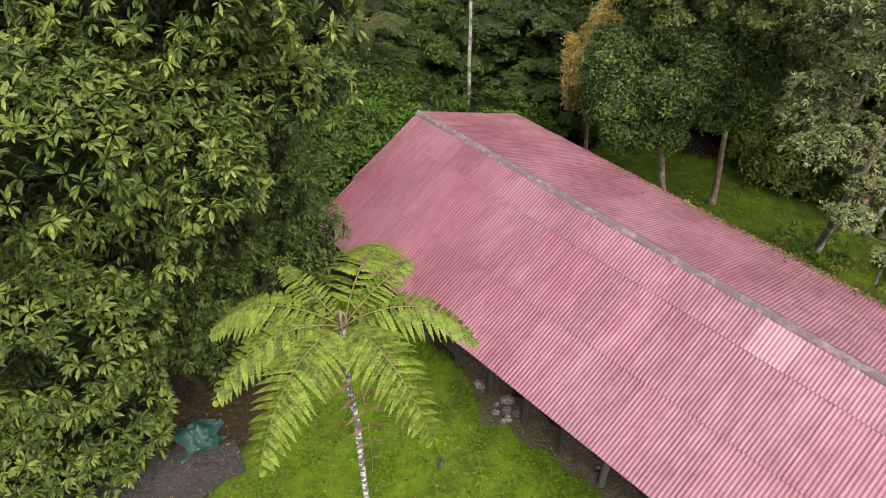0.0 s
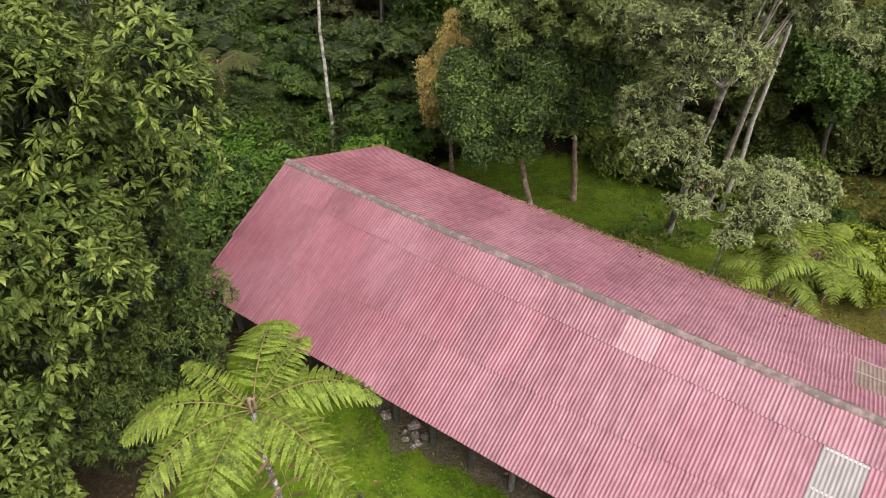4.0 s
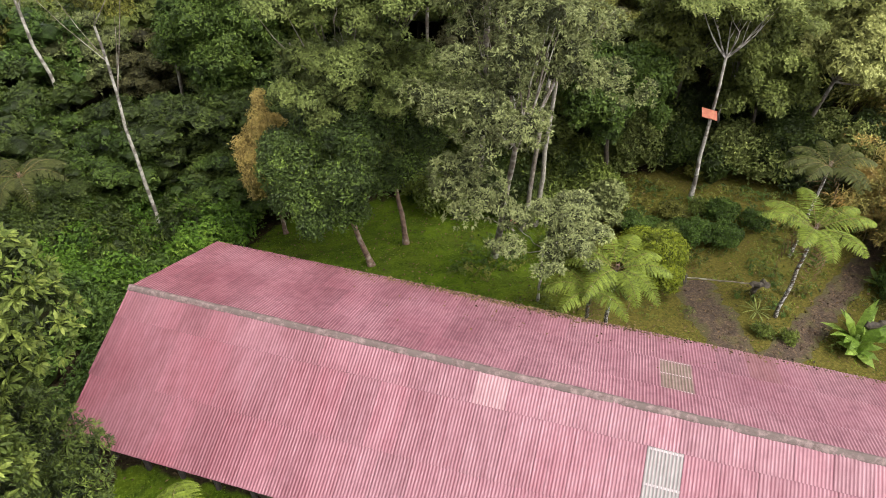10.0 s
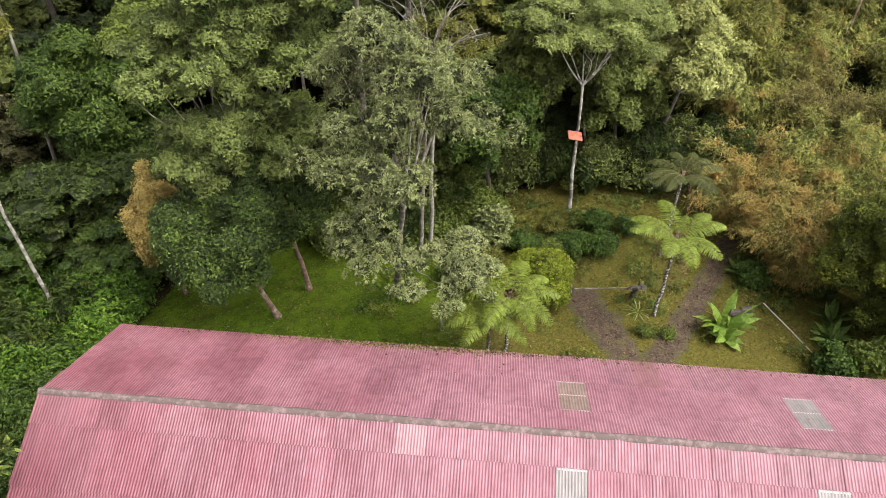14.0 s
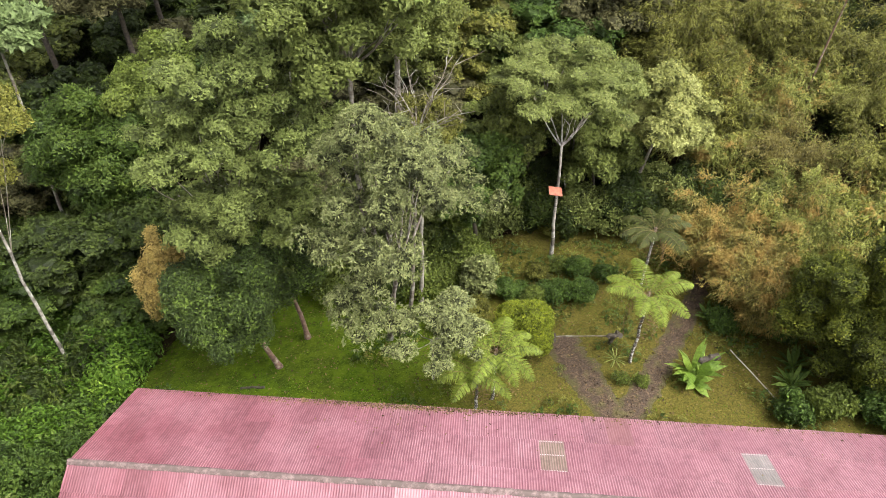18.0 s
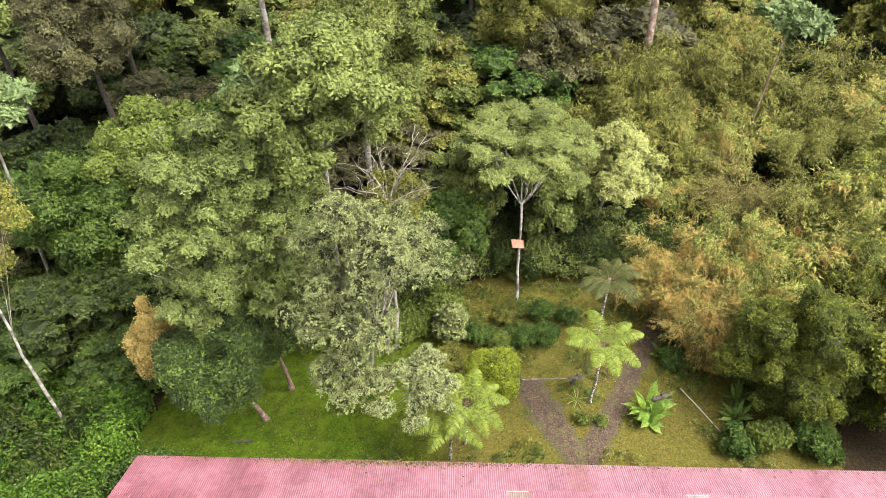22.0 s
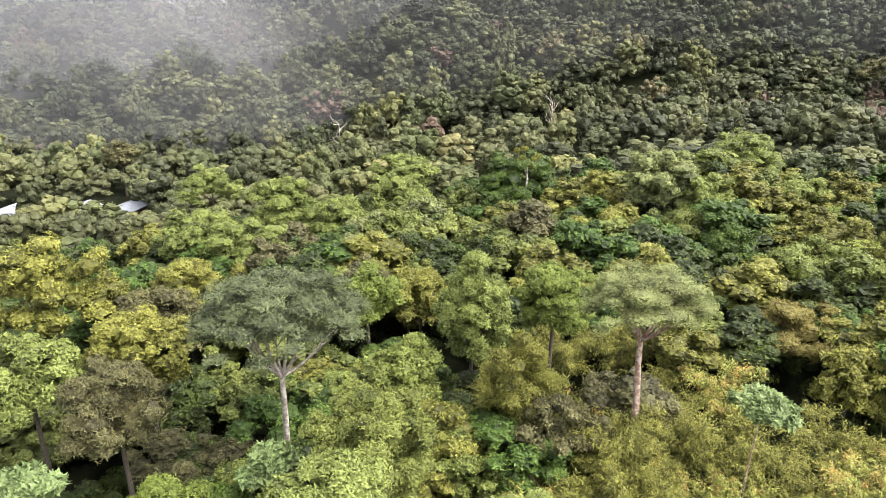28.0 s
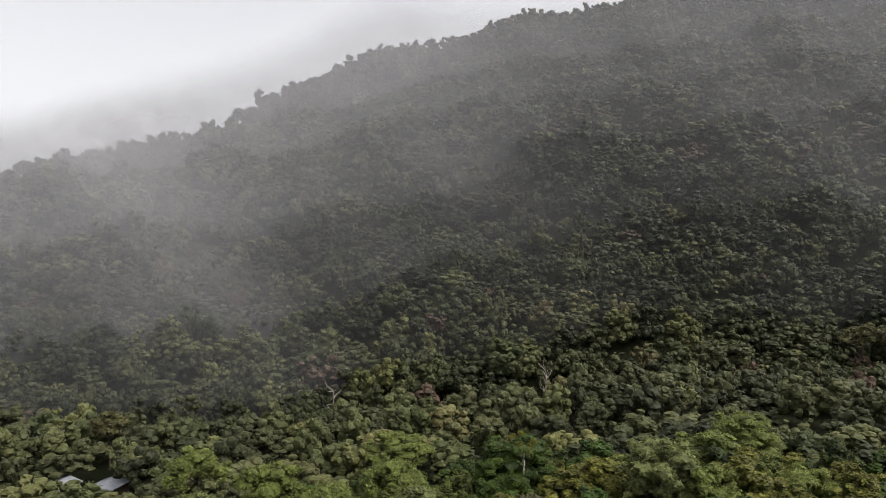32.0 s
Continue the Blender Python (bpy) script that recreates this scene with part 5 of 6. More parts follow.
# ---------------------------------------------------------------- bamboo
def bamboo(x, y, top, spread_r, seed, tone="bamboo", count=7000, leaf=(0.3, 0.045)):
    rng = np.random.default_rng(seed)
    z = ground_z(x, y) - 0.2
    thing = base("bamboo_clump", x, y, z, "feathery bamboo clump with yellowing leaves and thin culms", "bamboo", "bamboo thicket")
    h = top - z
    culms, sites, ways = [], [], []
    for k in range(26):
        ang, rr = rng.uniform(0, 2 * np.pi), spread_r * rng.uniform(0.35, 1.25)
        d = np.array([math.cos(ang), math.sin(ang), 0])
        g = np.linspace(0, 1, 8)[:, None]
        hh = h * rng.uniform(0.6, 1.12)
        line = d * 0.6 * rng.random() + d * rr * g ** 2.0 + np.array([[0, 0, 1.0]]) * hh * (g - 0.3 * g ** 4)
        culms.append(tube(line, 0.035 * np.linspace(1, 0.25, 8), 5))
        u = 1 - (0.5 if tone == "olive" else 0.75) * rng.random(count // 26 // 9) ** 1.3
        p = np.stack([np.interp(u, g[:, 0], line[:, c]) for c in range(3)], -1)
        away = unit(rng, len(u)) * [1, 1, 0.7] + d * 0.25
        sites.append(p + away * (0.12 + 0.5 * rng.random((len(u), 1))) * 0.42 * spread_r)
        ways.append(away + d * 0.4 + [0, 0, -0.15])
    if count > 15000:
        for v, q in culms:
            child("culm", mesh_np("culm", v, [q], BARK["culm"], None, True), thing)
    else:
        v, q = join(culms)
        rest = child("culm", mesh_np("culm", v, [q], BARK["culm"], None, True), thing)
        tagged(rest, "thin arching bamboo culms", kind="stuff")
    site, way = np.concatenate(sites), np.concatenate(ways)
    n, per = len(site), 9
    along = np.tile(np.linspace(-0.3, 0.7, per), n)[:, None]
    S, W = np.repeat(site, per, 0), np.repeat(way, per, 0)
    org = S + W * along * 0.55 + rng.normal(size=(n * per, 3)) * 0.09
    size = leaf[0] * rng.uniform(0.6, 1.25, n * per)
    v, f = leaves(rng, org, W * 0.7 + unit(rng, n * per) * 0.8 + [0, 0, -0.25], size, size * leaf[1] / leaf[0], 0.2, "tri")
    tint = np.repeat(np.repeat(rng.random(n), per) * 0.6 + rng.random(n * per) * 0.4, 3)
    child("foliage", mesh_np("foliage", v, f, LEAF[tone], tint), thing)


rng = np.random.default_rng(81)
BAMBOO = [(33.2, 8.8, 4.0, 2.2, "bamboo"), (31.2, 6.4, 3.4, 2.0, "bamboo"), (29.0, 10.8, 2.4, 1.5, "rust"), (27.9, 6.9, 1.4, 1.3, "rust"), (34.5, 5.0, 3.4, 2.3, "bush"), (37.5, 11.5, 4.0, 2.6, "tan"), (36.0, 15.0, 3.2, 2.2, "bamboo"), (40.5, 7.5, 4.6, 2.8, "olive"), (42.0, 16.5, 5.0, 2.8, "bamboo"), (38.5, 2.5, 4.4, 2.6, "bush"), (45.5, 11.0, 6.0, 2.8, "olive"), (44.5, 4.5, 6.0, 2.8, "bush"), (40.2, 21.5, 5.6, 2.6, "olive"), (49.5, 15.5, 6.6, 3.0, "olive"), (36.2, 21.5, 4.6, 2.2, "olive"), (43.0, 26.5, 5.8, 2.6, "olive"), (49.0, 7.0, 6.6, 3.0, "bamboo"), (33.5, -1.0, 3.4, 2.4, "olive"), (39.0, -4.0, 4.6, 2.8, "bamboo"), (31.4, 12.6, 2.6, 1.7, "rust"), (28.4, 8.2, 2.6, 1.6, "rust"), (53.0, 11.0, 7.2, 3.2, "olive"), (45.0, -2.0, 6.0, 3.0, "bamboo"), (52.0, 2.0, 7.0, 3.2, "bamboo"), (34.2, 24.5, 4.0, 2.2, "bamboo"), (47.6, 21.6, 5.4, 2.8, "olive"), (53.0, 25.0, 6.0, 3.0, "olive"), (56.5, 20.5, 6.8, 3.2, "bamboo"), (41.9, 22.4, 8.0, 2.6, "olive"), (45.3, 19.6, 7.6, 2.6, "olive"), (38.4, 19.2, 6.4, 2.4, "olive"), (46.0, 28.2, 6.2, 2.8, "bamboo"), (55.0, 37.0, 5.4, 3.0, "olive"), (58.6, 32.4, 6.0, 3.0, "olive")]
for k, (x, y, top, r, tone) in enumerate(BAMBOO):
    bamboo(x, y, top, r, 300 + k, tone, 22000 if k < 11 else 13000, (0.22, 0.05) if k < 11 or tone == "rust" else (0.32, 0.075))
for k in range(14):
    x, y = 37 + (k % 5) * 4.1 + rng.uniform(-1.2, 1.2), -1.5 + (k // 5) * 8.5 + rng.uniform(-2, 2)
    bamboo(x, y, 2.5 + 0.13 * (x - 30) + rng.uniform(0, 1.5), rng.uniform(2.4, 3.2), 340 + k, ("bamboo", "olive", "bamboo")[k % 3], 9000, (0.38, 0.09))


# ---------------------------------------------------------------- the forest: single trees nearer, joined woods farther off
TAKEN = [(o.location.x, o.location.y, 0.5) for o in scene.objects if o.get("category") in ("tree", "bamboo")]


def free(x, y, gap):
    a, v = plan(x, y)
    if -4 < a < 29 and v < 17.5 or v < 3:
        return False
    if 14 < a < 28 and v < 21 or 33 < x < 58 and -6 < y < 24:
        return False
    return all((x - tx) ** 2 + (y - ty) ** 2 > (gap + tr) ** 2 for tx, ty, tr in TAKEN)


def crown_template(seed, count, leaf, n, per=10, core=0.75, flat=0.75, size=0.3, level=2, low=-0.4, open_below=False, tall=0.36):
    """A crown of unit size: masses with leaves over them."""
    rng = np.random.default_rng(seed)
    blobs = lumps(rng, (0, 0, 0.96 - tall), (0.47, 0.47, tall), n, size, flat, low)
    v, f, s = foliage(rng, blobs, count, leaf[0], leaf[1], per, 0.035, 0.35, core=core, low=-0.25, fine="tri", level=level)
    if open_below:
        h = f[-1]
        f[-1] = h[np.cross(v[h[:, 1]] - v[h[:, 0]], v[h[:, 2]] - v[h[:, 0]])[:, 2] > -0.003]
    return v, f, s


def fill_trees():
    """Forest trees that stand singly, between the known ones."""
    rng = np.random.default_rng(91)
    kinds = ["green", "shrub", "olive", "dark", "clump", "brown", "silver"]
    share = [0.26, 0.14, 0.17, 0.14, 0.14, 0.09, 0.06]
    made = {}
    done = 0
    for _ in range(9000):
        if done >= 420:
            break
        az, d = radians(rng.uniform(-38, 84)), math.sqrt(rng.uniform(26 ** 2, 134 ** 2))
        if d > 60 and az < 0.1:
            continue
        x, y = d * math.sin(az), d * math.cos(az)
        if not free(x, y, 3.0 if d < 55 else 5.2):
            continue
        kind = kinds[rng.choice(7, p=share)]
        if d > 60:
            kind = ["clump", "dark", "vine", "brown", "shrub", "silver", "olive", "green"][rng.choice(8, p=[0.2, 0.17, 0.17, 0.1, 0.13, 0.07, 0.1, 0.06])]
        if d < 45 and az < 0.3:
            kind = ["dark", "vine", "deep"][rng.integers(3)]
        if d > 55 and az > 0.92:
            kind = ["shrub", "dark", "green", "olive"][rng.integers(4)]
        if 40 < d < 85 and 0.2 < az < 0.45:
            kind = ["brown", "dark", "deep", "shrub"][rng.integers(4)]
        form = int(rng.integers(2))
        h = rng.uniform(9, 14) if d > 75 else rng.uniform(6.5, 11) if d > 42 else rng.uniform(4.5, 7.5)
        if kind not in made:
            made[kind] = []
        form += 2 * (d < 50)
        found = [m for m in made[kind] if m[0] == form]
        if not found:
            v, f, s = crown_template(500 + len(made) * 10 + form, 8600 if form > 1 else 2400, (0.026, 0.018) if form > 1 else (0.03, 0.02), 56 if form > 1 else 34, 10, size=0.24 if form > 1 else 0.29, level=2 if form > 1 else 3, low=-0.7, core=0.75 if form > 1 else 0.86)
            tv, tq = tube(np.array([[0, 0, 0], [0.01, 0, 0.2], [0, 0.01, 0.4], [0, 0, 0.62]]), [0.017, 0.014, 0.012, 0.008], 7)
            found = [(form, mesh_np("crown", v, f, LEAF[kind], s), mesh_np("trunk", tv, [tq], BARK["dark"], None, True))]
            made[kind] += found
        thing = base("forest_tree", x, y, ground_z(x, y) - 0.2, {"green": "forest tree with a mid-green crown", "shrub": "forest tree with deep green broad leaves", "olive": "forest tree with olive foliage", "dark": "dark green forest tree",
                     "lime": "forest tree with fresh green leaves", "brown": "forest tree with dull brownish leaves", "vine": "forest tree hung with green vines", "deep": "deep green shaded forest tree", "clump": "forest tree with full green leaf clumps", "silver": "forest tree with greyish green leaves", "yellow": "forest tree with yellow-green leaves"}[kind], "tree", "forest trees")
        w = rng.uniform(0.75, 1.12) * (1.0 if h > 9.6 else 1.18)
        thing.matrix_basis = pose(x, y, ground_z(x, y) - 0.2, 0, 0, rng.uniform(0, 360)) @ Matrix.Diagonal((h * w, h * w, h, 1))
        child("trunk", found[0][2], thing)
        child("crown", found[0][1], thing)
        TAKEN.append((x, y, 0.0))
        done += 1


fill_trees()


def woods_material(name, near_tones, hazed_tones):
    m, nt, bsdf, out = nodes_of(name)
    stops = (0.0, 0.25, 0.45, 0.62, 0.8, 0.95, 0.985)
    kind = mix_of(nt, attr_of(nt, "far"), ramp_of(nt, attr_of(nt, "kind"), list(zip(stops, near_tones))), ramp_of(nt, attr_of(nt, "kind"), list(zip(stops, hazed_tones))))
    light = ramp_of(nt, attr_of(nt, "tint"), [(0.0, (0.62, 0.62, 0.62)), (0.5, (0.95, 0.95, 0.95)), (1.0, (1.3, 1.28, 1.2))])
    col = mix_of(nt, 1.0, kind, light, "MULTIPLY")
    col = mix_of(nt, 1.0, col, ramp_of(nt, noise_of(nt, 1.1, 4.0, 0.7), [(0.3, (0.7, 0.7, 0.7)), (0.5, (1.0, 1.0, 1.0)), (0.7, (1.25, 1.25, 1.22))]), "MULTIPLY")
    nt.links.new(col, bsdf.inputs["Base Color"])
    bsdf.inputs["Roughness"].default_value = 0.55
    bsdf.inputs["Specular IOR Level"].default_value = 0.1
    tr = node(nt, "ShaderNodeBsdfTranslucent", Color=col)
    mx = node(nt, "ShaderNodeMixShader", Fac=0.08)
    nt.links.new(bsdf.outputs[0], mx.inputs[1])
    nt.links.new(tr.outputs[0], mx.inputs[2])
    nt.links.new(mx.outputs[0], out.inputs["Surface"])
    return m


# Hill tones are greyer and bluer, with distance haze put into the leaf colour.
HAZED_HILL_TONES = ((0.0211, 0.0257, 0.0163), (0.0338, 0.0396, 0.0235), (0.045, 0.0501, 0.0276), (0.0352, 0.0445, 0.0243), (0.0563, 0.0633, 0.0324), (0.0739, 0.0806, 0.0373), (0.0587, 0.0454, 0.0316))
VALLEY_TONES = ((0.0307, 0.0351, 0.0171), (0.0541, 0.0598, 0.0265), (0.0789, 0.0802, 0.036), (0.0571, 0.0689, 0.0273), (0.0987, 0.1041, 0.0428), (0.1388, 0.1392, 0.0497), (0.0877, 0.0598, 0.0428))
WOODS = woods_material("mixed_woods", VALLEY_TONES, HAZED_HILL_TONES)


def woods(name, label, spots, templates, seed, material):
    """Many joined tree crowns: spots are rows of x, y, z, height, width."""
    rng = np.random.default_rng(seed)
    pick = rng.integers(len(templates), size=len(spots))
    V, F4, F3, T, K, G, at = [], [], [], [], [], [], 0
    for k, (tv, tf, ts) in enumerate(templates):
        s = spots[pick == k]
        if not len(s):
            continue
        ang = rng.uniform(0, 2 * np.pi, len(s))
        c, sn = np.cos(ang)[:, None], np.sin(ang)[:, None]
        x = (tv[None, :, 0] * c - tv[None, :, 1] * sn) * s[:, 4:5] + s[:, 0:1]
        y = (tv[None, :, 0] * sn + tv[None, :, 1] * c) * s[:, 4:5] + s[:, 1:2]
        z = tv[None, :, 2] * s[:, 3:4] + s[:, 2:3]
        V.append(np.stack([x, y, z], -1).reshape(-1, 3))
        off = at + np.arange(len(s))[:, None, None] * len(tv)
        for f in tf:
            (F4 if f.shape[1] == 4 else F3).append((f[None] + off).reshape(-1, f.shape[1]))
        T.append((ts[None] * rng.uniform(0.6, 1.3, (len(s), 1))).ravel())
        K.append(np.repeat(rng.random(len(s)), len(tv)))
        # Blends to the hazed tones by distance, and towards the right-hand bearing.
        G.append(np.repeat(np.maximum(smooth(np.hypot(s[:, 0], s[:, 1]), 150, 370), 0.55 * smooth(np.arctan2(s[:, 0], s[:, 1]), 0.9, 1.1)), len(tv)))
        at += len(s) * len(tv)
    faces = [np.concatenate(f) for f in (F4, F3) if f]
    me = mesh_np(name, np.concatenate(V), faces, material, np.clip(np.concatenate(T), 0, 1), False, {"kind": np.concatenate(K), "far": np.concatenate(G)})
    tagged(new(name, me), label, "forest", kind="stuff")


def sow(rng, near, far, side, gap_near, gap_far, power=1.0):
    """Spots over the sector of land, with a smallest distance between them."""
    n = 130000
    d = np.sqrt(rng.uniform(near ** 2, far ** 2, n))
    az = rng.uniform(*side, n)
    x, y = d * np.sin(az), d * np.cos(az)
    keep, cells = [], {}
    for i in range(n):
        gap = gap_near + (gap_far - gap_near) * (d[i] - near) / (far - near)
        key = (int(x[i] // 6), int(y[i] // 6))
        ok = True
        for p in (-1, 0, 1):
            for q in (-1, 0, 1):
                for j in cells.get((key[0] + p, key[1] + q), ()):
                    if (x[i] - x[j]) ** 2 + (y[i] - y[j]) ** 2 < gap * gap:
                        ok = False
        if ok:
            cells.setdefault(key, []).append(i)
            keep.append(i)
    return x[keep], y[keep], d[keep]


HOUSES = ((57.2, 186.0), (65.0, 177.5), (42.5, 194.0))


def make_woods():
    rng = np.random.default_rng(92)
    x, y, d = sow(rng, 126, 310, (radians(4), radians(87)), 7.6, 9.0)
    near = np.array([[tx, ty] for tx, ty, _ in TAKEN])
    keep = [i for i in range(len(x)) if ((near - [x[i], y[i]]) ** 2).sum(1).min() > 46]
    x, y, d = x[keep], y[keep], d[keep]
    a, v = plan(x, y)
    short = v + 11.56 < np.minimum(232, 232 - 0.15 * (a - 13.15)) + 0 * x
    x, y, d = x[short], y[short], d[short]
    clear = np.ones(len(x), bool)
    for hx, hy in HOUSES:
        r = math.hypot(hx, hy)
        along, off = (x * hx + y * hy) / r, np.abs(x * hy - y * hx) / r
        clear &= ~((off < 4.5) & (along > r - 22) & (along < r + 5))
    a, v = plan(x, y)
    z = height(a, v)
    h = np.where(d < 175, rng.uniform(7, 13.5, len(x)), rng.uniform(8, 18, len(x)))
    w = rng.uniform(8.5, 14.5, len(x))
    low = rng.uniform(4.4, 6.2, len(x))
    near_house = np.min([np.hypot(x - hx, y - hy) for hx, hy in HOUSES], 0) < 6.0
    h, w = np.where(clear, h, low), np.where(clear, w, low * 2.2)
    spots = np.stack([x, y, z - 0.3, h, w], -1)[~near_house]
    t_mid = [crown_template(700 + k, 700, (0.036, 0.026), 24, 7, size=0.3, open_below=True, low=-0.6, tall=0.42, core=0.88) for k in range(8)]
    woods("valley_forest", "dense mixed cloud forest on the valley floor", spots, t_mid, 93, WOODS)
    x, y, d = sow(rng, 235, 860, (radians(10), radians(81)), 7.6, 10.5)
    a, v = plan(x, y)
    side, depth = a - 13.15, v + 11.56
    keep = (depth > 225 - 0.15 * side) & (depth < crest_line(side) + 18)
    x, y, a, v, d = x[keep], y[keep], a[keep], v[keep], d[keep]
    z = height(a, v)
    h = rng.uniform(12, 21, len(x)) * (1 + 0.25 * (rng.random(len(x)) < 0.08))
    w = rng.uniform(11, 20, len(x))
    spots = np.stack([x, y, z - 4.2, h, w], -1)
    line = np.arange(-430, 330, 4.2)
    back = crest_line(line) + 5 * bumps(line, line, 60, 1) - rng.uniform(-4, 16, len(line))
    brow = ORIGIN + (line + 13.15)[:, None] * ALONG + (back - 11.56)[:, None] * OUT
    brow = np.stack([brow[:, 0], brow[:, 1], height(line + 13.15, back - 11.56) - 6.0, rng.uniform(11, 16, len(line)), rng.uniform(11, 15, len(line))], -1)
    spots, d = np.concatenate([spots, brow]), np.concatenate([d, np.hypot(brow[:, 0], brow[:, 1])])
    t_far = [crown_template(720 + k, 110, (0.05, 0.036), 13, 4, size=0.32, low=-0.5, open_below=True, core=0.85, tall=0.44) for k in range(10)]
    t_near = [crown_template(740 + k, 620, (0.046, 0.034), 28, 5, size=0.23, low=-0.5, open_below=True, core=0.72, tall=0.46) for k in range(8)]
    close = d < 390
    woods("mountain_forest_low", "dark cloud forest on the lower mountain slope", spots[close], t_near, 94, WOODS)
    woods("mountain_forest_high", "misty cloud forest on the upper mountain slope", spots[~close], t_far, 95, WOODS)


make_woods()


# ---------------------------------------------------------------- undergrowth
def undergrowth(name, label, spots, species, count, leaf, seed, core=0.75):
    rng = np.random.default_rng(seed)
    blobs = []
    for a, v, r, h in spots:
        x, y = place(a, v)
        blobs.append([x, y, float(height(a, v)) + h * 0.45, r, r, h * 0.6])
    v, f, s = foliage(rng, np.array(blobs), int(1.35 * count), 1.15 * leaf[0], 1.15 * leaf[1], 7, 0.3, 0.5, core=0.7 * core, low=-0.1)
    tagged(new(name, mesh_np(name, v, f, LEAF[species], s)), label, "undergrowth", kind="stuff")


rng = np.random.default_rng(101)
bank = [(rng.uniform(-22, -3.2), rng.uniform(3, 22), rng.uniform(0.8, 1.6), rng.uniform(1.2, 2.8)) for _ in range(170)]
bank = [b for b in bank if not (b[0] > -5.2 and b[1] > 11) and b[0] < -3.0 - 0.10 * abs(b[1] - 6)]
undergrowth("shrub_bank", "bank of broad-leaved bright green shrubs beside the lawn", bank[::2], "fresh", 34000, (0.2, 0.11), 102)
undergrowth("lower_shrub_bank", "bank of broad-leaved fresh green shrubs below the lawn", bank[1::2], "fresh", 30000, (0.2, 0.11), 105)
gable = [(rng.uniform(-7, -0.6), rng.uniform(-3, 6), rng.uniform(0.7, 1.2), rng.uniform(1.0, 2.2)) for _ in range(40)]
undergrowth("gable_shrubs", "fresh green weeds and shrubs below the gable", gable, "shrub", 14000, (0.2, 0.11), 103)
floor_spots = []
while len(floor_spots) < 460:
    az, d = radians(rng.uniform(-38, 84)), math.sqrt(rng.uniform(24 ** 2, 82 ** 2))
    a, v = plan(d * math.sin(az), d * math.cos(az))
    if v < 3 or (-5 < a < 12 and v < 15.5) or (11 < a < 29 and v < 19):
        continue
    floor_spots.append((a, v, rng.uniform(1.0, 2.2), rng.uniform(1.0, 3.2)))
shade_spots = [(rng.uniform(13, 31), rng.uniform(20.3, 25), rng.uniform(0.9, 1.6), rng.uniform(1.4, 3.4)) for _ in range(60)]
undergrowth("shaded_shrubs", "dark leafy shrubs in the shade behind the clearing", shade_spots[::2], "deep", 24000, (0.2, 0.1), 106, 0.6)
undergrowth("leafy_shrubs", "leafy green shrubs behind the clearing", shade_spots[1::2], "pale", 24000, (0.2, 0.1), 108, 0.6)
edge_spots = [(rng.uniform(1, 13), rng.uniform(15.5, 21), rng.uniform(0.8, 1.5), rng.uniform(0.8, 1.9)) for _ in range(46)]
undergrowth("lawn_edge_shrubs", "low green shrubs along the far edge of the lawn", edge_spots, "lime", 24000, (0.2, 0.1), 107, 0.6)
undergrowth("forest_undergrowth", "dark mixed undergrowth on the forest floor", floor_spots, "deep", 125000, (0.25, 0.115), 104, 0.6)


# ---------------------------------------------------------------- shrubs of the clearing
def shrub(x, y, r, h, species, count, leaf, seed, label, name="shrub", group=""):
    rng = np.random.default_rng(seed)
    z = ground_z(x, y) - 0.05
    thing = base(name, x, y, z, label, "shrub", group)
    blobs = lumps(rng, (0, 0, h * 0.55), (r, r, h * 0.5), 12, 0.5, 0.9, -0.6)
    stems = [tube(np.array([[0, 0, 0], b[:3] * 0.5, b[:3]]), [0.03, 0.022, 0.01], 5) for b in blobs[:8]]
    v, q = join(stems)
    child("stem_bundle", mesh_np("stem_bundle", v, [q], BARK["dark"], None, True), thing)
    v, f, s = foliage(rng, blobs, count, leaf[0], leaf[1], 7, 0.15, 0.5, core=0.36 if r > 0.7 else 0)
    child("foliage", mesh_np("foliage", v, f, LEAF[species], s), thing)


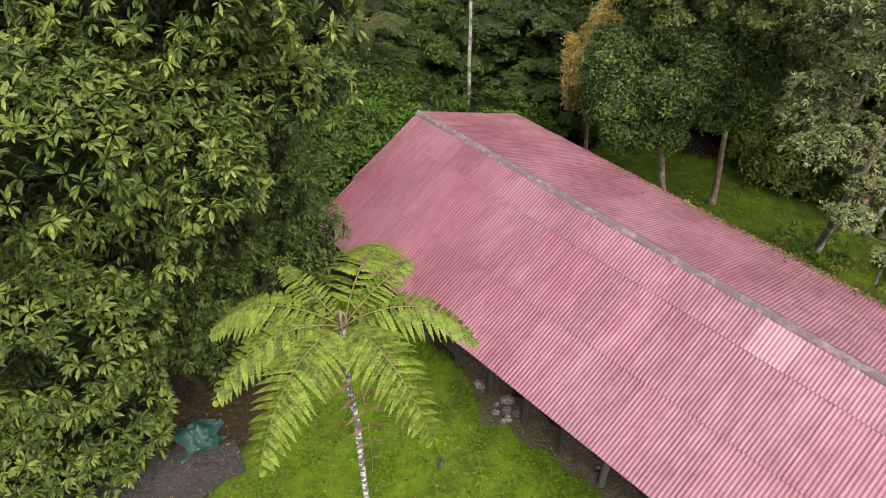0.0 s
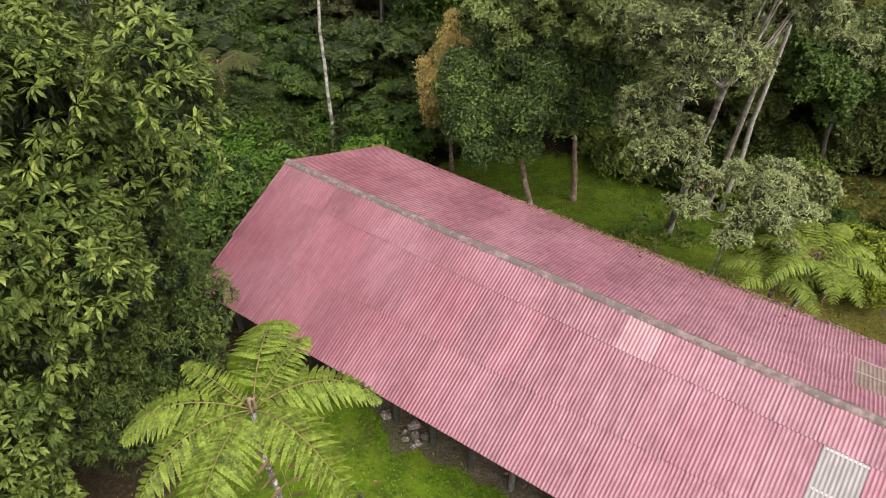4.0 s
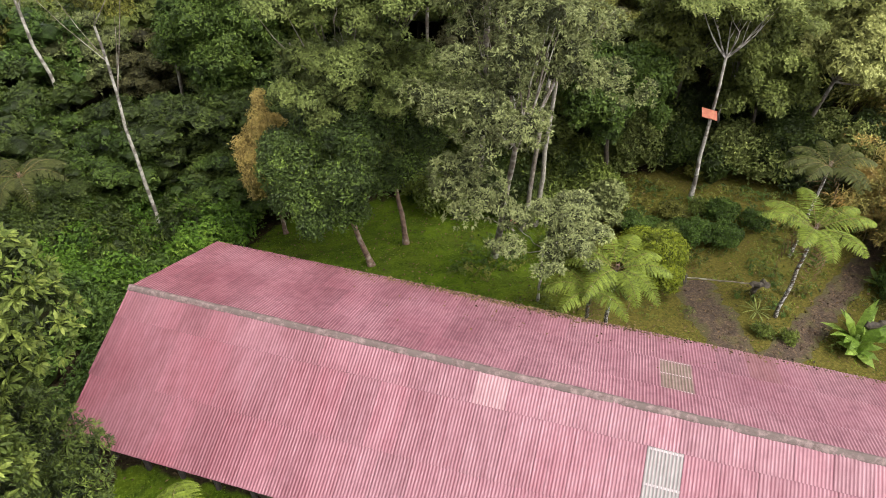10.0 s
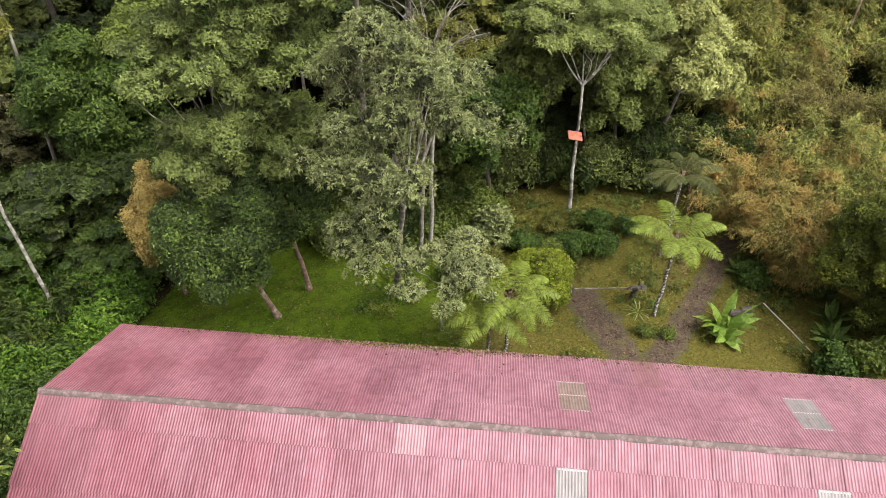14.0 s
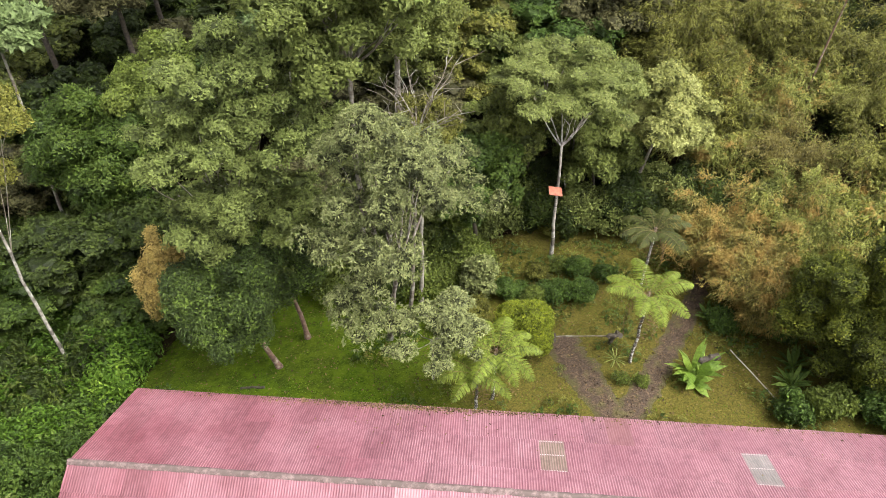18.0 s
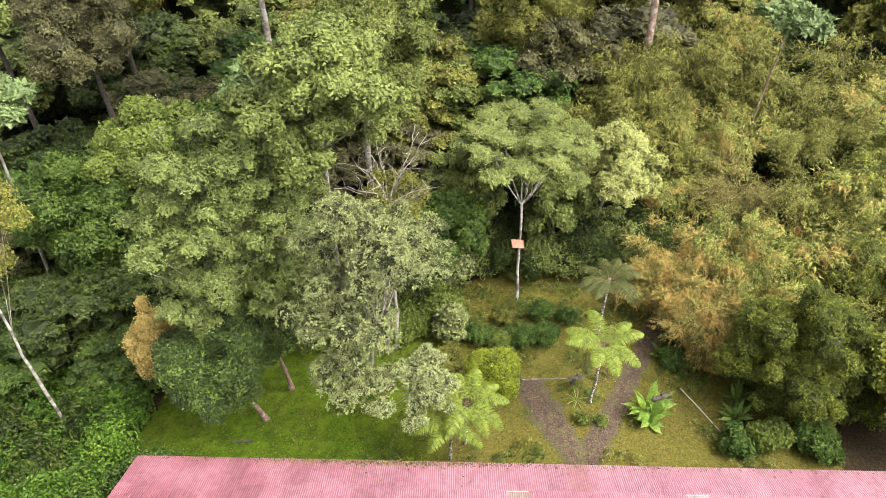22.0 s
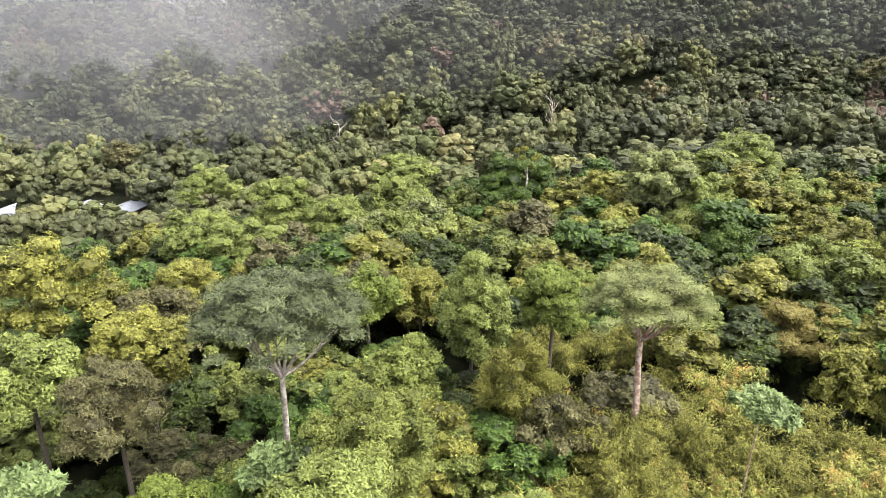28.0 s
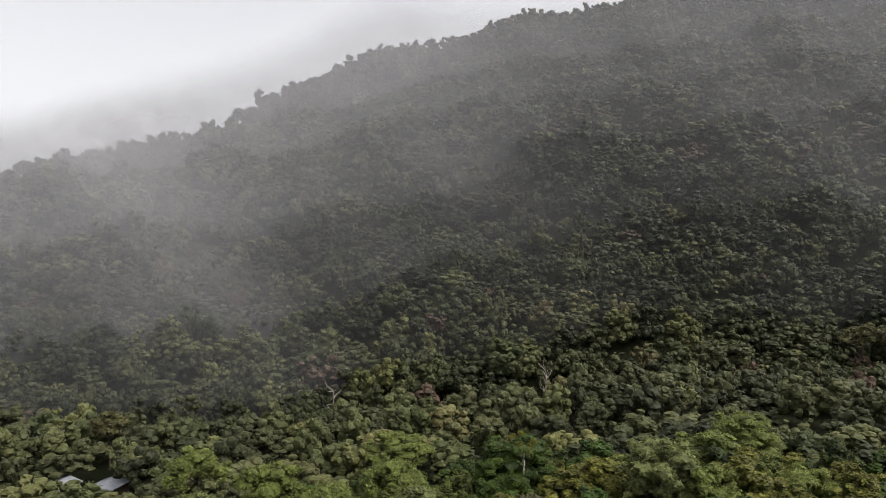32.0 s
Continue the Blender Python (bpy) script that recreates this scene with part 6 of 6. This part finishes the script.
for k, (x, y, r, h, sp, n, leaf, label) in enumerate((
        (18.2, 14.0, 1.5, 2.6, "lemon", 12000, (0.14, 0.075), "rounded shrub with yellow-green leaves"),
        (22.0, 15.2, 1.0, 1.2, "shrub", 3000, (0.16, 0.08), "low dark green shrub in the clearing"), (23.0, 14.4, 0.9, 1.0, "shrub", 2600, (0.16, 0.08), "low dark green shrub in the clearing"),
        (21.0, 15.9, 0.8, 1.0, "lime", 2200, (0.15, 0.08), "low green shrub in the clearing"), (24.2, 15.6, 0.8, 1.1, "shrub", 2200, (0.16, 0.08), "low dark green shrub in the clearing"),
        (19.6, 18.6, 1.0, 2.6, "silver", 2600, (0.24, 0.16), "pale broad-leaved shrub at the clearing's edge"), (16.6, 18.2, 0.5, 1.6, "lime", 900, (0.2, 0.11), "small upright bright green shrub"),
        (16.9, 16.6, 1.0, 1.8, "olive", 2000, (0.14, 0.06), "thin dry shrub with bare twigs"), (25.6, 18.6, 0.5, 1.2, "olive", 900, (0.14, 0.07), "small leafy shrub under a tree"),
        (23.2, 3.2, 0.9, 1.2, "shrub", 2200, (0.2, 0.12), "broad-leaved shrub by the eave"), (24.6, 2.2, 1.0, 1.4, "lime", 2200, (0.26, 0.15), "broad-leaved shrub by the eave"),
        (26.3, 8.2, 0.8, 1.0, "shrub", 1800, (0.2, 0.1), "low shrub beside the path"), (20.0, 8.6, 0.35, 0.5, "lime", 500, (0.12, 0.06), "small weed tuft between the paths"),
        (19.5, 9.3, 0.4, 0.45, "lime", 500, (0.12, 0.06), "small weed tuft between the paths"), (27.0, 1.6, 1.5, 1.6, "bush", 3000, (0.18, 0.09), "low leafy bush at the foot of the thicket"), (28.6, 2.6, 1.6, 1.8, "shrub", 3000, (0.2, 0.1), "low dark bush at the foot of the thicket"), (26.0, 0.4, 1.3, 1.3, "shrub", 2600, (0.2, 0.1), "low dark bush at the foot of the thicket"), (29.2, 0.0, 1.7, 2.0, "bush", 3400, (0.18, 0.09), "low leafy bush at the foot of the thicket"), (27.5, 6.0, 1.0, 1.6, "shrub", 2200, (0.22, 0.11), "dark shrub at the thicket's edge"),
        (20.6, 17.2, 0.9, 1.1, "shrub", 2000, (0.14, 0.07), "low dark green shrub in the clearing"), (22.6, 16.9, 0.8, 0.9, "olive", 1500, (0.13, 0.06), "low olive shrub in the clearing"), (18.2, 17.4, 0.8, 1.4, "olive", 1600, (0.13, 0.06), "thin shrub at the clearing's edge"), (20.2, 15.0, 0.6, 0.7, "shrub", 1000, (0.13, 0.06), "low dark green shrub in the clearing"), (24.8, 14.2, 0.7, 0.9, "shrub", 1400, (0.14, 0.07), "low dark green shrub in the clearing"), (23.8, 16.4, 0.6, 0.8, "lime", 1000, (0.13, 0.07), "low green shrub in the clearing"), (17.6, 16.9, 0.7, 1.1, "shrub", 1400, (0.16, 0.08), "low dark green shrub in the clearing"), (7.6, 29.9, 0.9, 2.0, "lime", 2200, (0.18, 0.1), "fresh green shrub beside the orange tree"))):
    shrub(x, y, r, h, sp, n, leaf, 200 + k, label)


# ---------------------------------------------------------------- tree ferns
def frond(rng, length, pinnae, teeth, droop, width=0.225):
    """A frond along +x: rachis tube and blades with toothed edges, each one a folded strip that hangs at its tip."""
    g = np.linspace(0, 1, 14)
    r = length * g
    lift = (0.78 if droop < 1.2 else 0.42) * g - droop * g ** 2.0
    line = np.stack([r * (1 - 0.12 * g ** 2), 0 * r, length * lift], -1)
    rv, rq = tube(line, 0.011 * np.linspace(1, 0.3, 14), 5)
    if teeth == 0:
        bv, bw, bl, sh = [], [], [], []
    else:
        verts, quads, shade = [], [], []
    steps = 2 * teeth
    h = np.linspace(0, 1, steps + 1)
    for side in (-1, 1):
        for f in np.linspace(0.12, 0.985, pinnae):
            f += rng.normal() * 0.004
            p = np.array([np.interp(f, g, line[:, k]) for k in range(3)])
            p2 = np.array([np.interp(min(1, f + 0.02), g, line[:, k]) for k in range(3)])
            t = p2 - p
            t /= np.linalg.norm(t) + 1e-9
            ln = length * width * min(1.0, 0.3 + 2.6 * f) * (1 - f) ** 0.5 * 1.3 + 0.02
            out = np.array([0, side, 0]) * 0.9 + t * (0.34 + 0.05 * rng.normal()) + np.array([0, 0, -0.06])
            out /= np.linalg.norm(out)
            tone = rng.normal() * 0.09
            if teeth == 0:
                bv.append(p), bw.append(out), bl.append(ln), sh.append(0.5 + tone)
                continue
            half = 0.5 * length * 0.9 / pinnae * (1 - h ** 2.2) * np.minimum(1, 0.55 + 3 * h) * np.where(np.arange(steps + 1) % 2, 1.06, 0.7) + 0.002
            across = np.cross(out, [0, 0, 1.0])
            across /= np.linalg.norm(across)
            mid = p + out * (ln * h)[:, None] + np.array([0, 0, -1.0]) * (0.36 * ln * h * h)[:, None]
            fall = np.array([0, 0, -1.0]) * (0.25 * half)[:, None]
            ahead = out * (0.5 * half)[:, None]
            k0 = 3 * (steps + 1) * len(verts)
            verts.append(np.stack([mid - across * half[:, None] + fall + ahead, mid, mid + across * half[:, None] + fall + ahead], 1).reshape(-1, 3))
            i = np.arange(steps)
            for c in (0, 1):
                quads.append(np.stack([k0 + 3 * i + c, k0 + 3 * i + 3 + c, k0 + 3 * i + 4 + c, k0 + 3 * i + 1 + c], -1))
            edge = 0.1 * rng.normal(size=(steps + 1, 3)) + np.array([0.08, -0.12, 0.08])
            shade.append((0.46 + tone + 0.16 * h[:, None] + edge).ravel())
            if k0 and len(verts) != pinnae + 1:
                quads.append(np.array([[last + 1, last + 2, k0, k0 + 1] if side < 0 else [last, last + 1, k0 + 1, k0 + 2]]))
            elif k0:
                quads.append(np.array([[1, 0, k0, k0 + 1]]))
            last = k0
    if teeth == 0:
        bl = np.array(bl)
        lv, lf = leaves(rng, np.array(bv), np.array(bw), bl, bl * 0.16, 0.05, False, 0.05)
        return (rv, rq), (lv, lf[0], np.repeat(np.clip(np.array(sh) + 0.12 * rng.normal(size=len(bv)), 0, 1), 4))
    return (rv, rq), (np.concatenate(verts), np.concatenate(quads), np.clip(np.concatenate(shade), 0, 1))


def tree_fern(x, y, top, size, fronds, label, seed, pinnae=24, teeth=9, species="fern", angles=None, dead=3, lean=(0, 0), young=0, droop=0.97, girth=0.065):
    rng = np.random.default_rng(seed)
    z = ground_z(x, y) - 0.1
    thing = base("tree_fern", x, y, z, label, "tree fern", "tree ferns")
    h = top - z
    g = np.linspace(0, 1, 8)[:, None]
    line = np.array([[0, 0, h]]) * g + np.array([[*lean, 0]]) * (g - 1) + rng.normal(size=(8, 3)) * 0.02
    tv, tq = tube(line, girth * np.linspace(1.25, 0.9, 8), 9)
    child("trunk", mesh_np("trunk", tv, [tq], BARK["fern"], None, True), thing, "slender trunk patched with pale lichen")
    for k in range(fronds + dead):
        gone = k >= fronds
        ang = (angles[k] if angles and k < len(angles) else 360 * (k * 0.382) + rng.uniform(-12, 12))
        ln = size * rng.uniform(0.9, 1.06) * (0.8 if gone else 0.55 if young and k >= fronds - young else 1.0)
        (rv, rq), (lv, lf, sh) = frond(rng, ln, pinnae if not gone else pinnae // 2, teeth if not gone else 0, 1.5 if gone else 0.42 if young and k >= fronds - young else droop * rng.uniform(0.91, 1.09))
        m = pose(0, 0, h - (0.12 if gone else 0.0), 0, 0 if not gone else 25, ang)
        ob = child("frond", mesh_np("frond", lv, [lf], LEAF["fern_dead" if gone else species], sh), thing, "withered brown frond" if gone else "", m)
        child("rachis", mesh_np("rachis", rv, [rq], BARK["rachis"], None, True), ob)
    # young coiled fronds in the middle
    for k in range(3):
        t = np.linspace(0, 1, 12)
        coil = np.stack([0.05 + 0.06 * np.cos(t * 7) * (1 - t * 0.5) * (t > 0.35), 0 * t, 0.28 * np.minimum(t / 0.4, 1) + 0.05 * np.sin(t * 7) * (t > 0.35)], -1)
        cv, cq = tube(coil, 0.02 * np.linspace(1, 0.5, 12), 6)
        child("crozier", mesh_np("crozier", cv, [cq], BARK["brown"], None, True), thing, "", pose(0, 0, h, 0, 0, 120 * k + 20))


tree_fern(-1.26, 6.28, 7.5, 2.3, 8, "slender tree fern with broad light green fronds", 111, 18, 11, angles=[76, 6, -50, -114, -150, 176, 142, 40], dead=4, young=2, girth=0.05)
tree_fern(14.6, 12.7, 1.3, 2.35, 9, "tree fern overhanging the shed's far eave", 112, 20, 9, dead=3, droop=0.8)
tree_fern(20.75, 9.7, 2.75, 2.25, 10, "tree fern with bright light green crown in the clearing", 113, 22, 11, dead=6, droop=0.6, young=2)
tree_fern(24.77, 12.1, 2.5, 2.05, 10, "dull olive tree fern at the thicket's edge", 114, 18, 6, "fern_dull", dead=3, droop=0.7)
tree_fern(-3.3, 30.8, 0.6, 2.2, 9, "tree fern in the dark thicket", 115, 20, 7, "fern_dull", dead=1)
tree_fern(13.4, 12.6, 0.9, 2.0, 7, "small tree fern beside another", 116, 18, 8, dead=2, droop=0.85)
tree_fern(88.0, 19.0, 9.0, 3.2, 11, "tall tree fern among the forest crowns", 117, 18, 0, dead=0)


# ---------------------------------------------------------------- small things
def rosette(x, y, size, count, width, species, label, name, seed, rise=1.0):
    rng = np.random.default_rng(seed)
    z = ground_z(x, y)
    thing = base(name, x, y, z, label, "plant")
    for k in range(count):
        ang = 360 * k * 0.382
        d = np.array([[1.0, 0, rise * rng.uniform(0.6, 1.4)]])
        v, f = leaves(rng, np.zeros((1, 3)), d, size * rng.uniform(0.75, 1.1), width, 0.2, True, 0.45)
        child("leaf", mesh_np("leaf", v, f, LEAF[species], np.full(len(v), rng.uniform(0.4, 1.0))), thing, "", pose(0, 0, 0.05, 0, 0, ang))


rosette(22.2, 7.3, 1.6, 18, 0.3, "frond_bright", "bird's-nest plant with long upright bright green leaves", "birds_nest_fern", 121, 1.6)
rosette(21.7, 6.9, 1.0, 9, 0.34, "frond_bright", "broad-leaved plant at the foot of another", "leafy_plant", 122, 0.9)
rosette(23.6, 7.0, 0.55, 22, 0.04, "lime", "spiky rosette plant on a stump", "bromeliad", 123, 0.9)
rosette(24.9, 3.9, 1.05, 20, 0.19, "shrub", "tall dark broad-leaved plant", "heliconia", 124, 1.6)
rosette(26.1, 4.4, 1.1, 20, 0.18, "shrub", "tall dark broad-leaved plant", "heliconia", 125, 1.6)
rosette(20.4, 10.3, 0.7, 14, 0.06, "green", "strappy plant hanging from a log", "bromeliad", 126, 0.6)
rosette(26.4, 8.9, 0.9, 10, 0.2, "shrub", "dark broad-leaved plant beside the path", "leafy_plant", 127, 1.2)


def log(name, label, p, q, r, bark, z0=None, z1=None, seed=1):
    rng = np.random.default_rng(seed)
    a = np.array([*p, ground_z(*p) + (z0 if z0 is not None else r)])
    b = np.array([*q, ground_z(*q) + (z1 if z1 is not None else r)])
    g = np.linspace(0, 1, 7)[:, None]
    v, f = tube(a + (b - a) * g + rng.normal(size=(7, 3)) * r * 0.3, r * rng.uniform(0.85, 1.1, 7), 8)
    o = v.mean(0)
    ends = [np.arange(8)[None], np.arange(len(v) - 8, len(v))[None]]
    ob = new(name, mesh_np(name, v - o, [f] + ends, BARK[bark], None, False))
    ob.location = o
    tagged(ob, label, "log")


log("fallen_pole", "thin whitish pole lying across the mossy clearing", (19.6, 13.2), (21.1, 11.1), 0.03, "pale", 0.35, 0.7, 131)
log("fallen_pole", "thin whitish pole slanting to the ground", (24.2, 6.7), (23.6, 3.9), 0.028, "white", 0.9, 0.06, 132)
log("tree_stump", "dark rotten log end propped in the clearing", (21.0, 11.2), (21.5, 10.8), 0.13, "dark", 0.65, 0.7, 133)
log("tree_stump", "dark rotten log end among the plants", (22.6, 7.4), (23.4, 6.9), 0.16, "dark", 0.75, 0.85, 134)
log("stump_post", "short dark stump holding a log", (21.15, 11.1), (21.15, 11.12), 0.1, "dark", 0.0, 0.66, 135)
log("stump_post", "short dark stump holding a log", (22.9, 7.2), (22.9, 7.22), 0.12, "dark", 0.0, 0.75, 136)
log("stump_post", "dark stump beside the yellow shrub", (19.5, 13.3), (19.5, 13.32), 0.14, "dark", 0.0, 0.6, 137)
log("fallen_branch", "dark fallen branch on the lawn", (6.7, 21.4), (7.5, 20.6), 0.06, "dark", None, None, 138)
log("small_stump", "small blackened stump in the lawn", (0.05, 8.75), (0.05, 8.77), 0.06, "dark", 0.0, 0.35, 139)


def board_on_tree():
    m, nt, bsdf, out = nodes_of("rusty_sheet")
    n = noise_of(nt, 6.0, 5.0)
    nt.links.new(ramp_of(nt, n, [(0.35, (0.223, 0.045, 0.020)), (0.65, (0.285, 0.100, 0.054))]), bsdf.inputs["Base Color"])
    bsdf.inputs["Roughness"].default_value = 0.6
    for x, y, z, size, label in ((23.75, 17.45, 2.35, 1.0, "small rusty orange sheet roof fixed to a tree trunk"), (13.0, 16.9, 1.15, 0.34, "small reddish nest box fixed to the leaning trunk")):
        thing = base("nest_shelter", x, y, z, label, "shelter")
        bm = bmesh.new()
        box_bm(bm, (0.72 * size, 0.52 * size, 0.025), pose(0, 0, 0.1, 22, 14, -35))
        bmesh.ops.bevel(bm, geom=bm.edges[:], offset=0.008, segments=1)
        part("sheet", bm, m, thing)
        bm = bmesh.new()
        box_bm(bm, (0.07, 0.6, 0.07), pose(0.15, 0.1, 0.02, 20, 12, -60))
        part("bracket", bm, BARK["dark"], thing, "dark wooden bracket")


board_on_tree()


def netting():
    m, nt, bsdf, out = nodes_of("green_shade_net")
    n = noise_of(nt, 30.0, 3.0)
    nt.links.new(ramp_of(nt, n, [(0.35, (0.003, 0.018, 0.013)), (0.65, (0.014, 0.055, 0.042))]), bsdf.inputs["Base Color"])
    bsdf.inputs["Roughness"].default_value = 0.6
    rng = np.random.default_rng(141)
    g = np.linspace(-1, 1, 22)
    X, Y = np.meshgrid(g, g, indexing="ij")
    r = np.hypot(X, Y)
    Z = 0.45 * np.exp(-3 * ((X + 0.35) ** 2 + (Y - 0.2) ** 2)) + 0.07 * np.sin(6 * X + 3 * Y) * (1 - r * 0.5) + rng.normal(size=X.shape) * 0.045
    x, y = -5.75, 9.55
    v = np.stack([X * 0.5 * (1 + 0.25 * np.sin(4 * Y)), Y * 0.42 * (1 + 0.2 * np.sin(5 * X)), np.maximum(Z, 0.02)], -1).reshape(-1, 3)
    i, j = np.meshgrid(np.arange(21), np.arange(21), indexing="ij")
    i, j = i.ravel(), j.ravel()
    q = np.stack([i * 22 + j, (i + 1) * 22 + j, (i + 1) * 22 + j + 1, i * 22 + j + 1], -1)
    ob = new("shade_net", mesh_np("shade_net", v, [q], m, None, True))
    ob.matrix_basis = pose(x, y, ground_z(x, y) + 0.03, 0, 0, 30)
    tagged(ob, "crumpled dark green shade netting heaped on the soil", "netting")


netting()


def far_roofs():
    m, nt, bsdf, out = nodes_of("white_roof_sheet")
    n = noise_of(nt, 0.6, 4.0)
    nt.links.new(ramp_of(nt, n, [(0.3, (0.11, 0.12, 0.14)), (0.7, (0.19, 0.205, 0.23))]), bsdf.inputs["Base Color"])
    for k, (x, y, z, w, l) in enumerate(((*HOUSES[0], -14.4, 7.0, 9.0), (*HOUSES[1], -14.4, 7.0, 11.0), (*HOUSES[2], -14.0, 7.0, 9.0))):
        thing = base("far_house", x, y, z - 4, "white-roofed house among the far trees", "house", "far houses", 35)
        bm = bmesh.new()
        box_bm(bm, (l * 0.9, w * 0.9, 4.0), pose(0, 0, 1.9))
        part("house_wall", bm, PLASTER, thing)
        for s in (-1, 1):
            bm = bmesh.new()
            box_bm(bm, (l, w * 0.55, 0.12), pose(0, s * w * 0.26, 4.55, -s * 18))
            part("roof", bm, m, thing, "white metal roof")


far_roofs()


# ---------------------------------------------------------------- mist on the mountain
def mist_material(name, amount, size):
    m, nt, bsdf, out = nodes_of(name)
    nt.nodes.remove(bsdf)
    n = noise_of(nt, 1.0 / size, 5.0, 0.55)
    cover = math_of(nt, "MULTIPLY", attr_of(nt, "thick"), ramp_of(nt, n, [(0.3, (0.45, 0.45, 0.45)), (0.7, (1, 1, 1))]))
    cover = math_of(nt, "MULTIPLY", cover, amount)
    d = node(nt, "ShaderNodeBsdfDiffuse", Color=(0.64, 0.64, 0.66, 1))
    t = node(nt, "ShaderNodeBsdfTranslucent", Color=(0.64, 0.64, 0.66, 1))
    both = node(nt, "ShaderNodeMixShader", Fac=0.5)
    nt.links.new(d.outputs[0], both.inputs[1])
    nt.links.new(t.outputs[0], both.inputs[2])
    clear = nt.nodes.new("ShaderNodeBsdfTransparent")
    mx = nt.nodes.new("ShaderNodeMixShader")
    nt.links.new(cover, mx.inputs[0])
    nt.links.new(clear.outputs[0], mx.inputs[1])
    nt.links.new(both.outputs[0], mx.inputs[2])
    nt.links.new(mx.outputs[0], out.inputs["Surface"])
    return m


def mist_sheet(depth, amount, size):
    """A thin upright veil of mist that crosses the valley in front of the slope."""
    m = mist_material("mist", amount, size)
    S, Z = np.meshgrid(np.linspace(-1.1, 1.0, 60) * depth, np.linspace(-30, 420, 50), indexing="ij")
    D = depth + 0.10 * S + 6 * bumps(S, Z, 40, depth)
    a, v = S + 13.15, D - 11.56
    left = smooth(-S / depth, -0.25, 0.7)
    tall = smooth((Z - 42) / depth, -0.17 - 0.2 * left, 0.24)
    thick = np.clip((0.26 + 0.58 * left) * (0.42 + 0.06 * left + (0.58 - 0.06 * left) * tall), 0, 1) * smooth((Z - 42) / depth, -0.34, -0.18)
    brow = 0.133 + (S / depth + 0.628) * 0.268 + 0.045 * np.exp(-((S / depth + 0.11) / 0.11) ** 2)
    thick = thick * (1 - 0.95 * smooth((Z - 42) / depth - brow, -0.01, 0.06))
    xy = ORIGIN + a[..., None] * ALONG + v[..., None] * OUT
    verts = np.concatenate([xy, Z[..., None]], -1).reshape(-1, 3)
    i, j = np.meshgrid(np.arange(59), np.arange(49), indexing="ij")
    i, j = i.ravel(), j.ravel()
    q = np.stack([i * 50 + j, (i + 1) * 50 + j, (i + 1) * 50 + j + 1, i * 50 + j + 1], -1)
    ob = new("mist", mesh_np("mist", verts, [q], m, None, True, {"thick": thick.ravel()}))
    tagged(ob, "thin grey mist drifting before the mountain slope", "mist", "mist", kind="stuff")


for depth, amount, size in ((250, 0.34, 90), (320, 0.42, 110), (400, 0.42, 130), (490, 0.46, 150), (590, 0.6, 170)):
    mist_sheet(depth, amount, size)


def clearing_weeds():
    """Small mixed weeds over the clearing, thick in patches."""
    rng = np.random.default_rng(151)
    for species, n, size, label in (("lime", 900, 0.10, "bright small weeds in the mossy clearing"), ("shrub", 1100, 0.13, "dark low weeds in the mossy clearing"), ("olive", 900, 0.11, "olive low weeds in the mossy clearing")):
        a, v = rng.uniform(7, 29.5, n), rng.uniform(4.3, 19.5, n)
        patch = bumps(a, v, 1.9, len(species)) + 0.6 * smooth(v, 8, 17) - 0.25
        near_path = (np.abs(a - np.interp(v, [2.5, 7, 9.6, 12.4, 15, 19], [18.6, 19.8, 21.3, 22.8, 24.2, 26.0])) < 0.8) | (np.abs(a - np.interp(v, [6.2, 8.6, 11, 12.2], [19.3, 18.3, 17.4, 17.2])) < 0.8) & (v > 5) & (v < 12.4)
        keep = (patch > 0.15) & ~near_path
        blobs = []
        for aa, vv in zip(a[keep], v[keep]):
            r = rng.uniform(0.12, 0.42)
            blobs.append([*place(aa, vv), float(height(aa, vv)) + r * 0.3, r, r, r * 0.7])
        lv, lf, sh = foliage(rng, np.array(blobs), 34 * len(blobs), size, size * 0.5, 6, 0.1, 0.7, core=0, low=0.0, fine="tri")
        tagged(new("weeds", mesh_np("weeds", lv, lf, LEAF[species], sh)), label, "weeds", kind="stuff")


clearing_weeds()
